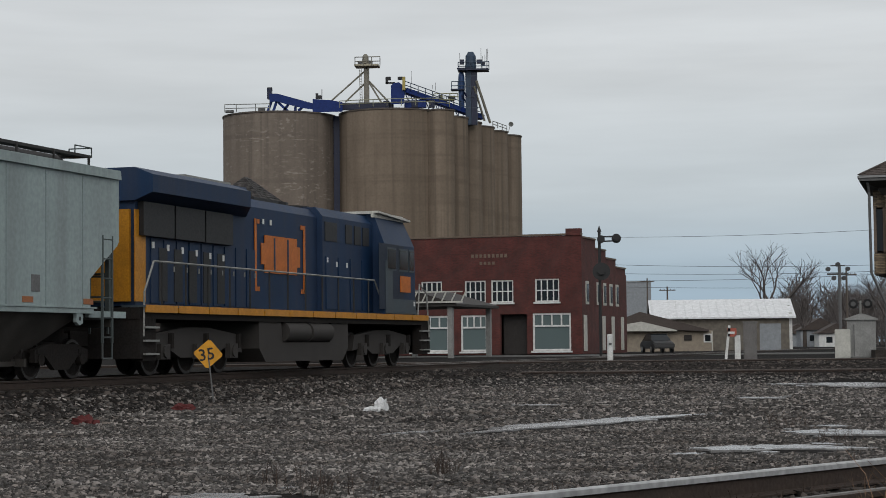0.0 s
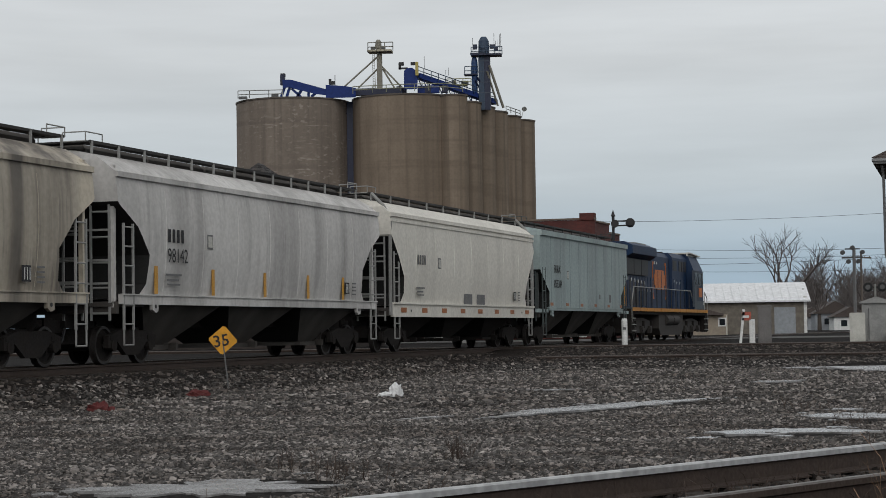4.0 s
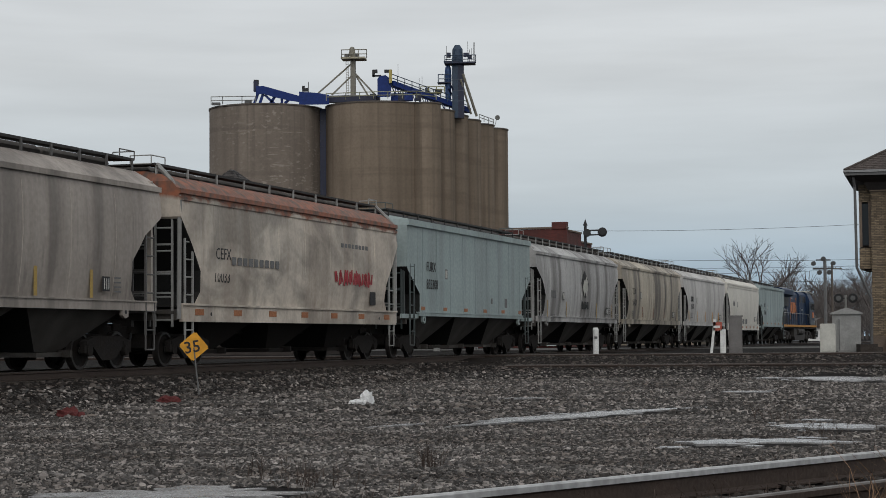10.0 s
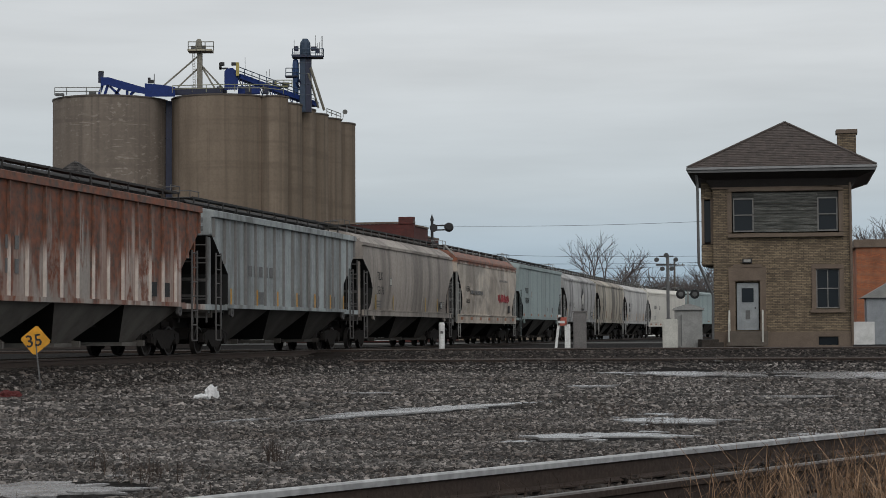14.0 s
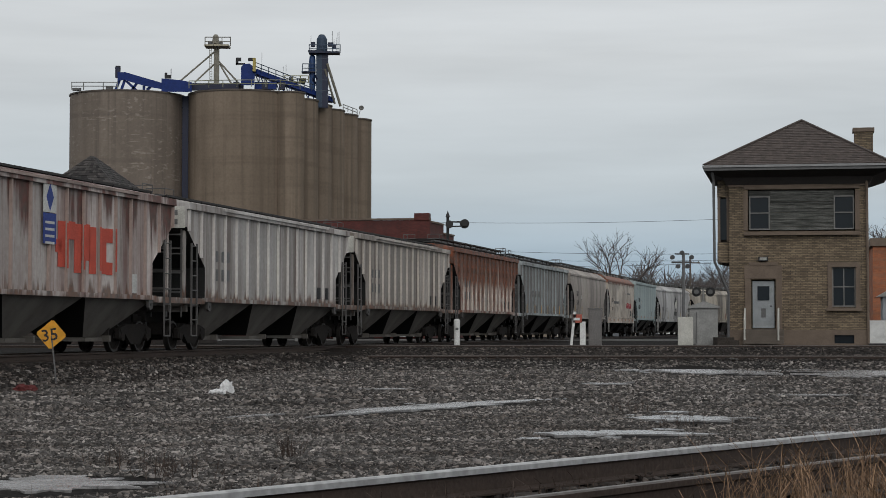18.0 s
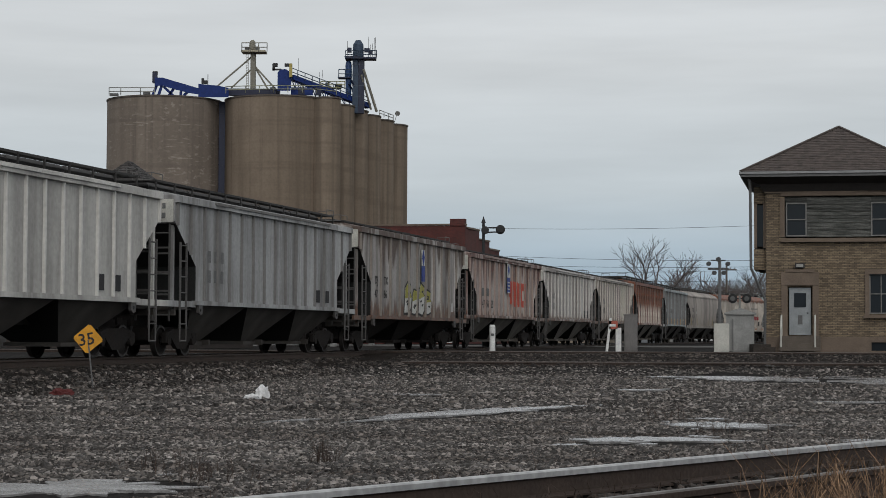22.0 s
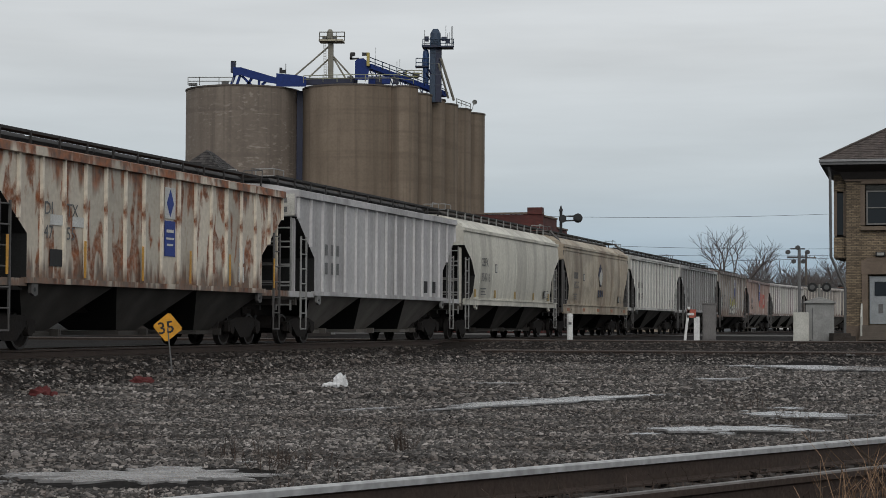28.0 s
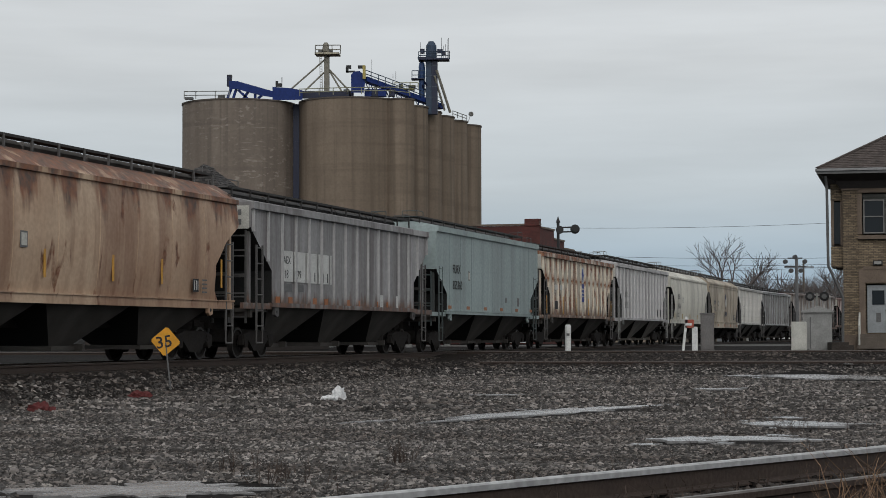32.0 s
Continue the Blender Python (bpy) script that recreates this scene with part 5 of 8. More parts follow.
    spec = [
        ("flat", g1, greent, "pale green covered hopper car with smooth sides", green_extra("855304")),
        ("deep", cream, pale, "cream covered hopper car with round bulging sides", both(marks(2.8, 2.5, 0.9, LG), lambda c, L: reflectors(c, L, -1.572, 1.28, 8), lambda c, L: bars(c, [(1.2, 1.72, 0.95, 0.42), (-0.3, 1.72, 0.95, 0.42)], LG, "grey_patch", -1.536))),
        ("round", white, pale, "dingy white covered hopper car with round sides", both(marks(2.8, 2.5, 0.9, LB, -1.62, "98142"), lambda c, L: bars(c, [(x, 1.85, 0.16, 0.62) for x in (-6.4, -3.4, -0.3, 2.6, 5.2)], M["reflector"], "reflector", -1.56))),
        ("round", tan, pale, "dirty tan covered hopper car streaked with soot", both(marks(2.8, 2.45, 0.9, LB, -1.62, "55477", "TILX"), lambda c, L: bars(c, [(x, 1.95, 0.09, 0.6) for x in (-3.2, -0.2, 3.0)], M["rust_mark"], "reflector", -1.56))),
        ("round", greyw, pale, "grey covered hopper car with a dark leaf diamond", both(diamond_logo(0.6, 3.0, 1.4, 1.22, LB), marks(2.8, 2.1, 0.9, LG), lambda c, L: bars(c, [(x, 1.85, 0.08, 0.75) for x in (-6.3, -2.8, 3.2, 6.6)], M["dull_yellow"], "reflector", -1.56))),
        ("flat", g1, greent, "pale green covered hopper car with black numbers", green_extra("855308")),
        ("deep", rusttop, pale, "cream covered hopper car with rusty roof and red spray writing", both(graffiti, lambda c, L: reflectors(c, L, -1.572, 1.3, 7), lambda c, L: (number(c, "CEFX", -L / 2 + 2.5, 2.62, 0.4, LB, -1.6), number(c, "10033", -L / 2 + 2.45, 2.05, 0.4, LB, -1.575)))),
        ("round", taupe, soot, "taupe covered hopper car with round sides", both(marks(2.6, 2.4, 0.8, LB, -1.62, "55176", "TILX"), lambda c, L: bars(c, [(x, 1.9, 0.13, 0.7) for x in (-6.3, -3.4, 2.6, 5.0)], M["dull_yellow"], "reflector", -1.555))),
        ("rib", bluegrey, soot, "blue-grey ribbed hopper car with yellow reflectors", yellow_bits),
        ("rib", rusty, soot, "ribbed hopper car heavily streaked with rust", rib_marks(LG)),
        ("rib", dirtyw, soot, "dirty white ribbed hopper car", rib_marks(LG)),
        ("rib", palew, soot, "pale grey ribbed hopper car with sooty streaks", rib_marks(LG)),
        ("rib", redwhite, soot, "rust-red and white ribbed hopper car with orange spray mark", red_logo),
        ("rib", beige, soot, "grimy beige ribbed hopper car with a spray tag", tag),
        ("rib", steel, soot, "steel-grey ribbed hopper car", rib_marks(LG)),
        ("rib", cleanw, soot, "clean white ribbed hopper car with black numbers", rib_marks(LB, "1847")),
        ("deep", sand, soot, "sand-grey covered hopper car with a pale diamond", both(diamond_logo(0.35, 2.98, 1.15, 1.12, M["letter_navy"]), marks(2.6, 2.5, 0.9, LG, -1.62, "85212"), lambda c, L: reflectors(c, L, -1.572, 1.26, 5))),
        ("round", ivory, pale, "ivory covered hopper car with round sides", both(marks(2.8, 2.45, 0.9, LG, -1.62, "354716", "CBFX"), lambda c, L: bars(c, [(x, 1.75, 0.2, 0.3) for x in (-6.2, -3.2, 0.0, 3.2, 6.0)], M["dull_yellow"], "reflector", -1.54))),
        ("rib", lightg, pale, "light grey ribbed hopper car", rib_marks(LG)),
        ("rib", rustpatch, soot, "cream ribbed hopper car with peeling rusty paint", decal),
        ("flat", g1, greent, "pale green covered hopper car with smooth sides and numbers", green_extra("855360")),
        ("rib", darkg, soot, "mid-grey ribbed hopper car with a white patch", white_patch),
        ("round", ochre, soot, "ochre covered hopper car with rust-stained roof", both(marks(2.8, 2.3, 0.8, LG), lambda c, L: bars(c, [(x, 2.2, 0.1, 0.72) for x in (-6.0, -2.5, 0.7, 3.3, 6.9)], M["reflector"], "reflector", -1.575))),
    ]
    back = LEN[0]
    CARS.append((locomotive(), LEN[0] / 2 - 0.58, LEN[0]))
    for i, (style, paint, trim, label, extra) in enumerate(spec):
        L = LEN[i + 1]
        c = hopper_car(i, style, L, (paint, trim, U, POST_PAINT.get(paint.name, paint)), label, post_count={13: 13, 15: 18, 21: 16}.get(i, 17), extra=extra, z_sill=1.22 if i == 13 else 1.43, drop={9: 0.05, 10: 0.22, 11: 0.22, 12: 0.2, 19: 0.18, 21: 0.22, 15: 0.12, 14: 0.12, 8: 0.1, 18: 0.06}.get(i, 0.0))
        CARS.append((c, back + L / 2, L))
        back += L


def locomotive():
    lo = thing("locomotive", "dark blue diesel locomotive with golden yellow stripe and orange mark", "locomotive")
    B, G, Y, O, T, K = M["loco_blue"], M["loco_grey"], M["loco_yellow"], M["loco_orange"], M["truck"], M["black"]
    part("frame", boxes(((0, 0, 1.42), (19.9, 2.9, 0.26))), T, lo)
    for s in (-1, 1):
        part("walkway", boxes(((-0.2, s * 1.25, 1.575), (19.4, 0.55, 0.04))), G, lo)
        for i in range(12):
            part("yellow_stripe", boxes(((-9.0 + i * 1.62, s * 1.515, 1.52), (1.56, 0.03, 0.17))), Y, lo)
    bm = bmesh.new()
    loft(bm, [[(x, -w, 1.6), (x, w, 1.6), (x, w, 4.3), (x, w - 0.22, 4.54), (x, -w + 0.22, 4.54), (x, -w, 4.3)] for x, w in ((-9.2, 0.95), (5.6, 0.95))])
    part("long_hood", bm, B, lo)
    # radiator section with overhanging wings
    bm = bmesh.new()
    loft(bm, [[(x, -1.0, 4.0), (x, 1.0, 4.0), (x, w, 4.18), (x, w, 4.58), (x, 1.0, 4.76), (x, -1.0, 4.76), (x, -w, 4.58), (x, -w, 4.18)] for x, w in ((-9.3, 1.45), (-4.1, 1.5), (-3.3, 1.1))])
    part("radiator_wing", bm, B, lo)
    for i in range(3):
        part("radiator_grille", boxes(((-8.3 + i * 1.62, -1.0, 3.6), (1.54, 0.2, 0.78))), K, lo)
    part("rear_panel", boxes(((-9.26, 0, 2.75), (0.1, 1.7, 2.1)), ((-9.0, -0.965, 2.75), (0.5, 0.03, 2.1))), Y, lo)
    part("pale_roof_panel", boxes(((-5.4, 0, 4.77), (2.6, 1.9, 0.1))), M["galv"], lo)
    part("exhaust_stack", boxes(((-1.2, 0, 4.52), (1.6, 1.3, 0.22))), K, lo)
    for x in (0.4, 1.9):
        bm = bmesh.new()
        rod(bm, (x, 0, 4.4), (x, 0, 4.66), 0.55, n=18)
        part("roof_fan", bm, K, lo)
    # blower and inverter section behind the cab
    bm = bmesh.new()
    loft(bm, [[(x, -1.12, 1.6), (x, 1.12, 1.6), (x, 1.12, 4.34), (x, 0.9, 4.6), (x, -0.9, 4.6), (x, -1.12, 4.34)] for x in (1.6, 5.6)])
    part("inverter_section", bm, B, lo)
    for i, (x, w) in enumerate(((2.2, 0.9), (3.6, 0.5), (4.3, 0.5), (5.0, 0.5))):
        part("intake_grille", boxes(((x, -1.13, 3.92), (w, 0.03, 0.55))), K, lo)
    for i in range(9):
        d = part("hood_door", boxes(((-8.2 + i * 0.66, -0.965, 2.42), (0.56, 0.03, 1.5))), B, lo)
        part("door_latch", boxes(((-8.0 + i * 0.66, -0.99, 2.5), (0.05, 0.02, 0.12))), M["galv"], d)
    for i in range(4):
        part("inverter_door", boxes(((2.2 + i * 0.95, -1.135, 2.45), (0.8, 0.03, 1.5))), B, lo)
    # cab and nose
    bm = bmesh.new()
    loft(bm, [[(5.6, -1.5, 1.6), (8.4, -1.5, 1.6), (8.4, 1.5, 1.6), (5.6, 1.5, 1.6)], [(5.6, -1.5, 3.75), (8.35, -1.5, 3.75), (8.35, 1.5, 3.75), (5.6, 1.5, 3.75)],
              [(5.6, -1.15, 4.68), (8.25, -1.15, 4.56), (8.25, 1.15, 4.56), (5.6, 1.15, 4.68)]])
    part("cab", bm, B, lo)
    part("cab_roof", boxes(((6.9, 0, 4.70), (2.9, 2.25, 0.08))), M["offwhite"], lo)
    part("roof_edge", boxes(((6.9, -1.17, 4.62), (2.9, 0.08, 0.14))), M["offwhite"], lo)
    for x, w in ((6.2, 0.7), (7.25, 0.75), (8.0, 0.4)):
        wd = part("cab_window", boxes(((x, -1.5, 3.3), (w + 0.1, 0.05, 0.72))), G, lo)
        part("window_pane", boxes(((x, -1.52, 3.3), (w, 0.03, 0.6))), M["glass"], wd)
    part("cab_door", boxes(((5.95, -1.51, 2.45), (0.62, 0.03, 1.6))), G, lo)
    # Added plate that darkens the door and window area of the cab.
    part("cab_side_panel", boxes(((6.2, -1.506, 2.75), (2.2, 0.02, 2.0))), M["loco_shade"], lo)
    bm = bmesh.new()
    beam(bm, (5.55, -1.2, 4.72), (8.5, -1.2, 4.6), 0.25, 0.06)
    part("cab_eave", bm, M["offwhite"], lo)
    for k in range(5):
        part("dark_hood_door", boxes(((-7.9 + k * 0.78, -0.985, 2.35), (0.42, 0.02, 1.25))), K, lo)
    for y in (-0.75, 0.75):
        part("windshield", boxes(((8.4, y, 3.35), (0.05, 1.2, 0.62))), M["glass"], lo)
    bm = bmesh.new()
    loft(bm, [[(8.4, -1.2, 1.6), (8.4, 1.2, 1.6), (8.4, 1.2, 2.95), (8.4, -1.2, 2.95)], [(9.35, -0.95, 1.6), (9.35, 0.95, 1.6), (9.2, 0.9, 2.7), (9.2, -0.9, 2.7)]])
    part("nose", bm, B, lo)
    part("orange_number_block", boxes(((7.4, -1.525, 2.55), (0.9, 0.03, 0.5))), O, lo)
    part("grey_cab_skirt", boxes(((7.0, -1.515, 1.85), (2.7, 0.03, 0.45))), G, lo)
    part("headlight", boxes(((9.3, 0, 2.5), (0.06, 0.5, 0.2))), M["white"], lo)
    part("horn", boxes(((1.0, 0.3, 4.7), (0.5, 0.2, 0.2))), M["galv"], lo)
    # fuel tank and air tanks
    bm = bmesh.new()
    prism(bm, [(-3.0, 0.25), (2.4, 0.25), (2.8, 0.6), (2.8, 1.3), (1.5, 1.3), (1.4, 0.75), (-1.9, 0.75), (-2.0, 1.3), (-3.4, 1.3), (-3.4, 0.6)], -1.4, 1.4)
    part("fuel_tank", bm, M["loco_dirt"], lo)
    for x in (-1.05, 0.6):
        bm = bmesh.new()
        rod(bm, (x - 0.75, -1.3, 1.03), (x + 0.75, -1.3, 1.03), 0.27, n=18)
        bmesh.ops.bevel(bm, geom=[e for e in bm.edges if e.calc_face_angle(0) > 1.2], offset=0.06, segments=2, affect="EDGES")
        part("air_tank", bm, M["loco_dirt"], lo, smooth=True)
    # orange mark: one round-cornered plate with two dark slits between brackets
    bm = bmesh.new()
    box(bm, (-1.0, -0.972, 3.1), (2.6, 0.02, 1.0))
    bmesh.ops.bevel(bm, geom=[e for e in bm.edges if abs(e.verts[0].co.y - e.verts[1].co.y) > 0.01], offset=0.22, segments=4, affect="EDGES")
    plate = part("orange_plate", bm, O, lo)
    for x0 in (-1.45, -0.55):
        part("plate_slit", boxes(((x0, -0.986, 3.1), (0.09, 0.008, 0.9))), B, plate)
    for x, s in ((-2.65, 1), (0.62, -1)):
        part("orange_bracket", boxes(((x, -0.972, 3.05), (0.12, 0.02, 1.9)), ((x + 0.12 * s, -0.972, 3.94), (0.24, 0.02, 0.12)), ((x + 0.12 * s, -0.972, 2.16), (0.24, 0.02, 0.12))), O, lo)
    for i in range(6):
        part("white_label", boxes(((-8.4 + i * 0.75, -0.99, 3.02 - 0.03 * i), (0.11, 0.02, 0.15))), M["white"], lo)
    for x, z in ((1.9, 3.1), (2.6, 3.0), (3.4, 3.0), (-2.2, 3.95), (-1.7, 3.95), (8.2, 1.95)):
        part("white_label", boxes(((x, -1.145 if x > 1.5 and x < 6 else (-1.53 if x > 6 else -0.99), z), (0.1, 0.02, 0.14))), M["white"], lo)
    # handrails, stanchions and steps
    for i in range(12):
        x = -8.9 + i * 1.2
        bm = bmesh.new()
        rod(bm, (x, -1.47, 1.45), (x, -1.47, 2.6), 0.024, n=6)
        part("stanchion", bm, K, lo)
    bm = bmesh.new()
    chain(bm, [(-9.75, -1.45, 0.9), (-9.75, -1.47, 1.9), (-9.3, -1.47, 2.6), (4.8, -1.47, 2.6), (5.4, -1.47, 2.0)], 0.024)
    part("handrail", bm, M["galv"], lo)
    bm = bmesh.new()
    chain(bm, [(8.7, -1.47, 1.5), (8.9, -1.47, 2.6), (9.6, -1.47, 2.3), (9.8, -1.47, 0.9)], 0.024)
    part("front_handrail", bm, M["galv"], lo)
    for e in (-1, 1):
        for s in (-1, 1):
            w = part("step_well", boxes(((e * 9.45, s * 1.28, 0.9), (0.62, 0.3, 1.1))), T, lo)
            for zz in (0.5, 0.8, 1.1):
                part("step", boxes(((e * 9.45, s * 1.45, zz), (0.66, 0.14, 0.045))), M["galv"], w)
        part("pilot", boxes(((e * 9.85, 0, 0.9), (0.14, 2.9, 1.0))), T, lo)
        part("coupler", boxes(((e * 10.25, 0, 0.86), (0.7, 0.3, 0.32))), T, lo)
        cx = e * 6.4
        t = part("truck_frame", boxes(((cx, 0, 0.75), (4.6, 1.9, 0.3))), T, lo)
        for s in (-1, 1):
            bm = bmesh.new()
            prism(bm, [(cx - 2.55, 0.5), (cx - 2.4, 0.95), (cx - 0.6, 1.12), (cx + 0.6, 1.12), (cx + 2.4, 0.95), (cx + 2.55, 0.5), (cx + 1.5, 0.62), (cx + 0.9, 0.4), (cx - 0.9, 0.4), (cx - 1.5, 0.62)], s * 1.02 - 0.1, s * 1.02 + 0.1)
            part("sideframe", bm, M["loco_dirt"], t)
            for k in (-1.85, 0, 1.85):
                bm = bmesh.new()
                box(bm, (cx + k, s * 1.16, 0.55), (0.46, 0.14, 0.36))
                rod(bm, (cx + k, s * 1.2, 0.55), (cx + k, s * 1.27, 0.55), 0.15, n=10)
                part("axle_box", bm, M["loco_dirt"], t)
                bm = bmesh.new()
                rod(bm, (cx + k + 0.42, s * 1.14, 0.62), (cx + k + 0.42, s * 1.14, 0.98), 0.09, n=8)
                part("spring", bm, T, t)
        for k in (-1.85, 0, 1.85):
            w = part("wheelset", shared(("wheel", 0.53), lambda: wheel_mesh(0.53)), None, t)
            w.matrix_basis = pose(cx + k, 0, 0.53)
            WHEELS.append((w, 0.53))
    # the body is drawn for 21.1 m over the couplers; the engine measures 22.3 m
    for o in lo.children_recursive:
        if o.name.startswith("wheelset"):
            o.matrix_basis = pose(o.matrix_basis.translation.x * 1.055, 0, 0.53)
        else:
            o.data.transform(Matrix.Diagonal((1.055, 1, 1, 1)))
    return lo


build_train()


# ---- buildings ----


def brick_material(name, c1, c2, mortar, w=0.21, h=0.072):
    m = bpy.data.materials.new(name)
    m.use_nodes = True
    nt = m.node_tree
    n, l = nt.nodes.new, nt.links.new
    b = nt.nodes["Principled BSDF"]
    b.inputs["Roughness"].default_value = 0.88
    co = n("ShaderNodeTexCoord").outputs["Object"]
    sp = n("ShaderNodeSeparateXYZ")
    l(co, sp.inputs[0])
    ad = n("ShaderNodeMath")
    l(sp.outputs[0], ad.inputs[0])
    l(sp.outputs[1], ad.inputs[1])
    cb = n("ShaderNodeCombineXYZ")
    l(ad.outputs[0], cb.inputs[0])
    l(sp.outputs[2], cb.inputs[1])
    br = n("ShaderNodeTexBrick")
    br.inputs["Color1"].default_value, br.inputs["Color2"].default_value, br.inputs["Mortar"].default_value = (*c1, 1), (*c2, 1), (*mortar, 1)
    br.inputs["Scale"].default_value, br.inputs["Mortar Size"].default_value = 1.0, 0.009
    br.inputs["Brick Width"].default_value, br.inputs["Row Height"].default_value = w, h
    br.inputs["Bias"].default_value = -0.1
    l(cb.outputs[0], br.inputs[0])
    nz = n("ShaderNodeTexNoise")
    nz.inputs["Scale"].default_value, nz.inputs["Detail"].default_value = 0.9, 6
    l(co, nz.inputs[0])
    mr = n("ShaderNodeMapRange")
    for i, v in enumerate((0.3, 0.7, 0.68, 1.18)):
        mr.inputs[i + 1].default_value = v
    l(nz.outputs[0], mr.inputs[0])
    mx = n("ShaderNodeMix")
    mx.data_type, mx.blend_type = "RGBA", "MULTIPLY"
    mx.inputs[0].default_value = 1.0
    l(br.outputs[0], mx.inputs[6])
    l(mr.outputs[0], mx.inputs[7])
    l(mx.outputs[2], b.inputs["Base Color"])
    bp = n("ShaderNodeBump")
    bp.inputs["Strength"].default_value, bp.inputs["Distance"].default_value, bp.invert = 0.6, 0.01, True
    l(br.outputs["Fac"], bp.inputs["Height"])
    l(bp.outputs[0], b.inputs["Normal"])
    return m


TAN_WALL = brick_material("tan_brick_wall", (0.235, 0.178, 0.113), (0.10, 0.074, 0.048), (0.05, 0.041, 0.034))
RED_WALL = brick_material("red_brick_wall", (0.108, 0.025, 0.02), (0.07, 0.017, 0.014), (0.06, 0.032, 0.028))
ORANGE_WALL = brick_material("orange_brick_wall", (0.36, 0.12, 0.05), (0.27, 0.085, 0.04), (0.2, 0.12, 0.08))


def wall_with_holes(bm, x0, x1, z0, z1, y0, y1, holes):
    """An upright wall along x with rectangular holes (x0, x1, z0, z1) through it."""
    xs = sorted({x0, x1} | {v for h in holes for v in h[:2]})
    zs = sorted({z0, z1} | {v for h in holes for v in h[2:]})
    for a, b in zip(xs, xs[1:]):
        run = None
        for c, d in zip(zs, zs[1:]):
            inside = any(h[0] <= (a + b) / 2 <= h[1] and h[2] <= (c + d) / 2 <= h[3] for h in holes)
            if not inside:
                run = (run[0], d) if run else (c, d)
            if (inside or d == zs[-1]) and run:
                box(bm, ((a + b) / 2, (y0 + y1) / 2, (run[0] + run[1]) / 2), (b - a, y1 - y0, run[1] - run[0]))
                run = None
    bmesh.ops.remove_doubles(bm, verts=bm.verts, dist=0.0005)


def window(parent, x, z, w, h, y, frame_mat, mullions=(1, 1), sill=None, glass=None, t=0.07):
    """A sash window facing -y: a frame, bars, panes and a sill."""
    bm = bmesh.new()
    for s in (-1, 1):
        box(bm, (x + s * (w / 2 - t / 2), y, z), (t, 0.1, h))
        box(bm, (x, y, z + s * (h / 2 - t / 2)), (w - 2 * t, 0.1, t))
    wd = part("window", bm, frame_mat, parent)
    nx, nz = mullions
    for i in range(1, nx):
        part("mullion", boxes(((x - w / 2 + w * i / nx, y - 0.01, z), (t * 0.8, 0.09, h - 2 * t))), frame_mat, wd)
    for i in range(1, nz):
        part("mullion", boxes(((x, y - 0.013, z - h / 2 + h * i / nz), (w - 2 * t, 0.09, t * 0.8))), frame_mat, wd)
    part("pane", boxes(((x, y + 0.03, z), (w - t, 0.02, h - t))), glass or M["glass"], wd)
    if sill:
        part("window_sill", boxes(((x, y - 0.1, z - h / 2 - 0.07), (w + 0.2, 0.28, 0.12))), sill, wd)
    return wd


def shingle_slope(parent, quad, rows, cols, mat, name="roof_slope", label=""):
    """A roof slope of lapped shingles. quad: eave left, eave right, top right, top left."""
    a, b, c, d = [Vector(p) for p in quad]
    nrm = (b - a).cross(d - a).normalized()
    bm = bmesh.new()
    rs = random.Random(3)
    for r in range(rows):
        f0, f1 = r / rows, (r + 1) / rows + 0.25 / rows
        l0, r0, l1, r1 = a.lerp(d, f0), b.lerp(c, f0), a.lerp(d, min(f1, 1)), b.lerp(c, min(f1, 1))
        k = max(1, int(cols * ((r0 - l0).length / max((b - a).length, 1e-6))))
        for i in range(k):
            g0, g1 = (i + 0.02) / k, (i + 0.98) / k
            lift = nrm * (0.018 + rs.uniform(0, 0.012))
            vs = [bm.verts.new(p) for p in (l0.lerp(r0, g0) + lift, l0.lerp(r0, g1) + lift, l1.lerp(r1, g1), l1.lerp(r1, g0))]
            bm.faces.new(vs)
            lo = [bm.verts.new(p) for p in (l0.lerp(r0, g0) - nrm * 0.01, l0.lerp(r0, g1) - nrm * 0.01)]
            bm.faces.new((vs[0], lo[0], lo[1], vs[1]))
    sl = part(name, bm, mat, parent, label)
    bm = bmesh.new()
    top = [a, b, c, d]
    loft(bm, [[p - nrm * 0.10 for p in top], [p - nrm * 0.004 for p in top]])
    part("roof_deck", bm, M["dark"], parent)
    return sl


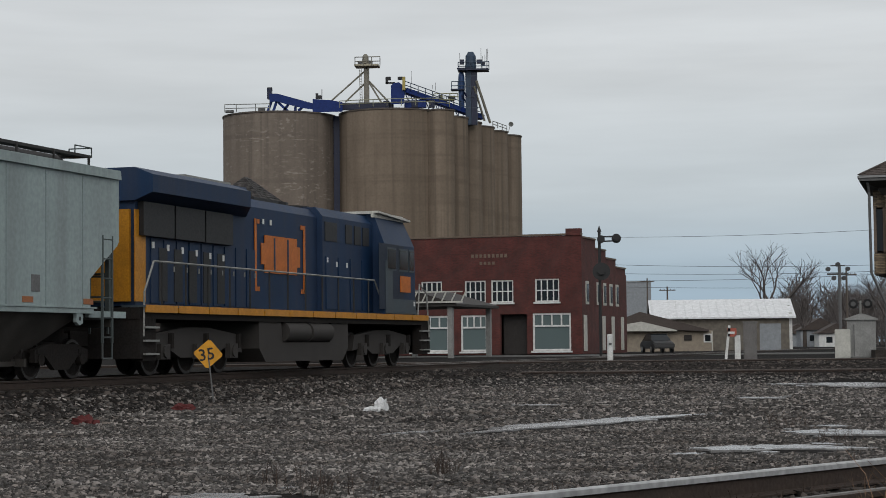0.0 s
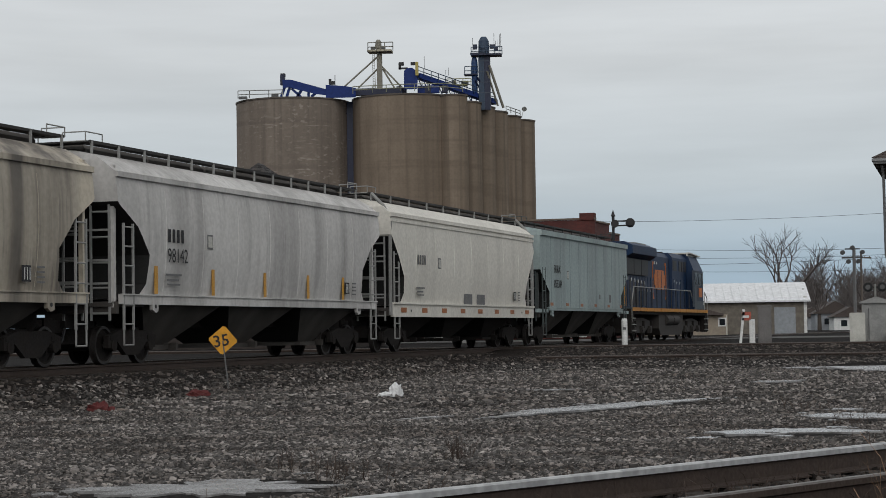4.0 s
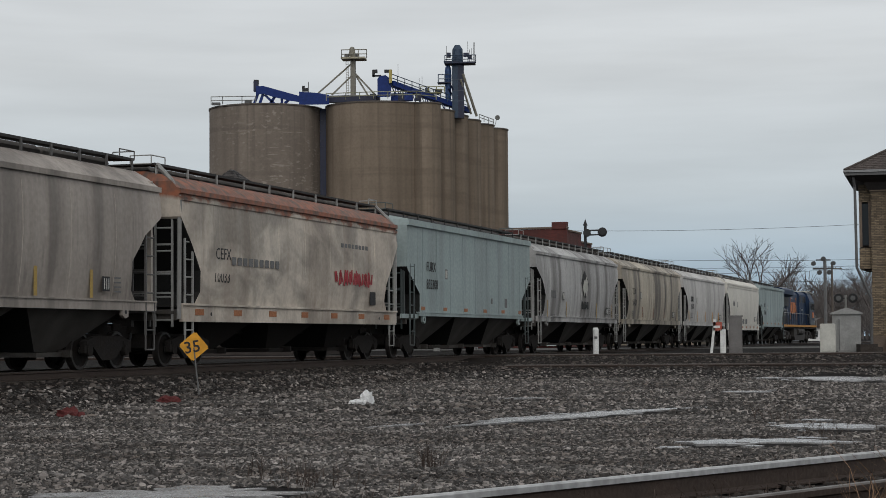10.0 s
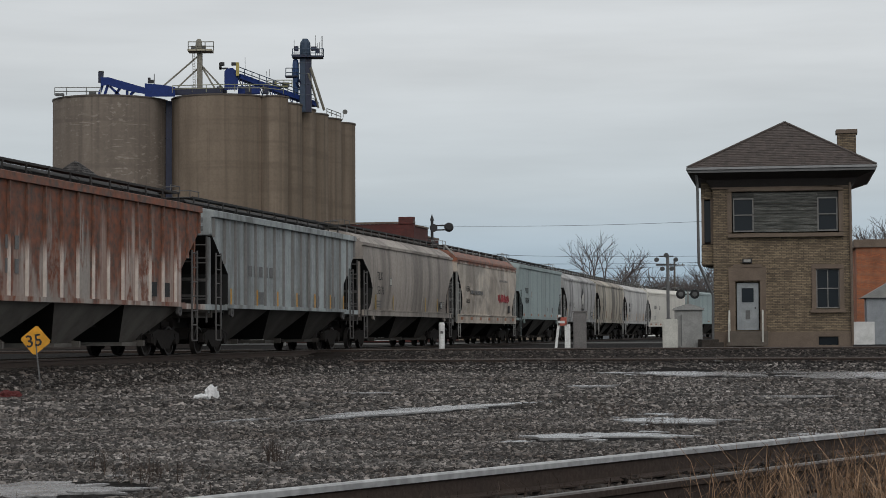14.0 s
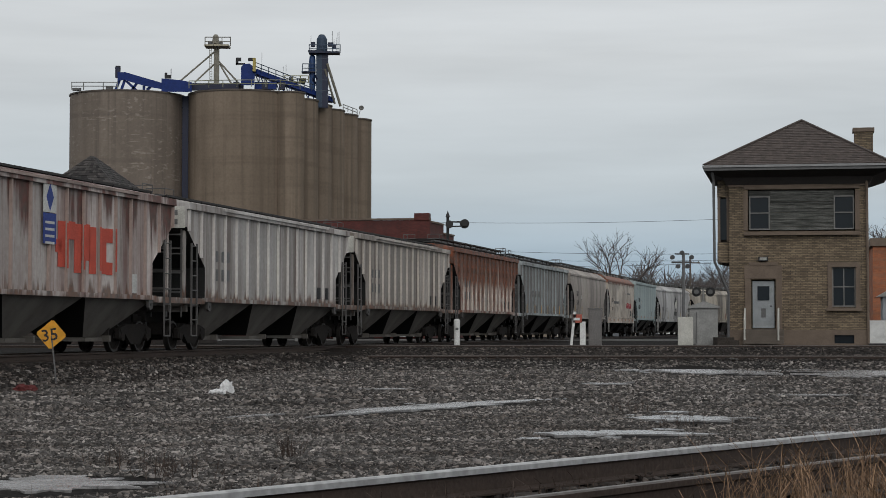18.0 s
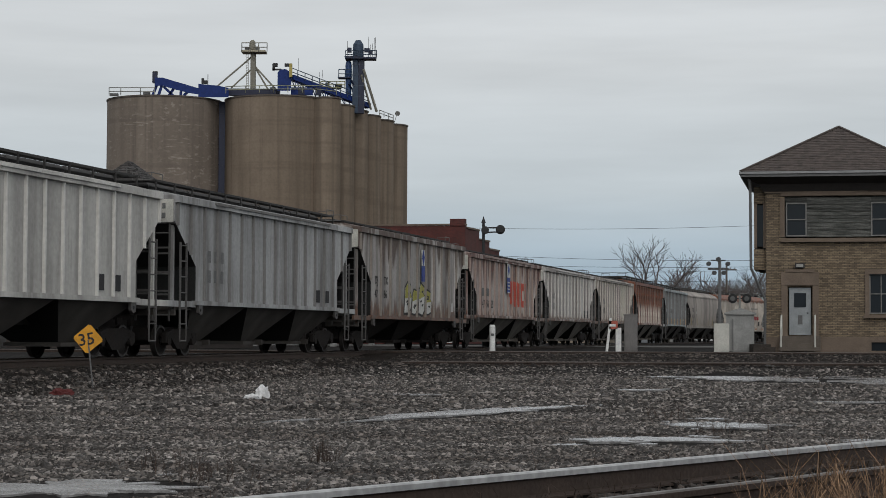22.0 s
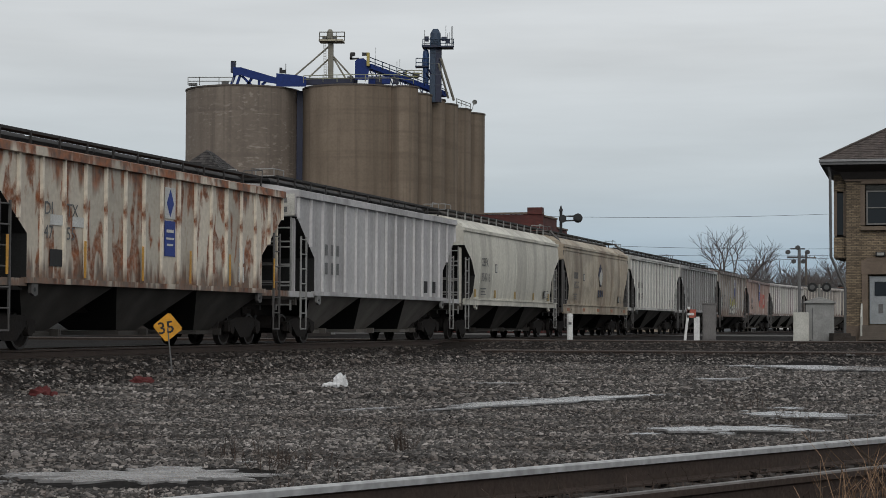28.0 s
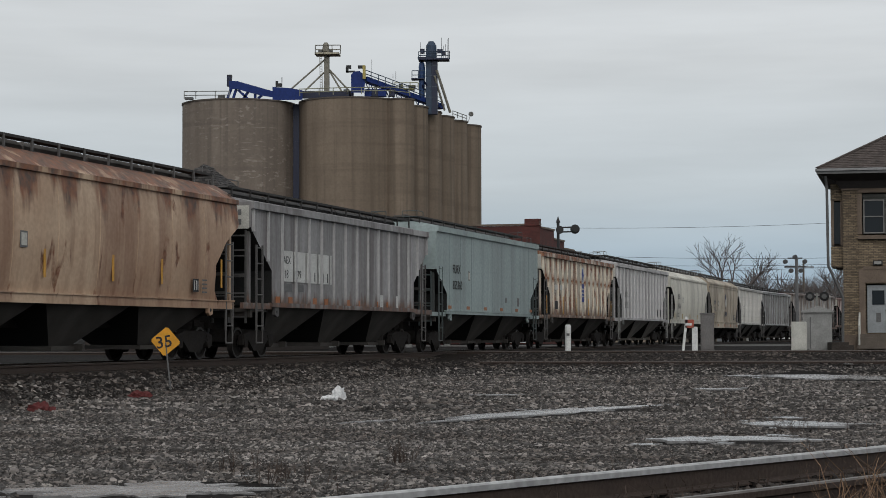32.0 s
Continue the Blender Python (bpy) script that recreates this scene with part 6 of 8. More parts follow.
def build_tower():
    z = 84.0
    k = z / 3400
    cx = 1438
    m = pose((cx + 5 - 784) * k, z, 0.60, 0, 0, -11)
    t = thing("signal_tower", "two-storey tan brick signal tower with a hipped shingle roof", "tower", m)

    def X(p):
        return (p - cx) * k * 1.01

    def Z(p):
        return (598 - p) * k
    W0, W1, D = X(1319), X(1557), 6.6
    top = Z(305)
    holes = [(X(1352), X(1537), Z(398), Z(324)), (X(1357), X(1399), Z(571), Z(484)), (X(1496), X(1538), Z(533), Z(461)), (X(1500), X(1534), Z(597), Z(582))]
    bm = bmesh.new()
    wall_with_holes(bm, W0, W1, Z(573), top, 0, 0.35, [h for h in holes if h[2] > Z(573) - 0.01])
    part("front_wall", bm, TAN_WALL, t, "tan brick front wall")
    bm = bmesh.new()
    wall_with_holes(bm, W0 - 0.05, W1 + 0.05, -0.2, Z(573), -0.06, 0.35, [holes[3]])
    part("stone_base", bm, M["brown_stone"], t, "brown sandstone base course")
    part("side_wall", boxes(((W0 + 0.175, D / 2 + 0.175, top / 2), (0.35, D - 0.35, top))), TAN_WALL, t)
    part("side_wall", boxes(((W1 - 0.175, D / 2 + 0.175, top / 2), (0.35, D - 0.35, top))), TAN_WALL, t)
    part("back_wall", boxes((((W0 + W1) / 2, D + 0.177, top / 2), (W1 - W0, 0.35, top))), TAN_WALL, t)
    part("upper_floor", boxes((((W0 + W1) / 2, D / 2, Z(420)), (W1 - W0 - 0.72, D - 0.4, 0.2))), M["dark"], t)
    # stone trim round the upper opening
    part("stone_lintel", boxes((((X(1345) + X(1545)) / 2, -0.03, Z(318)), (X(1545) - X(1345), 0.12, 0.24))), M["brown_stone"], t)
    part("stone_sill", boxes((((X(1345) + X(1545)) / 2, -0.08, Z(402)), (X(1545) - X(1345), 0.3, 0.16))), M["brown_stone"], t)
    for p in (1348, 1541):
        part("stone_jamb", boxes(((X(p), -0.02, Z(361)), (0.2, 0.1, Z(326) - Z(396)))), M["brown_stone"], t)
    window(t, X(1372), Z(365), X(1390) - X(1354), Z(336) - Z(396), 0.1, M["tower_frame"], (1, 2), t=0.055)
    window(t, X(1518), Z(365), X(1536) - X(1501), Z(336) - Z(396), 0.1, M["tower_frame"], (1, 2), t=0.055)
    n = 11
    for i in range(n):
        part("board", boxes((((X(1390) + X(1501)) / 2, 0.11 - 0.004 * (i % 2), Z(396) + (Z(326) - Z(396)) * (i + 0.5) / n), (X(1501) - X(1390) - 0.02, 0.06, (Z(326) - Z(396)) / n - 0.012))), M["boards"], t)
    part("header_board", boxes((((X(1353) + X(1536)) / 2, 0.12, Z(330)), (X(1536) - X(1353), 0.05, 0.26))), M["boards"], t)
    # door with stone surround, lamp and steps
    part("door", boxes(((X(1378), 0.14, Z(528)), (X(1397) - X(1359), 0.06, Z(486) - Z(570)))), M["door_paint"], t, "pale blue-grey panelled door")
    part("door_pane", boxes(((X(1378), 0.10, Z(508)), (0.52, 0.03, 0.62))), M["glass"], t)
    part("door_panel", boxes(((X(1378), 0.105, Z(543)), (0.2, 0.02, 0.4))), M["darkgrey"], t)
    part("door_knob", boxes(((X(1391), 0.09, Z(531)), (0.06, 0.06, 0.06))), M["black"], t)
    part("door_lintel", boxes(((X(1378), -0.03, Z(470)), (X(1412) - X(1346), 0.14, Z(458) - Z(482)))), M["brown_stone"], t)
    part("door_cap", boxes(((X(1378), -0.05, Z(456)), (X(1404) - X(1354), 0.16, 0.14))), M["brown_stone"], t)
    for p in (1351, 1405):
        part("door_jamb", boxes(((X(p), -0.02, Z(527)), (0.26, 0.12, Z(482) - Z(572)))), M["brown_stone"], t)
    for i in range(4):
        part("step", boxes(((X(1378), -0.25 - 0.28 * (3 - i), Z(596) + 0.07 + 0.16 * i - 0.03), (1.75, 0.3, 0.16))), M["step_stone"], t)
    for p in (1346, 1404):
        bm = bmesh.new()
        chain(bm, [(X(p), -1.05, 0.0), (X(p), -1.05, 0.95), (X(p), -0.1, 1.55), (X(p), -0.1, 0.5)], 0.042)
        part("handrail", bm, M["offwhite"], t)
    part("wall_lamp", boxes(((X(1378), -0.1, Z(447)), (0.42, 0.2, 0.2))), M["black"], t)
    part("lamp_glass", boxes(((X(1378), -0.21, Z(447)), (0.3, 0.02, 0.12))), M["galv"], t)
    # lower window
    window(t, X(1517), Z(497), X(1537) - X(1497), Z(462) - Z(532), 0.12, M["tower_frame"], (2, 2), t=0.05)
    for p in (1493, 1541):
        part("stone_jamb", boxes(((X(p), -0.02, Z(497)), (0.2, 0.1, Z(456) - Z(538)))), M["brown_stone"], t)
    part("stone_lintel", boxes(((X(1517), -0.03, Z(458)), (X(1545) - X(1489), 0.12, 0.2))), M["brown_stone"], t)
    part("stone_sill", boxes(((X(1517), -0.06, Z(537)), (X(1548) - X(1487), 0.2, 0.14))), M["brown_stone"], t)
    part("cellar_window", boxes(((X(1517), 0.15, Z(590)), (0.84, 0.05, 0.37))), M["glass"], t)
    # oriel window on the track side
    ox = W0 - 0.26
    part("oriel_base", boxes(((ox, 1.6, Z(435)), (0.54, 2.6, Z(415) - Z(452)))), TAN_WALL, t)
    part("oriel_corbel", boxes(((ox + 0.1, 1.6, Z(453)), (0.34, 2.3, 0.16))), M["dark"], t)
    part("oriel_head", boxes(((ox, 1.6, Z(320)), (0.54, 2.6, Z(305) - Z(335)))), TAN_WALL, t)
    part("oriel_post", boxes(((ox - 0.2, 0.4, Z(375)), (0.12, 0.2, Z(335) - Z(415)))), M["brown_stone"], t)
    part("oriel_post", boxes(((ox + 0.2, 0.4, Z(375)), (0.12, 0.2, Z(335) - Z(415)))), M["brown_stone"], t)
    part("oriel_pane", boxes(((ox, 0.42, Z(375)), (0.36, 0.04, Z(338) - Z(412)))), M["glass"], t)
    part("oriel_body", boxes(((ox, 1.75, Z(375)), (0.5, 2.25, Z(330) - Z(418)))), M["dark"], t)
    # eaves, gutter and hipped roof
    e0, e1, ez = X(1277), X(1600), Z(290)
    yf, yb = -1.05, D + 1.05
    bm = bmesh.new()
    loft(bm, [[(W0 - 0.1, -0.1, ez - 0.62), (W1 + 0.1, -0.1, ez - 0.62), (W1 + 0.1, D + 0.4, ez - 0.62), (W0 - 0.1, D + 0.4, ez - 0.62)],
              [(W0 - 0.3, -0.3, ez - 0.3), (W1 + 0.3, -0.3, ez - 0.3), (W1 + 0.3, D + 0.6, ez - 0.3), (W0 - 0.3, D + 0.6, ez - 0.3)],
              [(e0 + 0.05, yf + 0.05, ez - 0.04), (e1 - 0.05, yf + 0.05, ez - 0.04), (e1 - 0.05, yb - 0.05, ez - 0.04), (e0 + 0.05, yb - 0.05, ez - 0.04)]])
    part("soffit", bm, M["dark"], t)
    part("frieze", boxes((((W0 + W1) / 2, 0.16, Z(311)), (W1 - W0 + 0.1, 0.5, 0.34))), M["brown_stone"], t)
    part("eave_board", boxes((((e0 + e1) / 2, (yf + yb) / 2, ez + 0.02), (e1 - e0, yb - yf, 0.12))), M["darkgrey"], t)
    for a, b in (((e0, yf), (e1, yf)), ((e0, yb), (e1, yb)), ((e0, yf), (e0, yb)), ((e1, yf), (e1, yb))):
        bm = bmesh.new()
        beam(bm, (a[0], a[1], ez + 0.14), (b[0], b[1], ez + 0.14), 0.12, 0.10)
        part("gutter", bm, M["gutter"], t)
    zb, za = ez + 0.2, 10.12
    xm, ya, yb2 = X(1446), (yf + yb) / 2 - 0.35, (yf + yb) / 2 + 0.35
    A, B, C, Dd = (e0, yf, zb), (e1, yf, zb), (e1, yb, zb), (e0, yb, zb)
    P, Q = (xm, ya, za), (xm, yb2, za)
    Q2 = (xm + 0.02, ya, za)
    shingle_slope(t, (A, B, Q2, P), 26, 46, M["shingle"])
    shingle_slope(t, (B, C, Q, P), 26, 46, M["shingle"])
    shingle_slope(t, (C, Dd, P, Q), 26, 46, M["shingle"])
    shingle_slope(t, (Dd, A, P, Q), 26, 46, M["shingle"])
    for a, b in ((A, P), (B, P), (C, Q), (Dd, Q)):
        bm = bmesh.new()
        beam(bm, Vector(a) + Vector((0, 0, 0.03)), Vector(b) + Vector((0, 0, 0.03)), 0.16, 0.05)
        part("ridge_cap", bm, M["shingle"], t)
    # chimney
    part("chimney", boxes(((X(1556), 2.9, (Z(212) + Z(290)) / 2), (0.82, 0.82, Z(212) - Z(290)))), TAN_WALL, t)
    part("chimney_cap", boxes(((X(1556), 2.9, Z(209)), (0.95, 0.95, 0.18))), M["brown_stone"], t)
    # downpipes
    bm = bmesh.new()
    chain(bm, [(X(1291), -0.8, Z(292)), (X(1293), -0.55, Z(310)), (X(1294), -0.5, Z(452)), (X(1318), -0.2, Z(508)), (X(1319) - 0.05, -0.1, Z(590))], 0.06, 8)
    part("downpipe", bm, M["darkgrey"], t)
    bm = bmesh.new()
    chain(bm, [(X(1556), -0.9, Z(285)), (X(1557), -0.12, Z(303)), (X(1558), -0.12, Z(597))], 0.06, 8)
    part("downpipe", bm, M["brown_stone"], t)


build_tower()


def cyl_shell(bm, x, y, r, z0, z1, n=48):
    rod(bm, (x, y, z0), (x, y, z1), r, n=n)


def rail_run(parent, pts, h=1.1, every=1.6, mat=None, name="guard_rail"):
    bm = bmesh.new()
    for a, b in zip(pts, pts[1:]):
        a, b = Vector(a), Vector(b)
        for f in (0.5, 1.0):
            rod(bm, a + Vector((0, 0, h * f)), b + Vector((0, 0, h * f)), 0.055, n=5)
        k = max(1, int((b - a).length / every))
        for i in range(k + 1):
            p = a.lerp(b, i / k)
            rod(bm, p, p + Vector((0, 0, h)), 0.055, n=5)
    return part(name, bm, mat or M["galv"], parent)


def build_elevator():
    z = 232.0

    def X(p, d=z):
        return (p - 2.5 - 784) / 3400 * d

    def Z(p, d=z):
        return 1.25 + (573 - p) / 3400 * d

    def pt(p, q, b):
        return X(p, z + b), z + b, Z(q, z + b)

    def bar(name, p, q, r, mat, parent, n=6):
        bm = bmesh.new()
        rod(bm, p, q, r, n=n)
        return part(name, bm, mat, parent)
    top = Z(151)

    def silo(t, x, y, r, h, mat, n=64):
        bm = bmesh.new()
        cyl_shell(bm, x, y, r, -0.5, h, n)
        part("shell", bm, mat, t, smooth=True)
        bm = bmesh.new()
        rod(bm, (x, y, h - 0.02), (x, y, h + 0.16), r + 0.1, n=n)
        part("roof_slab", bm, M["slab"], t, smooth=True)
    t = thing("old_grain_silo", "wide weathered concrete grain silo with patched wall", "grain silo")
    silo(t, X(256.5, 239), z + 7, X(357.5, 239) - X(256.5, 239), top, M["concrete_old"])
    rail_run(t, [pt(157, 150, 2.5), pt(178, 150, 0.8), pt(213, 150, 0.3), pt(238, 150, 0.3)], 0.95, 2.2, M["galv"])
    part("hatch_box", boxes((pt(224, 147, 1.5), (0.8, 0.6, 0.5)), (pt(166, 149, 2), (1.0, 0.6, 0.3))), M["darkgrey"], t)
    t2 = thing("main_grain_silo", "tall tan concrete grain silo", "grain silo", group="concrete silos of the elevator")
    silo(t2, X(459.5, 239), z + 6.6, 6.6, top + 0.1, M["concrete"])
    for i, px in enumerate((567.5, 592, 616, 638.5, 662, 686.5)):
        d = 235.0 + 5.6 * i
        r = 1.75 if i == 0 else 2.85
        tt = thing("grain_silo", "slender tan concrete grain silo in a row", "grain silo", group="concrete silos of the elevator")
        silo(tt, X(px + 2.5, d) - r, d, r, top - 0.28 + (0.3 if i == 0 else 0), M["concrete"], 48)
    g = thing("blue_leg_casing", "dark blue steel bucket elevator casing between silos", "elevator casing")
    part("casing", boxes(((X(360.5, z + 6), z + 6, top / 2), (0.85, 1.2, top))), M["blue_dark"], g)
    for k in range(9):
        part("casing_flange", boxes(((X(360.5, z + 6), z + 6, 3 + 3.2 * k), (0.95, 1.3, 0.12))), M["blue_dark"], g)
    # left conveyor: a wedge-shaped boom, drive head and transfer box
    c = thing("roof_conveyor", "blue inclined grain conveyor on the silo roof", "conveyor", group="roof conveyors")
    bm = bmesh.new()
    a, b = [], []
    for p, q in ((238, 118), (252, 118), (317, 137), (322, 149), (297, 145), (270, 138), (250, 132), (238, 134)):
        a.append(pt(p, q, 2.6))
        b.append(pt(p, q, 3.6))
    loft(bm, [a, b])
    part("boom", bm, M["blue"], c)
    part("drive_head", boxes((pt(238.5, 118.5, 3), (0.55, 0.7, 1.3))), M["blue_dark"], c)
    part("motor", boxes((pt(239, 110, 3), (0.55, 0.6, 0.4)), (pt(327, 126, 3), (0.7, 0.5, 0.4)), (pt(324, 122, 3), (0.3, 0.4, 0.4))), M["black"], c)
    for p, q, r0, s0 in ((242, 131, 235, 150), (251, 132, 245, 150), (254, 134, 271, 150), (272, 138, 264, 150), (285, 142, 285, 150), (297, 144, 290, 150)):
        bm = bmesh.new()
        beam(bm, pt(p, q, 3), pt(r0, s0, 3), 0.3)
        part("leg", bm, M["blue"], c)
    bm = bmesh.new()
    loft(bm, [[pt(p, q, y) for p, q in ((316, 129), (350, 132), (370, 136), (370, 153), (316, 153))] for y in (2.4, 4.0)])
    part("transfer_box", bm, M["blue"], c)
    part("drag_conveyor", boxes((pt(414, 144, 4), (6.6, 0.8, 0.85))), M["blue_dark"], c)
    bar("vent_pipe", pt(333, 131, 3), pt(333, 112, 3), 0.05, M["darkgrey"], c, 5)
    # cream head tower
    h = thing("head_tower", "cream steel mast with a caged platform on the silo roof", "mast", group="head towers")
    bm = bmesh.new()
    box(bm, ((X(413.5, z + 5)), z + 5, (top + Z(64, z + 5)) / 2), (0.62, 0.7, Z(64, z + 5) - top))
    part("mast", bm, M["weathered_cream"], h)
    bm = bmesh.new()
    rod(bm, pt(411.5, 67, 5), pt(412, 54, 5), 0.46, 0.36, n=12)
    rod(bm, pt(412, 54, 5), pt(412, 50.5, 5), 0.36, 0.2, n=12)
    part("cap", bm, M["weathered_cream"], h)
    part("platform", boxes((pt(415, 72, 5), (3.0, 2.4, 0.22))), M["cream_steel"], h)
    rail_run(h, [pt(393, 71, 3.8), pt(438, 71, 3.8), pt(438, 71, 6.2), pt(393, 71, 6.2), pt(393, 71, 3.8)], 1.1, 0.9, M["weathered_cream"])
    part("platform_motor", boxes((pt(420, 66, 5), (0.6, 0.6, 0.5)), (pt(402, 66, 5), (0.5, 0.6, 0.4))), M["darkgrey"], h)
    for p, q, r0, s0 in ((409, 82, 350, 133), (409, 104, 375, 136), (418, 99, 452, 136), (419, 103, 440, 138)):
        bar("brace", pt(p, q, 5), pt(r0, s0, 4), 0.11, M["weathered_cream"], h)
    bm = bmesh.new()
    for dx in (400.5, 404.5):
        rod(bm, pt(dx, 74, 4.4), pt(dx + 1.5, 146, 4.4), 0.035, n=4)
    for k in range(24):
        rod(bm, pt(400.5 + k / 16, 76 + k * 2.9, 4.4), pt(404.5 + k / 16, 76 + k * 2.9, 4.4), 0.03, n=4)
    part("ladder", bm, M["weathered_cream"], h)
    # middle drive and the sloping conveyor with its catwalk
    c = thing("roof_conveyor", "blue grain conveyor with catwalk sloping down the silo roofs", "conveyor", group="roof conveyors")
    bm = bmesh.new()
    loft(bm, [[pt(p, q, y) for p, q in ((457, 141), (457, 108), (462, 103), (472, 102), (478, 107), (482, 124), (480, 141))] for y in (1.4, 2.8)])
    part("drive_head", bm, M["blue"], c)
    part("motor", boxes((pt(453, 95, 2), (0.55, 0.5, 0.4)), (pt(450, 99, 2), (0.3, 0.4, 0.8)), (pt(474, 95, 2), (0.6, 0.5, 0.35)), (pt(456, 103, 2), (1.1, 0.4, 0.18))), M["black"], c)
    part("yellow_guard", boxes((pt(480.5, 104.5, 1.2), (0.34, 0.5, 1.65))), M["yellow_steel"], c)
    a, b = Vector(pt(481, 117, 2)), Vector((X(619, 246), 246, Z(168, 246)))
    bm = bmesh.new()
    beam(bm, a, b, 0.9, 0.62)
    part("boom", bm, M["blue"], c)
    rail_run(c, [a + Vector((0, -0.9, 0.15)), b + Vector((0, -0.9, 0.1))], 0.95, 1.3, M["blue_slate"])
    # truss below the boom
    for k in range(16):
        f, g2 = k / 16, (k + 1) / 16
        p, q = a.lerp(b, f), a.lerp(b, g2)
        bm = bmesh.new()
        lo = max(top + 0.2, p.z - 1.3)
        lo2 = max(top + 0.2, q.z - 1.3)
        s = Vector((0, -0.5, 0))
        if k < 11:
            beam(bm, p + s, Vector((q.x, q.y - 0.5, lo2)), 0.09)
            beam(bm, Vector((p.x, p.y - 0.5, lo)), p + s, 0.09)
            part("truss_bar", bm, M["blue"] if k % 2 else M["blue_slate"], c)
        else:
            beam(bm, p, (p.x, p.y, min(top - 0.2, p.z - 0.4)), 0.12)
            part("support", bm, M["blue"], c)
    for k, (px, w) in enumerate(((449, 0.7), (488, 0.9), (500, 0.8), (513, 1.0), (530, 0.7))):
        part("gear_box", boxes((pt(px, 142, 3), (w, 0.8, 0.9))), M["blue"] if k % 2 else M["blue_dark"], c)
    part("walk_deck", boxes((pt(552, 136, 9), (2.6, 1.2, 0.16))), M["olive_steel"], c)
    rail_run(c, [pt(534, 136, 8.5), pt(577, 136, 8.5)], 0.85, 1.0, M["olive_steel"])
    part("deck_motor", boxes((pt(546, 130, 9), (0.5, 0.5, 0.5)), (pt(566, 132, 9), (0.9, 0.5, 0.5))), M["darkgrey"], c)
    rail_run(c, [pt(365, 146, 0.8), pt(400, 145, 0.4), pt(450, 144, 0.2), pt(527, 144, 0.4), pt(562, 148, 1.5)], 0.85, 1.5, M["pale_olive"])
    for px, q0, q1 in ((494, 104, 82), (537, 118, 104), (532, 116, 108)):
        bar("lightning_rod", pt(px, q0, 2), pt(px, q1, 2), 0.025, M["darkgrey"], c, 5)
    # blue head tower with bucket legs and spouts
    d = 243.0

    def pd(p, q, dy=0.0):
        return X(p, d + dy), d + dy, Z(q, d + dy)
    h = thing("head_tower", "blue steel elevator head with caged platforms and spouts", "mast", group="head towers")
    for p, w, mt in ((596, 0.74, "blue_slate"), (606.5, 0.72, "blue_dark")):
        part("leg_casing", boxes(((X(p, d), d, (Z(84, d) + top) / 2 - 0.4), (w, 0.9, Z(84, d) - top + 0.8))), M[mt], h)
    for k in range(4):
        part("casing_band", boxes((pd(601, 94 + k * 19), (1.52, 0.96, 0.09))), M["grey_blue"], h)
    bm = bmesh.new()
    rod(bm, pd(583.5, 160), pd(583.5, 96), 0.36, 0.42, n=12)
    rod(bm, pd(583.5, 96), pd(583.5, 89), 0.42, 0.34, n=12)
    rod(bm, pd(583.5, 89), pd(583.5, 86), 0.34, 0.12, n=12)
    part("blue_leg", bm, M["bright_slate"], h, smooth=True)
    bm = bmesh.new()
    rod(bm, pd(600.5, 84), pd(600.5, 58), 0.72, 0.66, n=16)
    rod(bm, pd(600.5, 58), pd(600.5, 50.5), 0.66, 0.34, n=16)
    part("head", bm, M["blue_slate"], h, smooth=True)
    part("platform", boxes((pd(605, 83.5), (3.9, 2.2, 0.2)), (pd(588, 81), (1.6, 2.0, 0.14))), M["blue_dark"], h)
    rail_run(h, [pd(578, 83, -1.1), pd(633, 83, -1.1), pd(633, 83, 1.1)], 1.05, 0.8, M["blue_slate"])
    part("platform_gear", boxes((pd(585, 68), (0.5, 0.5, 0.6)), (pd(616, 68), (0.7, 0.5, 0.5)), (pd(622, 72), (0.5, 0.5, 0.5))), M["blue_dark"], h)
    part("lower_platform", boxes((pd(577, 118), (1.7, 1.6, 0.14))), M["blue_dark"], h)
    rail_run(h, [pd(566, 118, -0.8), pd(589, 118, -0.8)], 1.1, 0.7, M["blue_slate"])
    for p, q in ((581, 52), (619, 44), (622, 58), (626, 56), (629, 46), (631, 45)):
        bar("antenna", pd(p, 82), pd(p, q), 0.03, M["darkgrey"], h, 5)
    for p, q, r0, s0, w in ((610, 102, 634, 178, 0.17), (606, 112, 624, 174, 0.13), (588, 122, 612, 164, 0.12), (584, 128, 604, 160, 0.1)):
        bm = bmesh.new()
        rod(bm, pd(p, q, -0.7), pd(r0, s0, 1.0), w, n=8)
        part("spout", bm, M["weathered_cream"] if w > 0.12 else M["blue_dark"], h)
    a = thing("roof_dish", "small pale dish on a railed silo roof", "dish")
    bm = bmesh.new()
    rod(bm, (X(671, 258), 258, Z(181, 258)), (X(671, 258), 258.2, Z(180, 258)), 0.34, 0.26, n=14)
    rod(bm, (X(666, 258), 258, top - 0.2), (X(670, 258), 258, Z(181, 258)), 0.04, n=5)
    part("reflector", bm, M["galv"], a)
    rail_run(a, [(X(641, 255), 251, top - 0.15), (X(664, 258), 257, top - 0.15)], 0.75, 1.8)


build_elevator()


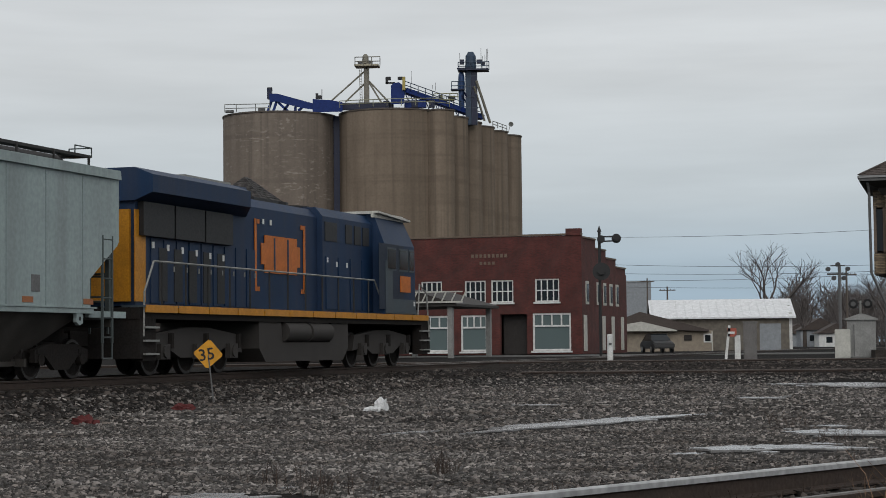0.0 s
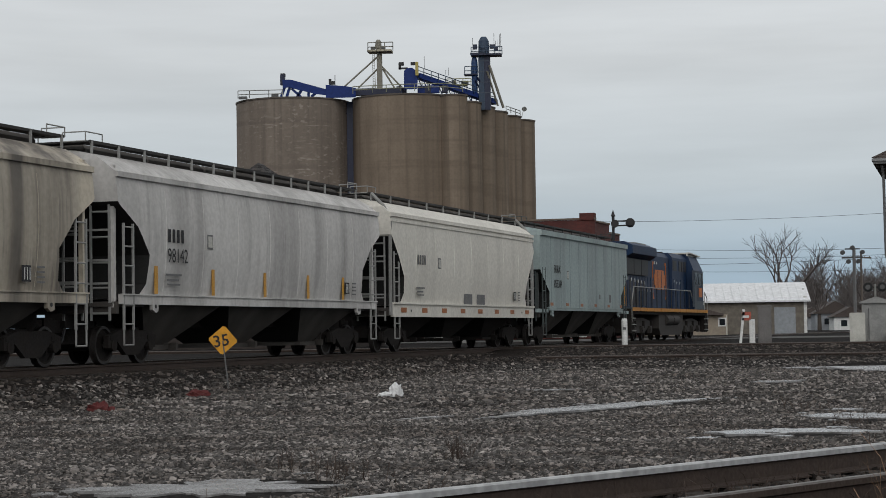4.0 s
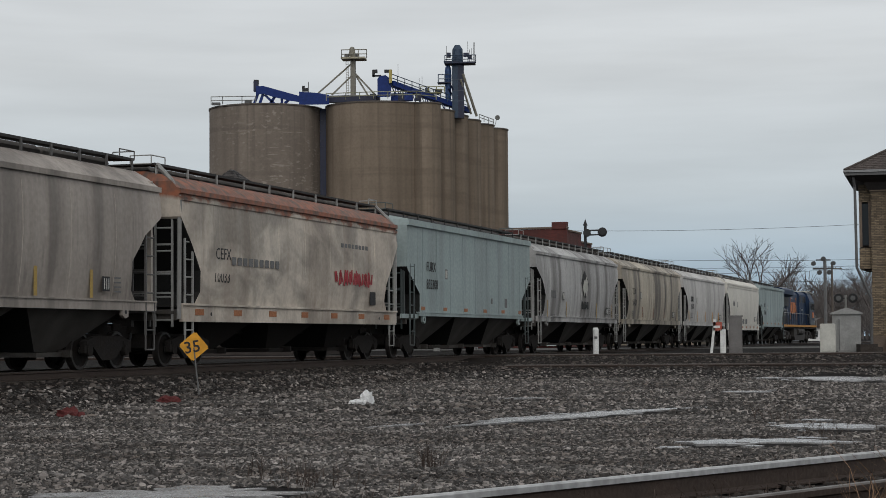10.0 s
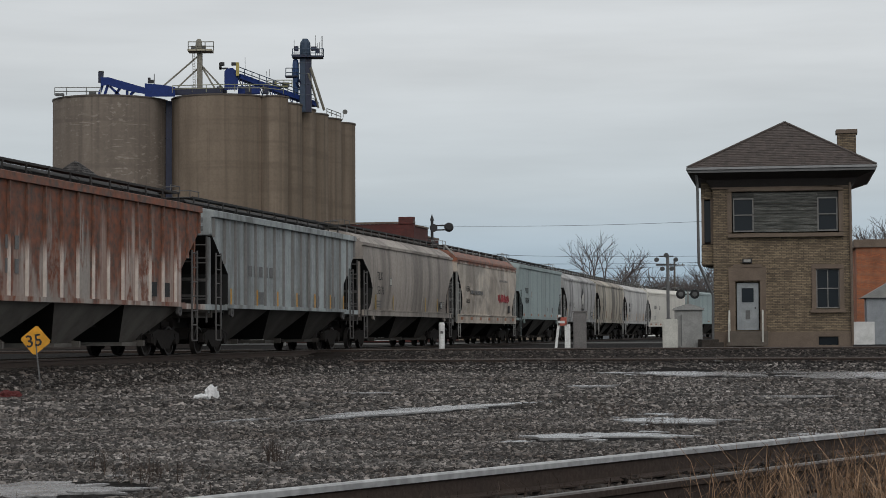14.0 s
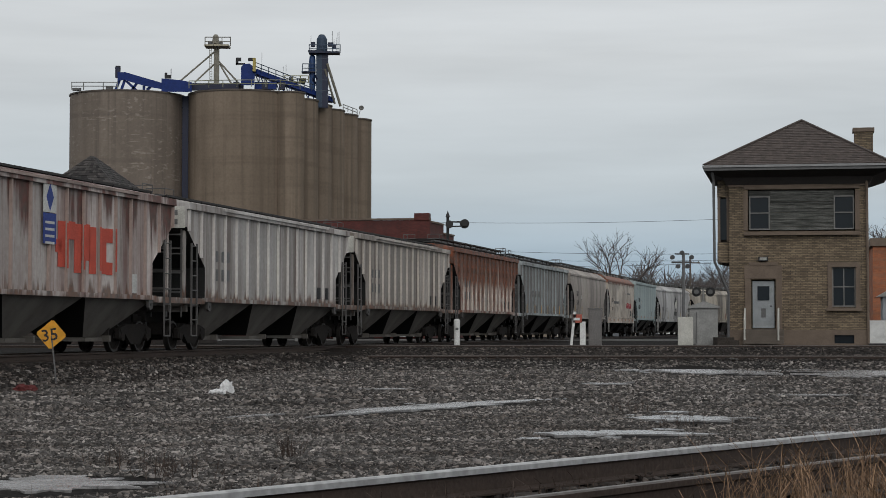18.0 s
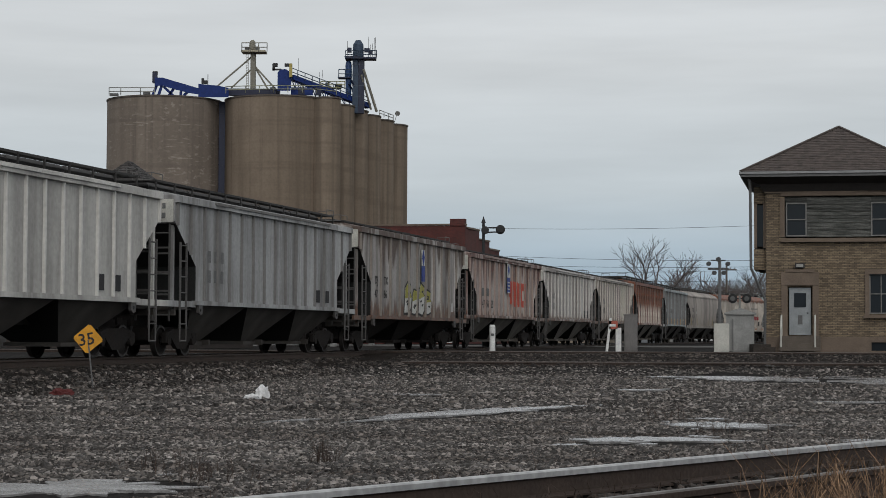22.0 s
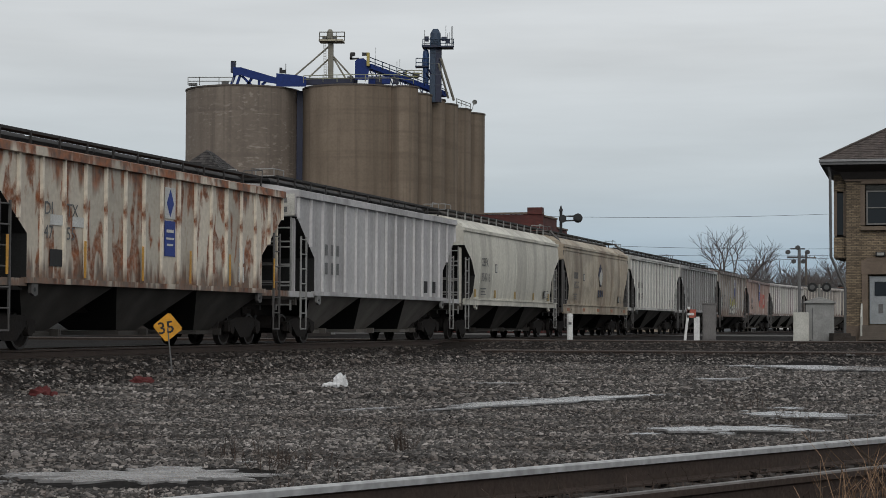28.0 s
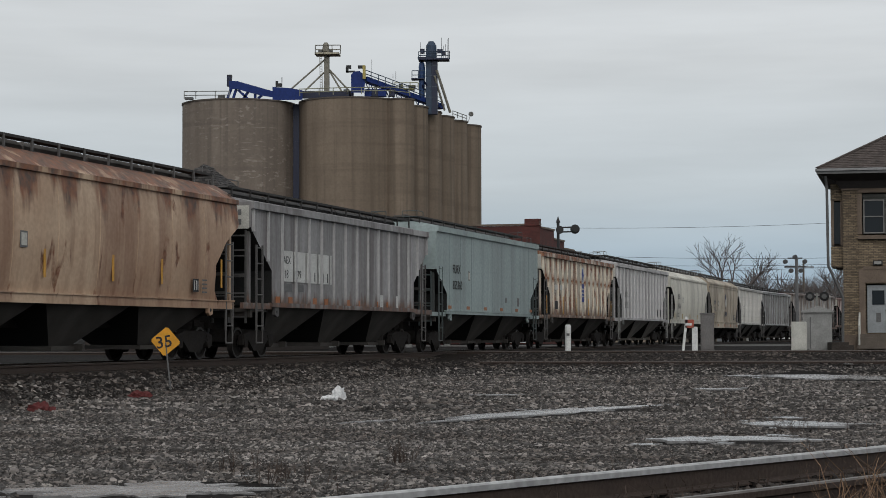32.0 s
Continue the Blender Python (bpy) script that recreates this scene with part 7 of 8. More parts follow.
def build_brick_hall():
    z = 140.0
    k = z / 3400
    m = pose((790 - 784) * k, z, 0.55, 0, 0, -13.5)
    b = thing("brick_hall", "two-storey red brick hall with stepped parapet and shopfront", "building", m)
    c = math.cos(radians(13.5))

    def X(p):
        return (p - 1030) * k / c * 1.0

    def Z(p):
        return (614 - p) * k
    W = 22.0
    up = [(X(820), X(858), Z(521), Z(481)), (X(868), X(908), Z(521), Z(481)), (X(947), X(990), Z(521), Z(480)), (X(740), X(778), Z(522), Z(481)), (X(660), X(698), Z(522), Z(481))]
    low = [(X(942), X(1010), Z(608), Z(541)), (X(884), X(932), 0.0, Z(542)), (X(812), X(860), Z(608), Z(543)), (X(720), X(790), Z(608), Z(543))]
    bm = bmesh.new()
    wall_with_holes(bm, -W, 0, 0, Z(404), 0, 0.4, up + low)
    part("front_wall", bm, RED_WALL, b, "red brick front wall with parapet")
    part("corner_pier", boxes(((X(1016), 0.2, Z(398)), (1.1, 0.6, 0.5))), RED_WALL, b)
    part("parapet_cap", boxes(((-W / 2, 0.2, Z(403) + 0.05), (W, 0.55, 0.12))), M["brown_stone"], b)
    for i, (zz, y0, y1) in enumerate(((Z(408), 0.4, 4.5), (Z(424), 4.5, 8.0), (Z(438), 8.0, 11.5), (Z(452), 11.5, 15.0))):
        part("side_wall", boxes(((-0.2, (y0 + y1) / 2, zz / 2), (0.4, y1 - y0, zz))), RED_WALL, b)
        part("side_cap", boxes(((-0.2, (y0 + y1) / 2, zz + 0.05), (0.55, y1 - y0, 0.12))), M["brown_stone"], b)
    part("back_wall", boxes(((-W / 2, 15.2, 3.1), (W, 0.4, 6.2))), RED_WALL, b)
    part("far_wall", boxes(((-W + 0.2, 7.7, 3.6), (0.4, 14.6, 7.2))), RED_WALL, b)
    part("flat_roof", boxes(((-W / 2, 7.7, 6.1), (W - 0.8, 14.6, 0.2))), M["asphalt"], b)
    for x0, x1, z0, z1 in up:
        window(b, (x0 + x1) / 2, (z0 + z1) / 2, x1 - x0, z1 - z0, 0.12, M["white"], (4, 2), M["white"], t=0.1)
    for j, (x0, x1, z0, z1) in enumerate(low):
        if j == 1:
            part("recessed_door", boxes((((x0 + x1) / 2, 0.9, (z0 + z1) / 2), (x1 - x0, 0.1, z1 - z0))), M["dark"], b)
            continue
        w = window(b, (x0 + x1) / 2, (z0 + z1) / 2, x1 - x0, z1 - z0, 0.12, M["white"], (1, 1), M["white"], M["sky_glass"], 0.14)
        part("transom", boxes((((x0 + x1) / 2, 0.08, z0 + (z1 - z0) * 0.66), (x1 - x0 - 0.25, 0.1, 0.12))), M["white"], w)
        for q in (0.25, 0.5, 0.75):
            part("transom_bar", boxes(((x0 + (x1 - x0) * q, 0.07, z0 + (z1 - z0) * 0.83), (0.1, 0.1, (z1 - z0) * 0.3))), M["white"], w)
        part("window_display", boxes(((x0 + (x1 - x0) * 0.55, 0.6, z0 + 0.7), ((x1 - x0) * 0.5, 0.2, 0.7))), M["teal"], b)
        part("pale_poster", boxes(((x0 + (x1 - x0) * 0.8, 0.5, z0 + 0.6), (0.5, 0.05, 0.8))), M["white"], b)
    # blank bars of the carved name over the upper windows
    part("carved_name", boxes(*[((X(835 + i * 7.5), -0.012, Z(437)), (0.2, 0.03, 0.26)) for i in range(9)], *[((X(850 + i * 7.5), -0.012, Z(450)), (0.2, 0.03, 0.22)) for i in range(4)]), M["brown_stone"], b, "worn carved name")
    for i, y in enumerate((1.6, 5.2, 7.4, 9.6, 11.8)):
        part("side_window", boxes(((0.02, y, Z(505)), (0.08, 0.9, 1.7))), M["offwhite"], b)
        part("side_pane", boxes(((0.07, y, Z(505)), (0.03, 0.6, 1.3))), M["glass"], b)
    for y in (0.9, 7.0, 10.2, 13.6):
        part("side_door", boxes(((0.02, y, Z(577)), (0.08, 0.9, 2.6))), M["offwhite"], b)


build_brick_hall()


# ---- trackside things ----


def build_sign():
    z = 42.0
    k = z / 3400
    x = (122 - 784) * k
    m = pose(x + 0.18, z, -0.15, 0, 0, 9)
    s = thing("speed_sign", "yellow diamond speed sign with black 35 on a leaning steel post", "sign", m)
    bm = bmesh.new()
    beam(bm, (0.0, 0.03, -0.3), (-0.17, 0.03, 1.25), 0.075, 0.03)
    part("post", bm, M["darkgrey"], s)
    a = 0.475
    bm = bmesh.new()
    box(bm, (0, 0, 0), (a, a, 0.012))
    bmesh.ops.bevel(bm, geom=[e for e in bm.edges if abs(e.verts[0].co.z - e.verts[1].co.z) > 0.005], offset=0.03, segments=3, affect="EDGES")
    p = part("panel", bm, M["sign_yellow"], s)
    p.matrix_basis = pose(-0.17, 0, 1.27, 90, 5, 0) @ pose(0, 0, 0, 0, 0, 45)
    letters("35", 0.37, M["letter_black"], pose(-0.17 - 0.2, -0.012, 1.27 - 0.16, 90, -9, 0), s, "lettering", "bold black digits", bold=0.004)


build_sign()


def ground_point(px, py, extra=0.0):
    d = (1.25 - extra) * 3400 / (py - 573)
    return (px - 784) / 3400 * d, d


def crumpled(name, label, cat, x, y, w, d, h, mat, seed):
    rs = random.Random(seed)
    bm = bmesh.new()
    bmesh.ops.create_icosphere(bm, subdivisions=3, radius=1)
    for v in bm.verts:
        k = 1 + 0.55 * noise.noise(v.co * 2.3 + Vector((seed, 0, 0))) + 0.3 * noise.noise(v.co * 6 + Vector((0, seed, 0)))
        v.co = Vector((v.co.x * w * k / 2, v.co.y * d * k / 2, max(-0.02, (v.co.z + 0.25) * h * k * 0.8)))
    single(name, bm, mat, label, cat, m=pose(x, y, ground_z(x, y) - 0.01))


X1, Y1 = ground_point(427, 688)
crumpled("plastic_bag", "crumpled white plastic bag lying on gravel", "litter", X1 + 0.05, Y1, 0.27, 0.24, 0.26, M["white_plastic"], 3)
crumpled("plastic_bag", "flat torn white plastic scrap on gravel", "litter", X1 - 0.14, Y1 - 0.1, 0.3, 0.24, 0.1, M["white_plastic"], 5)
for px, py, w, sd in ((76, 684, 0.46, 7), (-100, 707, 0.4, 8)):
    a, b2 = ground_point(px, py)
    crumpled("red_rag", "faded red rag on gravel", "litter", a, b2, w, 0.3, 0.16, M["red_cloth"], sd)


def upright(px, base, z):
    return (px - 784) / 3400 * z, z, 1.25 - (base - 573) / 3400 * z


def build_trackside():
    z = 79.0
    k = z / 3400
    g = 0.55
    # white marker post
    x = (837 - 784) * k
    p = thing("marker_post", "white painted round marker post beside the track", "post", pose(x, z - 2, g))
    bm = bmesh.new()
    rod(bm, (0, 0, 0), (0, 0, 1.0), 0.12, n=14)
    part("tube", bm, M["white"], p, smooth=True)
    bm = bmesh.new()
    rod(bm, (0, 0, 1.0), (0, 0, 1.1), 0.13, 0.09, n=14)
    part("cap", bm, M["white"], p, smooth=True)
    part("dark_band", boxes(((0, -0.12, 0.7), (0.12, 0.01, 0.1))), M["darkgrey"], p)
    # folding barrier with orange top
    x = (1049 - 784) * k
    p = thing("road_barrier", "white A-frame barrier with a faded orange board", "barrier", pose(x, z - 1, g))
    bm = bmesh.new()
    beam(bm, (-0.28, 0, 0), (-0.12, 0, 1.4), 0.1)
    part("leg", bm, M["white"], p)
    bm = bmesh.new()
    box(bm, (0.2, 0.05, 0.5), (0.22, 0.2, 1.0))
    part("white_post", bm, M["white"], p)
    bm = bmesh.new()
    box(bm, (-0.02, -0.02, 1.12), (0.36, 0.06, 0.34))
    part("orange_board", bm, M["orange"], p)
    bm = bmesh.new()
    box(bm, (-0.05, -0.06, 1.1), (0.26, 0.02, 0.1))
    part("blank_notice", bm, M["white"], p)
    # narrow grey relay case
    x = (1083 - 784) * k
    p = thing("relay_case", "narrow grey steel relay case", "cabinet", pose(x, z, g, 0, 0, -6))
    bm = bmesh.new()
    box(bm, (0, 0, 0.76), (0.54, 0.45, 1.48))
    bmesh.ops.bevel(bm, geom=bm.edges[:], offset=0.02, segments=2, affect="EDGES")
    part("case", bm, M["relay"], p)
    part("door", boxes(((0, -0.235, 0.76), (0.46, 0.02, 1.34))), M["relay"], p)
    part("lid", boxes(((0, 0, 1.53), (0.6, 0.5, 0.06))), M["relay"], p)
    # pale cabinet
    x = (1243 - 784) * k
    p = thing("signal_cabinet", "pale cream steel cabinet", "cabinet", pose(x, z, g, 0, 0, -8))
    bm = bmesh.new()
    box(bm, (0, 0, 0.6), (0.62, 0.5, 1.2))
    bmesh.ops.bevel(bm, geom=bm.edges[:], offset=0.02, segments=2, affect="EDGES")
    part("case", bm, M["offwhite"], p)
    part("door", boxes(((0, -0.26, 0.6), (0.5, 0.02, 1.05))), M["offwhite"], p)
    # equipment shed
    x = (1285 - 784) * k
    p = thing("equipment_shed", "small grey metal equipment shed with a low gable roof", "shed", pose(x, z + 1.5, g, 0, 0, -8))
    part("wall_block", boxes(((0, 0, 0.8), (1.15, 1.5, 1.6))), M["grey"], p)
    bm = bmesh.new()
    prism(bm, [(-0.66, 1.58), (0.66, 1.58), (0.66, 1.64), (0, 1.86), (-0.66, 1.64)], -0.85, 0.85)
    part("roof", bm, M["grey"], p)
    part("door", boxes(((0.05, -0.77, 0.75), (0.8, 0.03, 1.4))), M["grey"], p)
    part("hinge_strip", boxes(((-0.3, -0.79, 0.75), (0.04, 0.02, 1.3))), M["darkgrey"], p)
    part("skid", boxes(((-0.4, 0, 0.0), (0.2, 1.5, 0.12)), ((0.4, 0, 0.0), (0.2, 1.5, 0.12))), M["dark"], p)
    x = (1275 - 784) / 3400 * 86
    p = thing("crossing_flasher", "grey post with a pair of black round crossing flashers", "signal", pose(x, 86, g, 0, 0, -8))
    bm = bmesh.new()
    rod(bm, (0, 0, 0), (0, 0, 2.5), 0.05, n=8)
    part("post", bm, M["galv"], p)
    part("crossbar", boxes(((0, 0, 2.36), (0.8, 0.05, 0.05))), M["black"], p)
    for dx in (-0.31, 0.31):
        bm = bmesh.new()
        rod(bm, (dx, -0.06, 2.36), (dx, -0.03, 2.36), 0.21, n=20)
        part("round_target", bm, M["black"], p)
        bm = bmesh.new()
        rod(bm, (dx, -0.2, 2.36), (dx, -0.06, 2.36), 0.11, n=14)
        part("lamp_hood", bm, M["darkgrey"], p)
    x = (1315 - 784) * k
    for dx, dz, w, h in ((0.0, 0.12, 0.9, 0.24), (-0.1, 0.3, 0.7, 0.12)):
        single("timber", boxes(((x + dx, z, g + dz), (w, 1.1, h))), M["tie"], "dark weathered timber lying on the gravel", "timber", group="dark timbers by the shed")
    # mast signal with round targets
    d = 98.0
    kk = d / 3400
    x = (822 - 784) * kk
    p = thing("mast_signal", "tall black mast signal with round targets and finial", "signal", pose(x, d, 0.5))
    Z = lambda q: 0.75 + (573 - q) * kk
    bm = bmesh.new()
    rod(bm, (0, 0, 0), (0, 0, Z(375)), 0.075, n=10)
    part("mast", bm, M["black"], p)
    bm = bmesh.new()
    rod(bm, (0, 0, Z(375)), (0, 0, Z(363)), 0.12, 0.0, n=8)
    part("finial", bm, M["black"], p)
    bm = bmesh.new()
    beam(bm, (0, 0, Z(384)), (0.85, 0, Z(383)), 0.07)
    beam(bm, (0, 0, Z(392)), (0.85, 0, Z(391)), 0.07)
    part("bracket_arm", bm, M["black"], p)
    bm = bmesh.new()
    rod(bm, (0.86, -0.1, Z(387)), (0.86, 0.0, Z(387)), 0.24, n=18)
    rod(bm, (0.86, -0.3, Z(387)), (0.86, 0.3, Z(387)), 0.15, n=12)
    part("marker_head", bm, M["black"], p)
    bm = bmesh.new()
    rod(bm, (0.08, -0.2, Z(388)), (0.08, 0.2, Z(388)), 0.2, n=12)
    part("upper_head", bm, M["black"], p)
    bm = bmesh.new()
    rod(bm, (0.08, -0.14, Z(445)), (0.08, -0.1, Z(445)), 0.45, n=24)
    rod(bm, (0.08, -0.3, Z(445)), (0.08, 0.25, Z(445)), 0.18, n=14)
    part("round_target", bm, M["black"], p)
    # cluster signal mast
    d = 120.0
    kk = d / 3400
    x = (1240 - 784) * kk
    p = thing("cluster_signal", "grey mast with a cluster of signal lamps", "signal", pose(x, d, 0.5))
    Z = lambda q: 0.75 + (573 - q) * kk
    bm = bmesh.new()
    rod(bm, (0, 0, 0), (0, 0, Z(440)), 0.1, n=8)
    part("mast", bm, M["pole_grey"], p)
    part("crosshead", boxes(((-0.1, 0, Z(455)), (1.3, 0.1, 0.12)), ((-0.1, 0, Z(440)), (0.9, 0.1, 0.08))), M["signal_grey"], p)
    for dx, q in ((-0.7, 446), (0.5, 446), (-0.35, 462), (0.25, 462), (-0.1, 438)):
        bm = bmesh.new()
        rod(bm, (dx, -0.2, Z(q)), (dx, 0.15, Z(q)), 0.14, n=12)
        part("lamp_head", bm, M["signal_grey"], p)


build_trackside()


def build_depot():
    z = 92.0
    k = z / 3400
    m = pose(-17.9, z, 0.45, 0, 0, -13.5)
    b = thing("depot", "old depot with a dark hipped slate roof and deep eaves", "building", m)
    hz = 1.25 + (573 - 267) * 96.4 / 3400 - 0.45
    part("brick_body", boxes(((0.2, 5.0, 1.9), (9.5, 9, 3.8))), M["depot_wall"], b)
    e = 3.8
    A, B, C, D = (-6.2, -1.0, e), (6.4, -1.0, e), (6.4, 11, e), (-6.2, 11, e)
    P, Q = (0, 4.5, hz), (0, 5.0, hz)
    P2 = (0.02, 4.5, hz)
    shingle_slope(b, (A, B, P2, P), 42, 70, M["slate"])
    shingle_slope(b, (B, C, Q, P), 42, 90, M["slate"])
    shingle_slope(b, (C, D, P, Q), 42, 70, M["slate"])
    shingle_slope(b, (D, A, P, Q), 42, 90, M["slate"])
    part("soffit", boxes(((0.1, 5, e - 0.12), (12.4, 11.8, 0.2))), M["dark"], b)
    # platform canopy with white posts towards the street
    m = pose((575 - 784) * 0.034, 112, 0.5, 0, 0, -13.5)
    c = thing("platform_canopy", "low dark canopy roof with a white lattice fascia", "canopy", m)
    bm = bmesh.new()
    prism(bm, [(-6, 3.2), (-3, 4.1), (0, 3.2), (0, 3.05), (-6, 3.05)], 0, 9)
    part("roof", bm, M["slate"], c)
    part("fascia", boxes(((-1.2, -0.1, 3.9), (3.2, 0.08, 0.08)), ((-1.2, -0.1, 3.3), (3.2, 0.08, 0.1))), M["offwhite"], c)
    for i in range(6):
        bm = bmesh.new()
        beam(bm, (-2.7 + i * 0.6, -0.1, 3.3), (-2.4 + i * 0.6, -0.1, 3.9), 0.07)
        part("lattice_bar", bm, M["offwhite"], c)
    for x in (-5.4, -0.5):
        for y in (0.4, 8.4):
            part("post", boxes(((x, y, 1.5), (0.3, 0.3, 3.1))), M["grey"], c)


build_depot()


# ---- distance ----


def branch(bm, p, d, length, r, depth, rs, spread=0.55):
    """A limb that bends upwards and splits."""
    pts = [p]
    for i in range(3):
        d = (d + Vector((rs.uniform(-1, 1), rs.uniform(-1, 1), rs.uniform(-0.2, 0.5))) * 0.16).normalized()
        pts.append(pts[-1] + d * length / 3)
    n = 6 if depth > 3 else (4 if depth > 1 else 3)
    for i in range(3):
        rod(bm, pts[i], pts[i + 1], r * (1 - 0.13 * i), r * (0.87 - 0.13 * i), n=n, caps=False)
    if depth == 0:
        return
    k = 2 if depth > 3 else 3
    a0 = rs.uniform(0, 6.28)
    for i in range(k):
        a = a0 + i * 6.28 / k + rs.uniform(-0.5, 0.5)
        side = Vector((math.cos(a), math.sin(a), rs.uniform(-0.1, 0.35)))
        nd = (d + side * rs.uniform(0.6, 1.25) * spread).normalized()
        start = pts[3] if i == 0 else pts[2].lerp(pts[3], rs.uniform(-0.6, 1.0))
        branch(bm, start, nd, length * rs.uniform(0.66, 0.86), r * 0.6, depth - 1, rs, spread * 1.06)


def bare_tree(x, y, h, seed, limbs=4, name="bare_tree", label="leafless winter tree with a spreading crown"):
    rs = random.Random(seed)
    t = thing(name, label, "tree", pose(x, y, ground_z(x, y) - 0.1), group="bare trees")
    bm = bmesh.new()
    th = h * 0.26
    rod(bm, (0, 0, 0), (0, 0, th), h * 0.036, h * 0.03, n=10, caps=False)
    part("trunk", bm, M["bark"], t)
    bm = bmesh.new()
    for i in range(limbs):
        a = i * 6.28 / limbs + rs.uniform(-0.4, 0.4)
        d = Vector((math.cos(a) * 0.5, math.sin(a) * 0.5, 1)).normalized()
        branch(bm, Vector((0, 0, th * rs.uniform(0.9, 1.0))), d, h * 0.235, h * 0.02, 5, rs)
    part("crown", bm, M["twig"], t, "bare branches and twigs")
    return t


def build_distance():
    z = 230.0
    k = z / 3400
    bare_tree((1122 - 784) * k, z, 13.2, 11, 3)
    bare_tree((1195 - 784) * k * 1.25, 300, 9.5, 12)
    bare_tree((1262 - 784) * k * 1.25, 290, 9.5, 13)
    bare_tree((1330 - 784) / 3400 * 260, 260, 11, 15)
    bare_tree((1608 - 784) / 3400 * 150, 150, 10, 14)
    # far woods: many thin stems
    rs = np.random.RandomState(4)
    v, f, n = [], [], 0

    def stem(p, q, w):
        nonlocal n
        for s in ((w, 0), (0, w)):
            v.extend([(p[0] - s[0], p[1] - s[1], p[2]), (p[0] + s[0], p[1] + s[1], p[2]), (q[0] + s[0] * 0.3, q[1] + s[1] * 0.3, q[2]), (q[0] - s[0] * 0.3, q[1] - s[1] * 0.3, q[2])])
            f.append((n, n + 1, n + 2, n + 3))
            n += 4
    for i in range(800):
        d = rs.uniform(360, 520)
        px = rs.uniform(700, 2050)
        x = (px - 784) / 3400 * d
        h = rs.uniform(9, 16.5) * (0.34 if px < 1000 else (0.5 if px < 1130 else 1.0))
        stem((x, d, 0), (x + rs.uniform(-0.5, 0.5), d, h * 0.6), 0.13)
        for j in range(38):
            z0 = rs.uniform(0.15, 0.75) * h
            a = rs.uniform(-1, 1)
            b2 = rs.uniform(0.5, 1.0)
            stem((x + rs.uniform(-0.8, 0.8), d, z0), (x + a * h * 0.26, d + rs.uniform(-1, 1), z0 + b2 * h * 0.28), 0.09)
    soup("far_woods", v, f, M["far_twig"], "grey-brown leafless woods on the horizon", "woods")
    # long shed with white metal roof
    d = 185.0
    kk = d / 3400
    m = pose((905 - 784) * kk, d, 0.5)
    s = thing("metal_shed", "long shed with a white metal roof and tan walls", "shed", m)
    part("front_wall", boxes(((7.0, 0.15, 1.6), (12.8, 0.3, 3.2))), M["shed_wall"], s)
    part("end_wall", boxes(((13.55, 4.2, 1.8), (0.3, 8.2, 3.6))), M["white"], s)
    bm = bmesh.new()
    loft(bm, [[(x, -0.5, 3.2), (x, 4.2, 5.0), (x, 8.9, 3.2), (x, 8.9, 3.05), (x, 4.2, 4.8), (x, -0.5, 3.05)] for x in (0.2, 14.0)])
    part("roof", bm, M["roofwhite"], s)
    for i in range(18):
        bm = bmesh.new()
        beam(bm, (0.5 + i * 0.78, -0.5, 3.24), (0.5 + i * 0.78, 4.2, 5.03), 0.035, 0.03)
        part("roof_seam", bm, M["roofwhite"], s)
    part("gable", boxes(((13.6, 4.2, 3.9), (0.2, 4.0, 0.9))), M["white"], s)
    part("shed_door", boxes(((11.6, -0.02, 1.3), (2.0, 0.1, 2.5))), M["wall_grey"], s)
    part("side_window", boxes(((4.0, -0.02, 1.6), (0.7, 0.08, 0.8))), M["white"], s)
    # low houses and a pale building far behind
    d = 175.0
    kk = d / 3400
    h = thing("low_house", "low tan house with a shallow brown roof and pale gable", "house", pose((890 - 784) * kk, d, 0.5))
    part("wall_block", boxes(((2.0, 4, 0.95), (9.4, 6, 1.9))), M["wall_tan"], h)
    bm = bmesh.new()
    prism(bm, [(-3.0, 2.5), (0.1, 3.65), (6.3, 1.95), (6.3, 1.8), (-3.0, 2.3)], 0.4, 8)
    part("roof", bm, M["shingle"], h)
    bm = bmesh.new()
    prism(bm, [(-2.6, 1.9), (-2.6, 2.3), (0.2, 2.75), (3.4, 1.95), (3.4, 1.85)], 0.2, 0.5)
    part("gable", bm, M["offwhite"], h)
    w = part("window", boxes(((6.2, 0.96, 1.2), (0.75, 0.08, 0.8))), M["white"], h)
    part("pane", boxes(((6.2, 0.9, 1.2), (0.5, 0.06, 0.55))), M["glass"], w)
    part("window", boxes(((4.4, 0.96, 1.25), (0.7, 0.08, 0.5))), M["dark"], h)
    part("downpipe", boxes(((6.6, 0.9, 0.9), (0.09, 0.09, 1.8))), M["offwhite"], h)
    d = 330.0
    kk = d / 3400
    h = thing("grey_block", "plain blue-grey metal building", "building", pose((888 - 784) * kk, d, 0.5))
    part("wall_block", boxes(((0, 3, 5.6), (4.6, 6, 11.4))), M["wall_grey"], h)
    part("roof", boxes(((0, 3, 11.35), (4.8, 6.2, 0.15))), M["grey"], h)
    for px, d, w, hh, nm in ((1205, 300, 6, 4.6, "wall_grey"), (1232, 290, 5, 3.6, "white"), (1165, 320, 6, 3.8, "wall_grey")):
        kk = d / 3400
        h = thing("far_house", "small white house with a grey gable roof", "house", pose((px - 784) * kk, d, 0.4), group="far houses")
        part("wall_block", boxes(((0, 3, hh * 0.3), (w, 6, hh * 0.6))), M[nm], h)
        bm = bmesh.new()
        prism(bm, [(-w / 2 - 0.4, hh * 0.58), (0, hh), (w / 2 + 0.4, hh * 0.58)], -0.4, 6.4)
        part("roof", bm, M["shingle"], h)
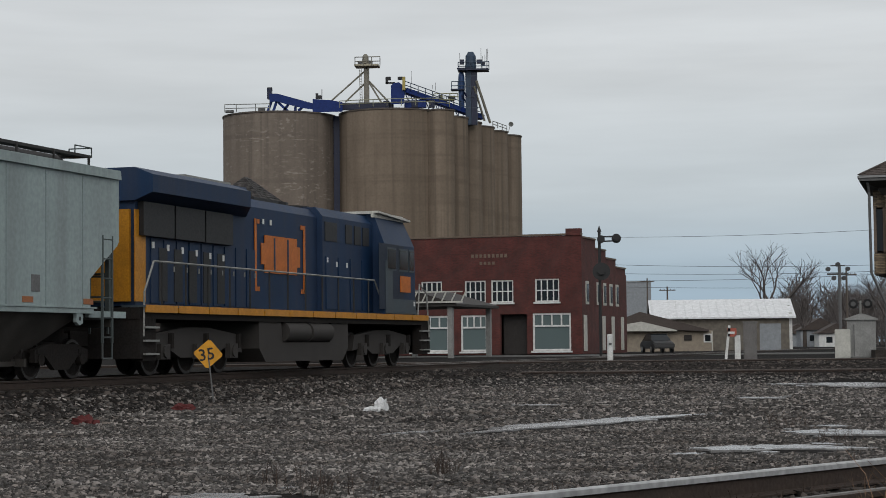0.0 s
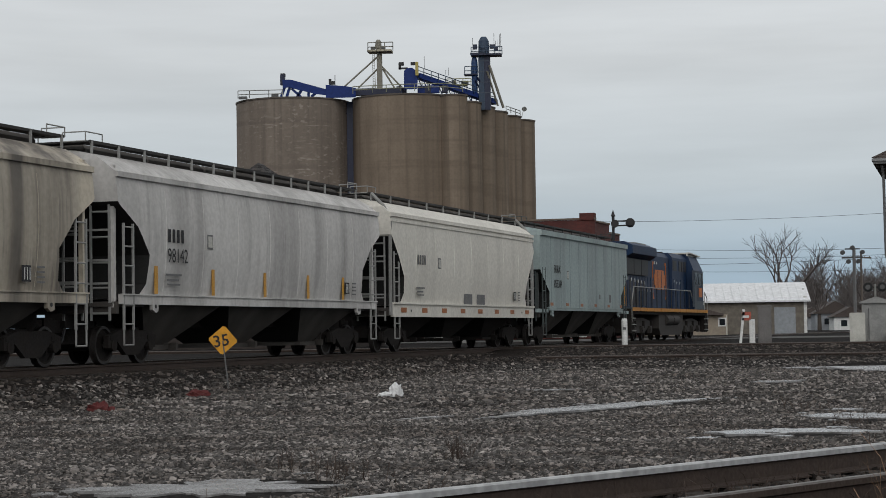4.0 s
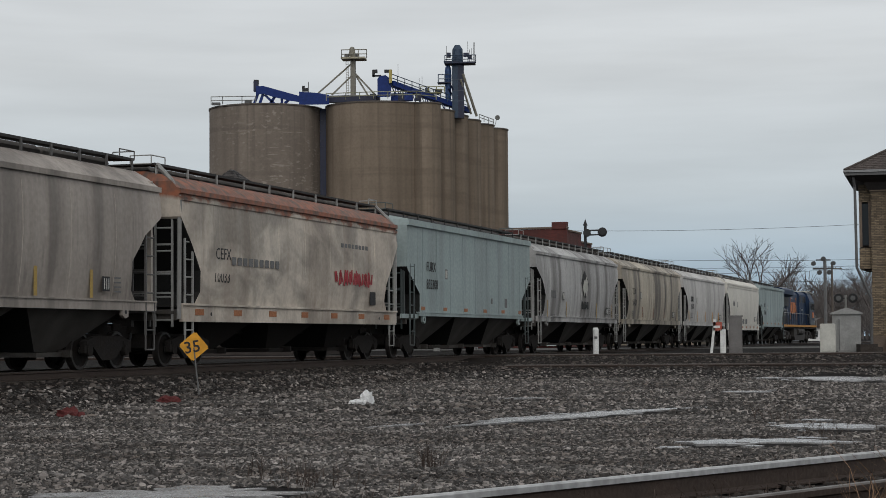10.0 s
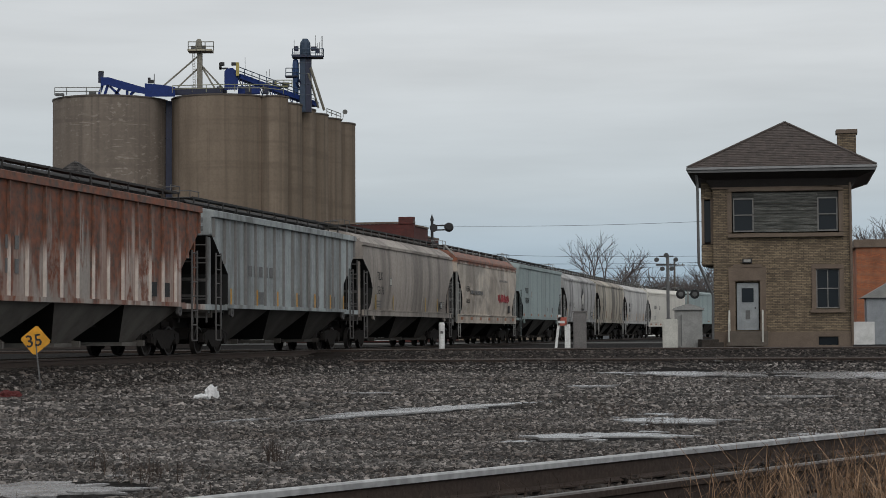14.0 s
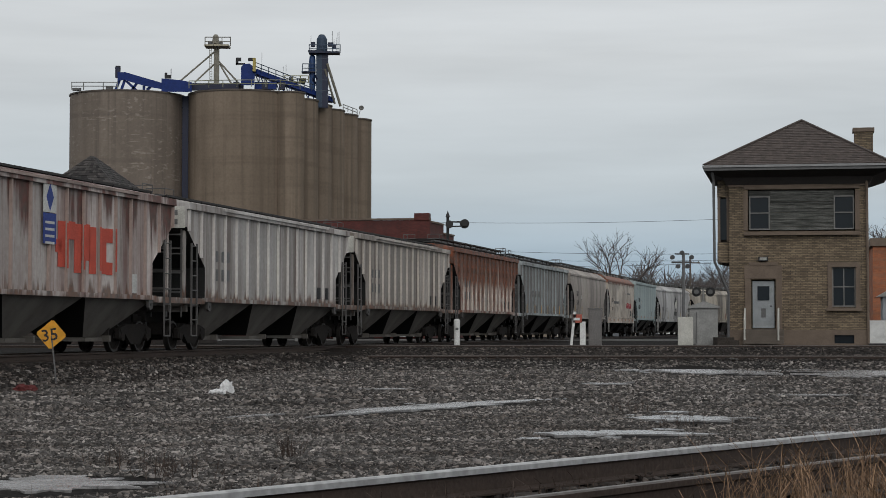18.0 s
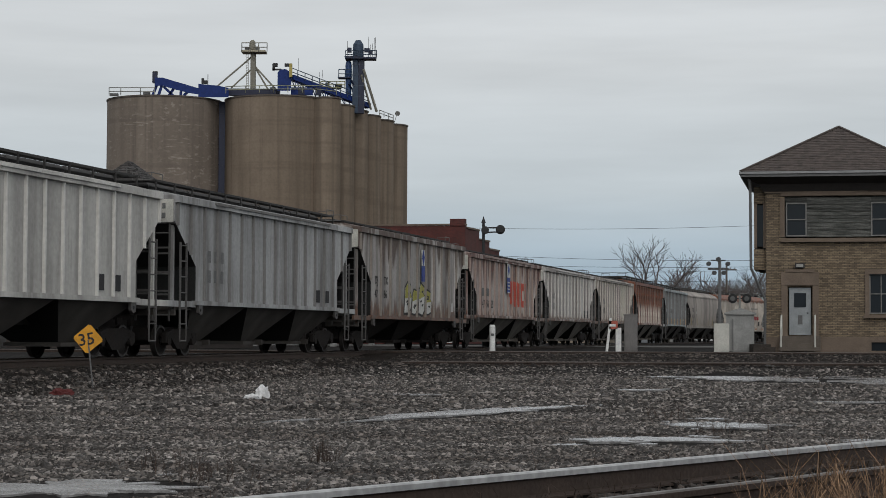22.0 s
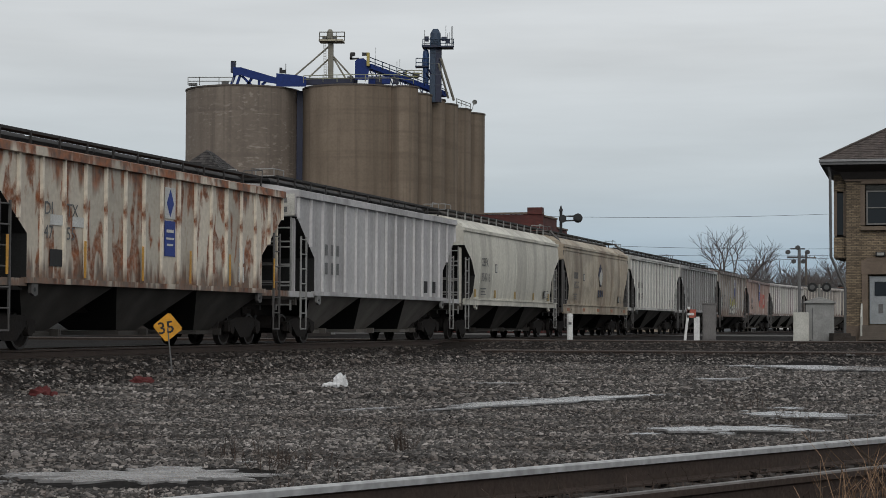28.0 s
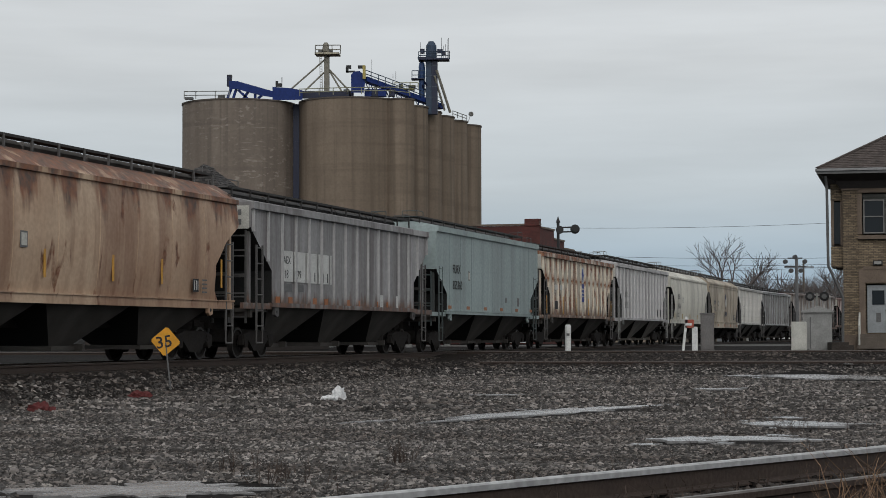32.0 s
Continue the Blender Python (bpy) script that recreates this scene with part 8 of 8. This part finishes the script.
        part("window", boxes(((-w / 5, -0.03, hh * 0.32), (0.9, 0.08, 0.9))), M["glass"], h)
        part("door", boxes(((w / 5, -0.03, hh * 0.25), (0.8, 0.08, hh * 0.48))), M["darkgrey"], h)
    # orange brick house and pale shed behind the tower
    d = 120.0
    kk = d / 3400
    h = thing("orange_brick_house", "two-storey orange brick building with a flat parapet", "building", pose((1585 - 784) * kk, d, 0.5, 0, 0, -11))
    part("wall_block", boxes(((4.2, 4, 3.0), (9.0, 8, 6.0))), ORANGE_WALL, h)
    part("parapet", boxes(((4.2, 4, 6.2), (9.3, 8.3, 0.5))), M["brown_stone"], h)
    part("chimney", boxes(((3.2, 3, 7.0), (0.9, 0.9, 1.3))), ORANGE_WALL, h)
    for zz in (4.3, 1.6):
        for x in (2.2, 5.4):
            window(h, x, zz, 0.95, 1.7, -0.06, M["brown_stone"], (1, 2), M["brown_stone"])
    d = 100.0
    kk = d / 3400
    h = thing("garden_shed", "pale blue-grey garden shed with a gable roof", "shed", pose((1625 - 784) * kk, d, 0.5, 0, 0, -11))
    part("wall_block", boxes(((0.6, 1.5, 1.3), (3.0, 3, 2.6))), M["wall_grey"], h)
    bm = bmesh.new()
    prism(bm, [(-1.2, 2.45), (0.6, 3.5), (2.4, 2.45)], -0.2, 3.2)
    part("roof", bm, M["grey"], h)
    part("door_handle", boxes(((0.3, -0.03, 1.2), (0.08, 0.06, 0.2))), M["black"], h)
    # Plain white box that stands in for an unidentified white object.
    single("fuel_tank", boxes(((((1575 - 784) * kk), 99, 1.1), (1.2, 0.8, 1.2))), M["white"], "plain white box beside the tower in place of an unclear white object", "tank")
    # utility poles and wires
    poles = []
    for px, d, hh in ((905, 300, 11.0), (1252, 210, 8.6), (940, 260, 8.5), (1340, 190, 9.2)):
        x = (px - 784) / 3400 * d
        p = thing("utility_pole", "grey wooden utility pole with a crossarm", "pole", pose(x, d, 0.4), group="utility poles")
        bm = bmesh.new()
        rod(bm, (0, 0, 0), (0, 0, hh), 0.15, 0.1, n=8)
        part("pole", bm, M["pole"], p)
        part("crossarm", boxes(((0, 0, hh - 0.5), (2.2, 0.12, 0.12))), M["pole"], p)
        for dx in (-0.9, -0.4, 0.4, 0.9):
            part("insulator", boxes(((dx, 0, hh - 0.38), (0.08, 0.08, 0.14))), M["darkgrey"], p)
    d = 180.0
    kk = d / 3400
    ends = ((790, (384, 431, 447, 461, 470)), (1430, (372, 437, 447, 450, 473)))
    for px, ys in ends:
        p = thing("utility_pole", "tall grey wooden utility pole with several crossarms", "pole", pose((px - 784) * kk, d, 0.4), group="utility poles")
        bm = bmesh.new()
        rod(bm, (0, 0, 0), (0, 0, 0.95 + (573 - ys[0]) * kk), 0.17, 0.1, n=8)
        part("pole", bm, M["pole"], p)
        for y in ys:
            part("crossarm", boxes(((0, 0, 0.82 + (573 - y) * kk), (1.6, 0.12, 0.1))), M["pole"], p)
    for ya, yb in zip(ends[0][1], ends[1][1]):
        w = bmesh.new()
        pts = [((790 + 640 * u - 784) * kk, d, 1.25 + (573 - (ya + (yb - ya) * u + 6 * 4 * u * (1 - u))) * kk) for u in [i / 12 for i in range(13)]]
        for a, b in zip(pts, pts[1:]):
            rod(w, a, b, 0.022, n=4, caps=False)
        bmesh.ops.remove_doubles(w, verts=w.verts, dist=0.004)
        single("overhead_wire", w, M["wire"], "thin overhead wire strung across the sky", "wire", group="overhead wires")


build_distance()


def build_car():
    d = 155.0
    k = d / 3400
    c = thing("parked_car", "dark parked car with shiny windows", "car", pose((921 - 784) * k, d, 0.5, 0, 0, -77))
    bm = bmesh.new()
    prism(bm, [(-2.2, 0.35), (-2.25, 0.75), (-1.9, 0.95), (-1.2, 1.0), (1.4, 0.95), (2.15, 0.8), (2.25, 0.35)], -0.85, 0.85)
    bmesh.ops.bevel(bm, geom=bm.edges[:], offset=0.09, segments=2, affect="EDGES")
    part("body", bm, M["black"], c)
    bm = bmesh.new()
    loft(bm, [[(-1.75, -0.8, 0.98), (1.2, -0.8, 0.98), (1.2, 0.8, 0.98), (-1.75, 0.8, 0.98)], [(-1.1, -0.62, 1.5), (0.5, -0.62, 1.5), (0.5, 0.62, 1.5), (-1.1, 0.62, 1.5)]])
    part("cabin", bm, M["glass"], c)
    part("roof", boxes(((-0.3, 0, 1.52), (1.7, 1.3, 0.05))), M["black"], c)
    for x in (-1.4, 1.4):
        for y in (-0.8, 0.8):
            bm = bmesh.new()
            rod(bm, (x, y - 0.1, 0.33), (x, y + 0.1, 0.33), 0.33, n=16)
            w = part("wheel", bm, M["black"], c)
            bm = bmesh.new()
            rod(bm, (x, y - 0.11, 0.33), (x, y + 0.11, 0.33), 0.19, n=12)
            part("rim", bm, M["galv"], w)
    for y in (-0.6, 0.6):
        part("headlight", boxes(((-2.22, y, 0.72), (0.06, 0.3, 0.14))), M["white"], c)


build_car()
single("street", boxes((((900 - 784) / 3400 * 150, 124, 0.535), (60, 16, 0.03))), M["rubble"], "pale gravelly street beyond the tracks", "road", "structure")


# ---- weeds ----


def blades(name, label, count, place, height, mat, seed, lean=0.5, branchy=0):
    rs = np.random.RandomState(seed)
    v, f, n = [], [], 0
    for i in range(count):
        x, y = place(rs)
        z = ground_z(x, y)
        h = height * (0.35 + 0.9 * rs.rand())
        a = rs.rand() * 6.28
        w = 0.002 + 0.003 * rs.rand()
        p = np.array([x, y, z - 0.02])
        d = np.array([math.cos(a) * lean * rs.rand(), math.sin(a) * lean * rs.rand(), 1.0])
        segs = [(p, p + d * h * 0.6, w), (p + d * h * 0.6, p + d * h * 0.6 + np.array([d[0] * 2, d[1] * 2, 0.7]) * h * 0.35, w * 0.7)]
        for j in range(branchy):
            u = rs.uniform(0.3, 0.9)
            aa = rs.rand() * 6.28
            q = p + d * h * 0.6 * u
            segs.append((q, q + np.array([math.cos(aa) * 0.5, math.sin(aa) * 0.5, rs.uniform(0.2, 0.8)]) * h * 0.3, w * 0.6))
        for s, e, ww in segs:
            o = np.array([math.cos(a + 1.57), math.sin(a + 1.57), 0]) * ww
            v.extend([tuple(s - o), tuple(s + o), tuple(e + o * 0.5), tuple(e - o * 0.5)])
            f.append((n, n + 1, n + 2, n + 3))
            n += 4
    return soup(name, v, f, mat, label, "weeds")


def near_strip(lo, hi, s0, s1):
    def place(rs):
        c = NEAR_P + NEAR_N * (0.75 + rs.uniform(lo, hi)) + NEAR_D * rs.uniform(s0, s1)
        return c.x, c.y
    return place


blades("dry_grass", "tall rust-brown dry grass beside the siding", 5200, near_strip(1.05, 3.2, -4.6, 6), 0.46, M["grass"], 1, 0.7, 2)
blades("siding_weeds", "sparse dead weeds along the siding", 1500, near_strip(-0.75, 0.9, -14, 8), 0.16, M["weed"], 2, 0.6, 4)
blades("yard_weeds", "sparse dead weeds on the gravel", 200, near_strip(-2.6, -0.95, -14, 8), 0.3, M["weed"], 3, 0.5, 6)


def clump(cx, cy, r):
    return lambda rs: (cx + rs.randn() * r, cy + rs.randn() * r)


for i, (px, py, r) in enumerate(((250, 820, 0.35), (535, 800, 0.1), (1140, 720, 0.25), (1230, 745, 0.3), (330, 840, 0.2))):
    a, b2 = ground_point(px, py)
    blades("weed_clump", "clump of dead weeds on wet gravel", 36, clump(a, b2, r), 0.3, M["weed"], 20 + i, 0.7, 6)


# ---- movement ----
FRONT = ((0.0, 12.61), (6.0, 86.46), (9.0, 123.47), (13.0, 172.67), (19.0, 244.66), (23.0, 292.55), (28.0, 352.3), (32.0, 400.18))


def front_at(t):
    """Distance of the locomotive's nose along the line."""
    return float(np.polyval(FRONT_FIT, t))


FRONT_FIT = np.polyfit([a for a, _ in FRONT], [b for _, b in FRONT], 3)


def car_pose(t, offset, L):
    s = front_at(t) - offset
    b = min(L * 0.38, 7)
    p, q = on_line(max(-465, s - b)), on_line(s + b)
    c = (p + q) / 2
    a = math.degrees(math.atan2(q.y - p.y, q.x - p.x))
    return pose(c.x, c.y, RAIL_Z, 0, 0, a)


def motions():
    times = [i * 1.0 for i in range(33)]
    for c, offset, L in CARS:
        walk(c, [(t, car_pose(t, offset, L)) for t in times])
    # wheels of one size and seat roll alike, so they take over the same keys
    rolled = {}
    for w, r in WHEELS:
        at = w.matrix_basis.translation.copy()
        key = (round(at.x, 2), r)
        if key not in rolled:
            walk(w, [(i / FPS, pose(at.x, 0, r, 0, math.degrees((front_at(i / FPS) - front_at(0)) / r) % 360, 0)) for i in range(32 * FPS + 1)])
            rolled[key] = w
        else:
            w.rotation_mode = "QUATERNION"
            w.animation_data_create()
            w.animation_data.action = rolled[key].animation_data.action
            w.animation_data.action_slot = rolled[key].animation_data.action_slot


motions()
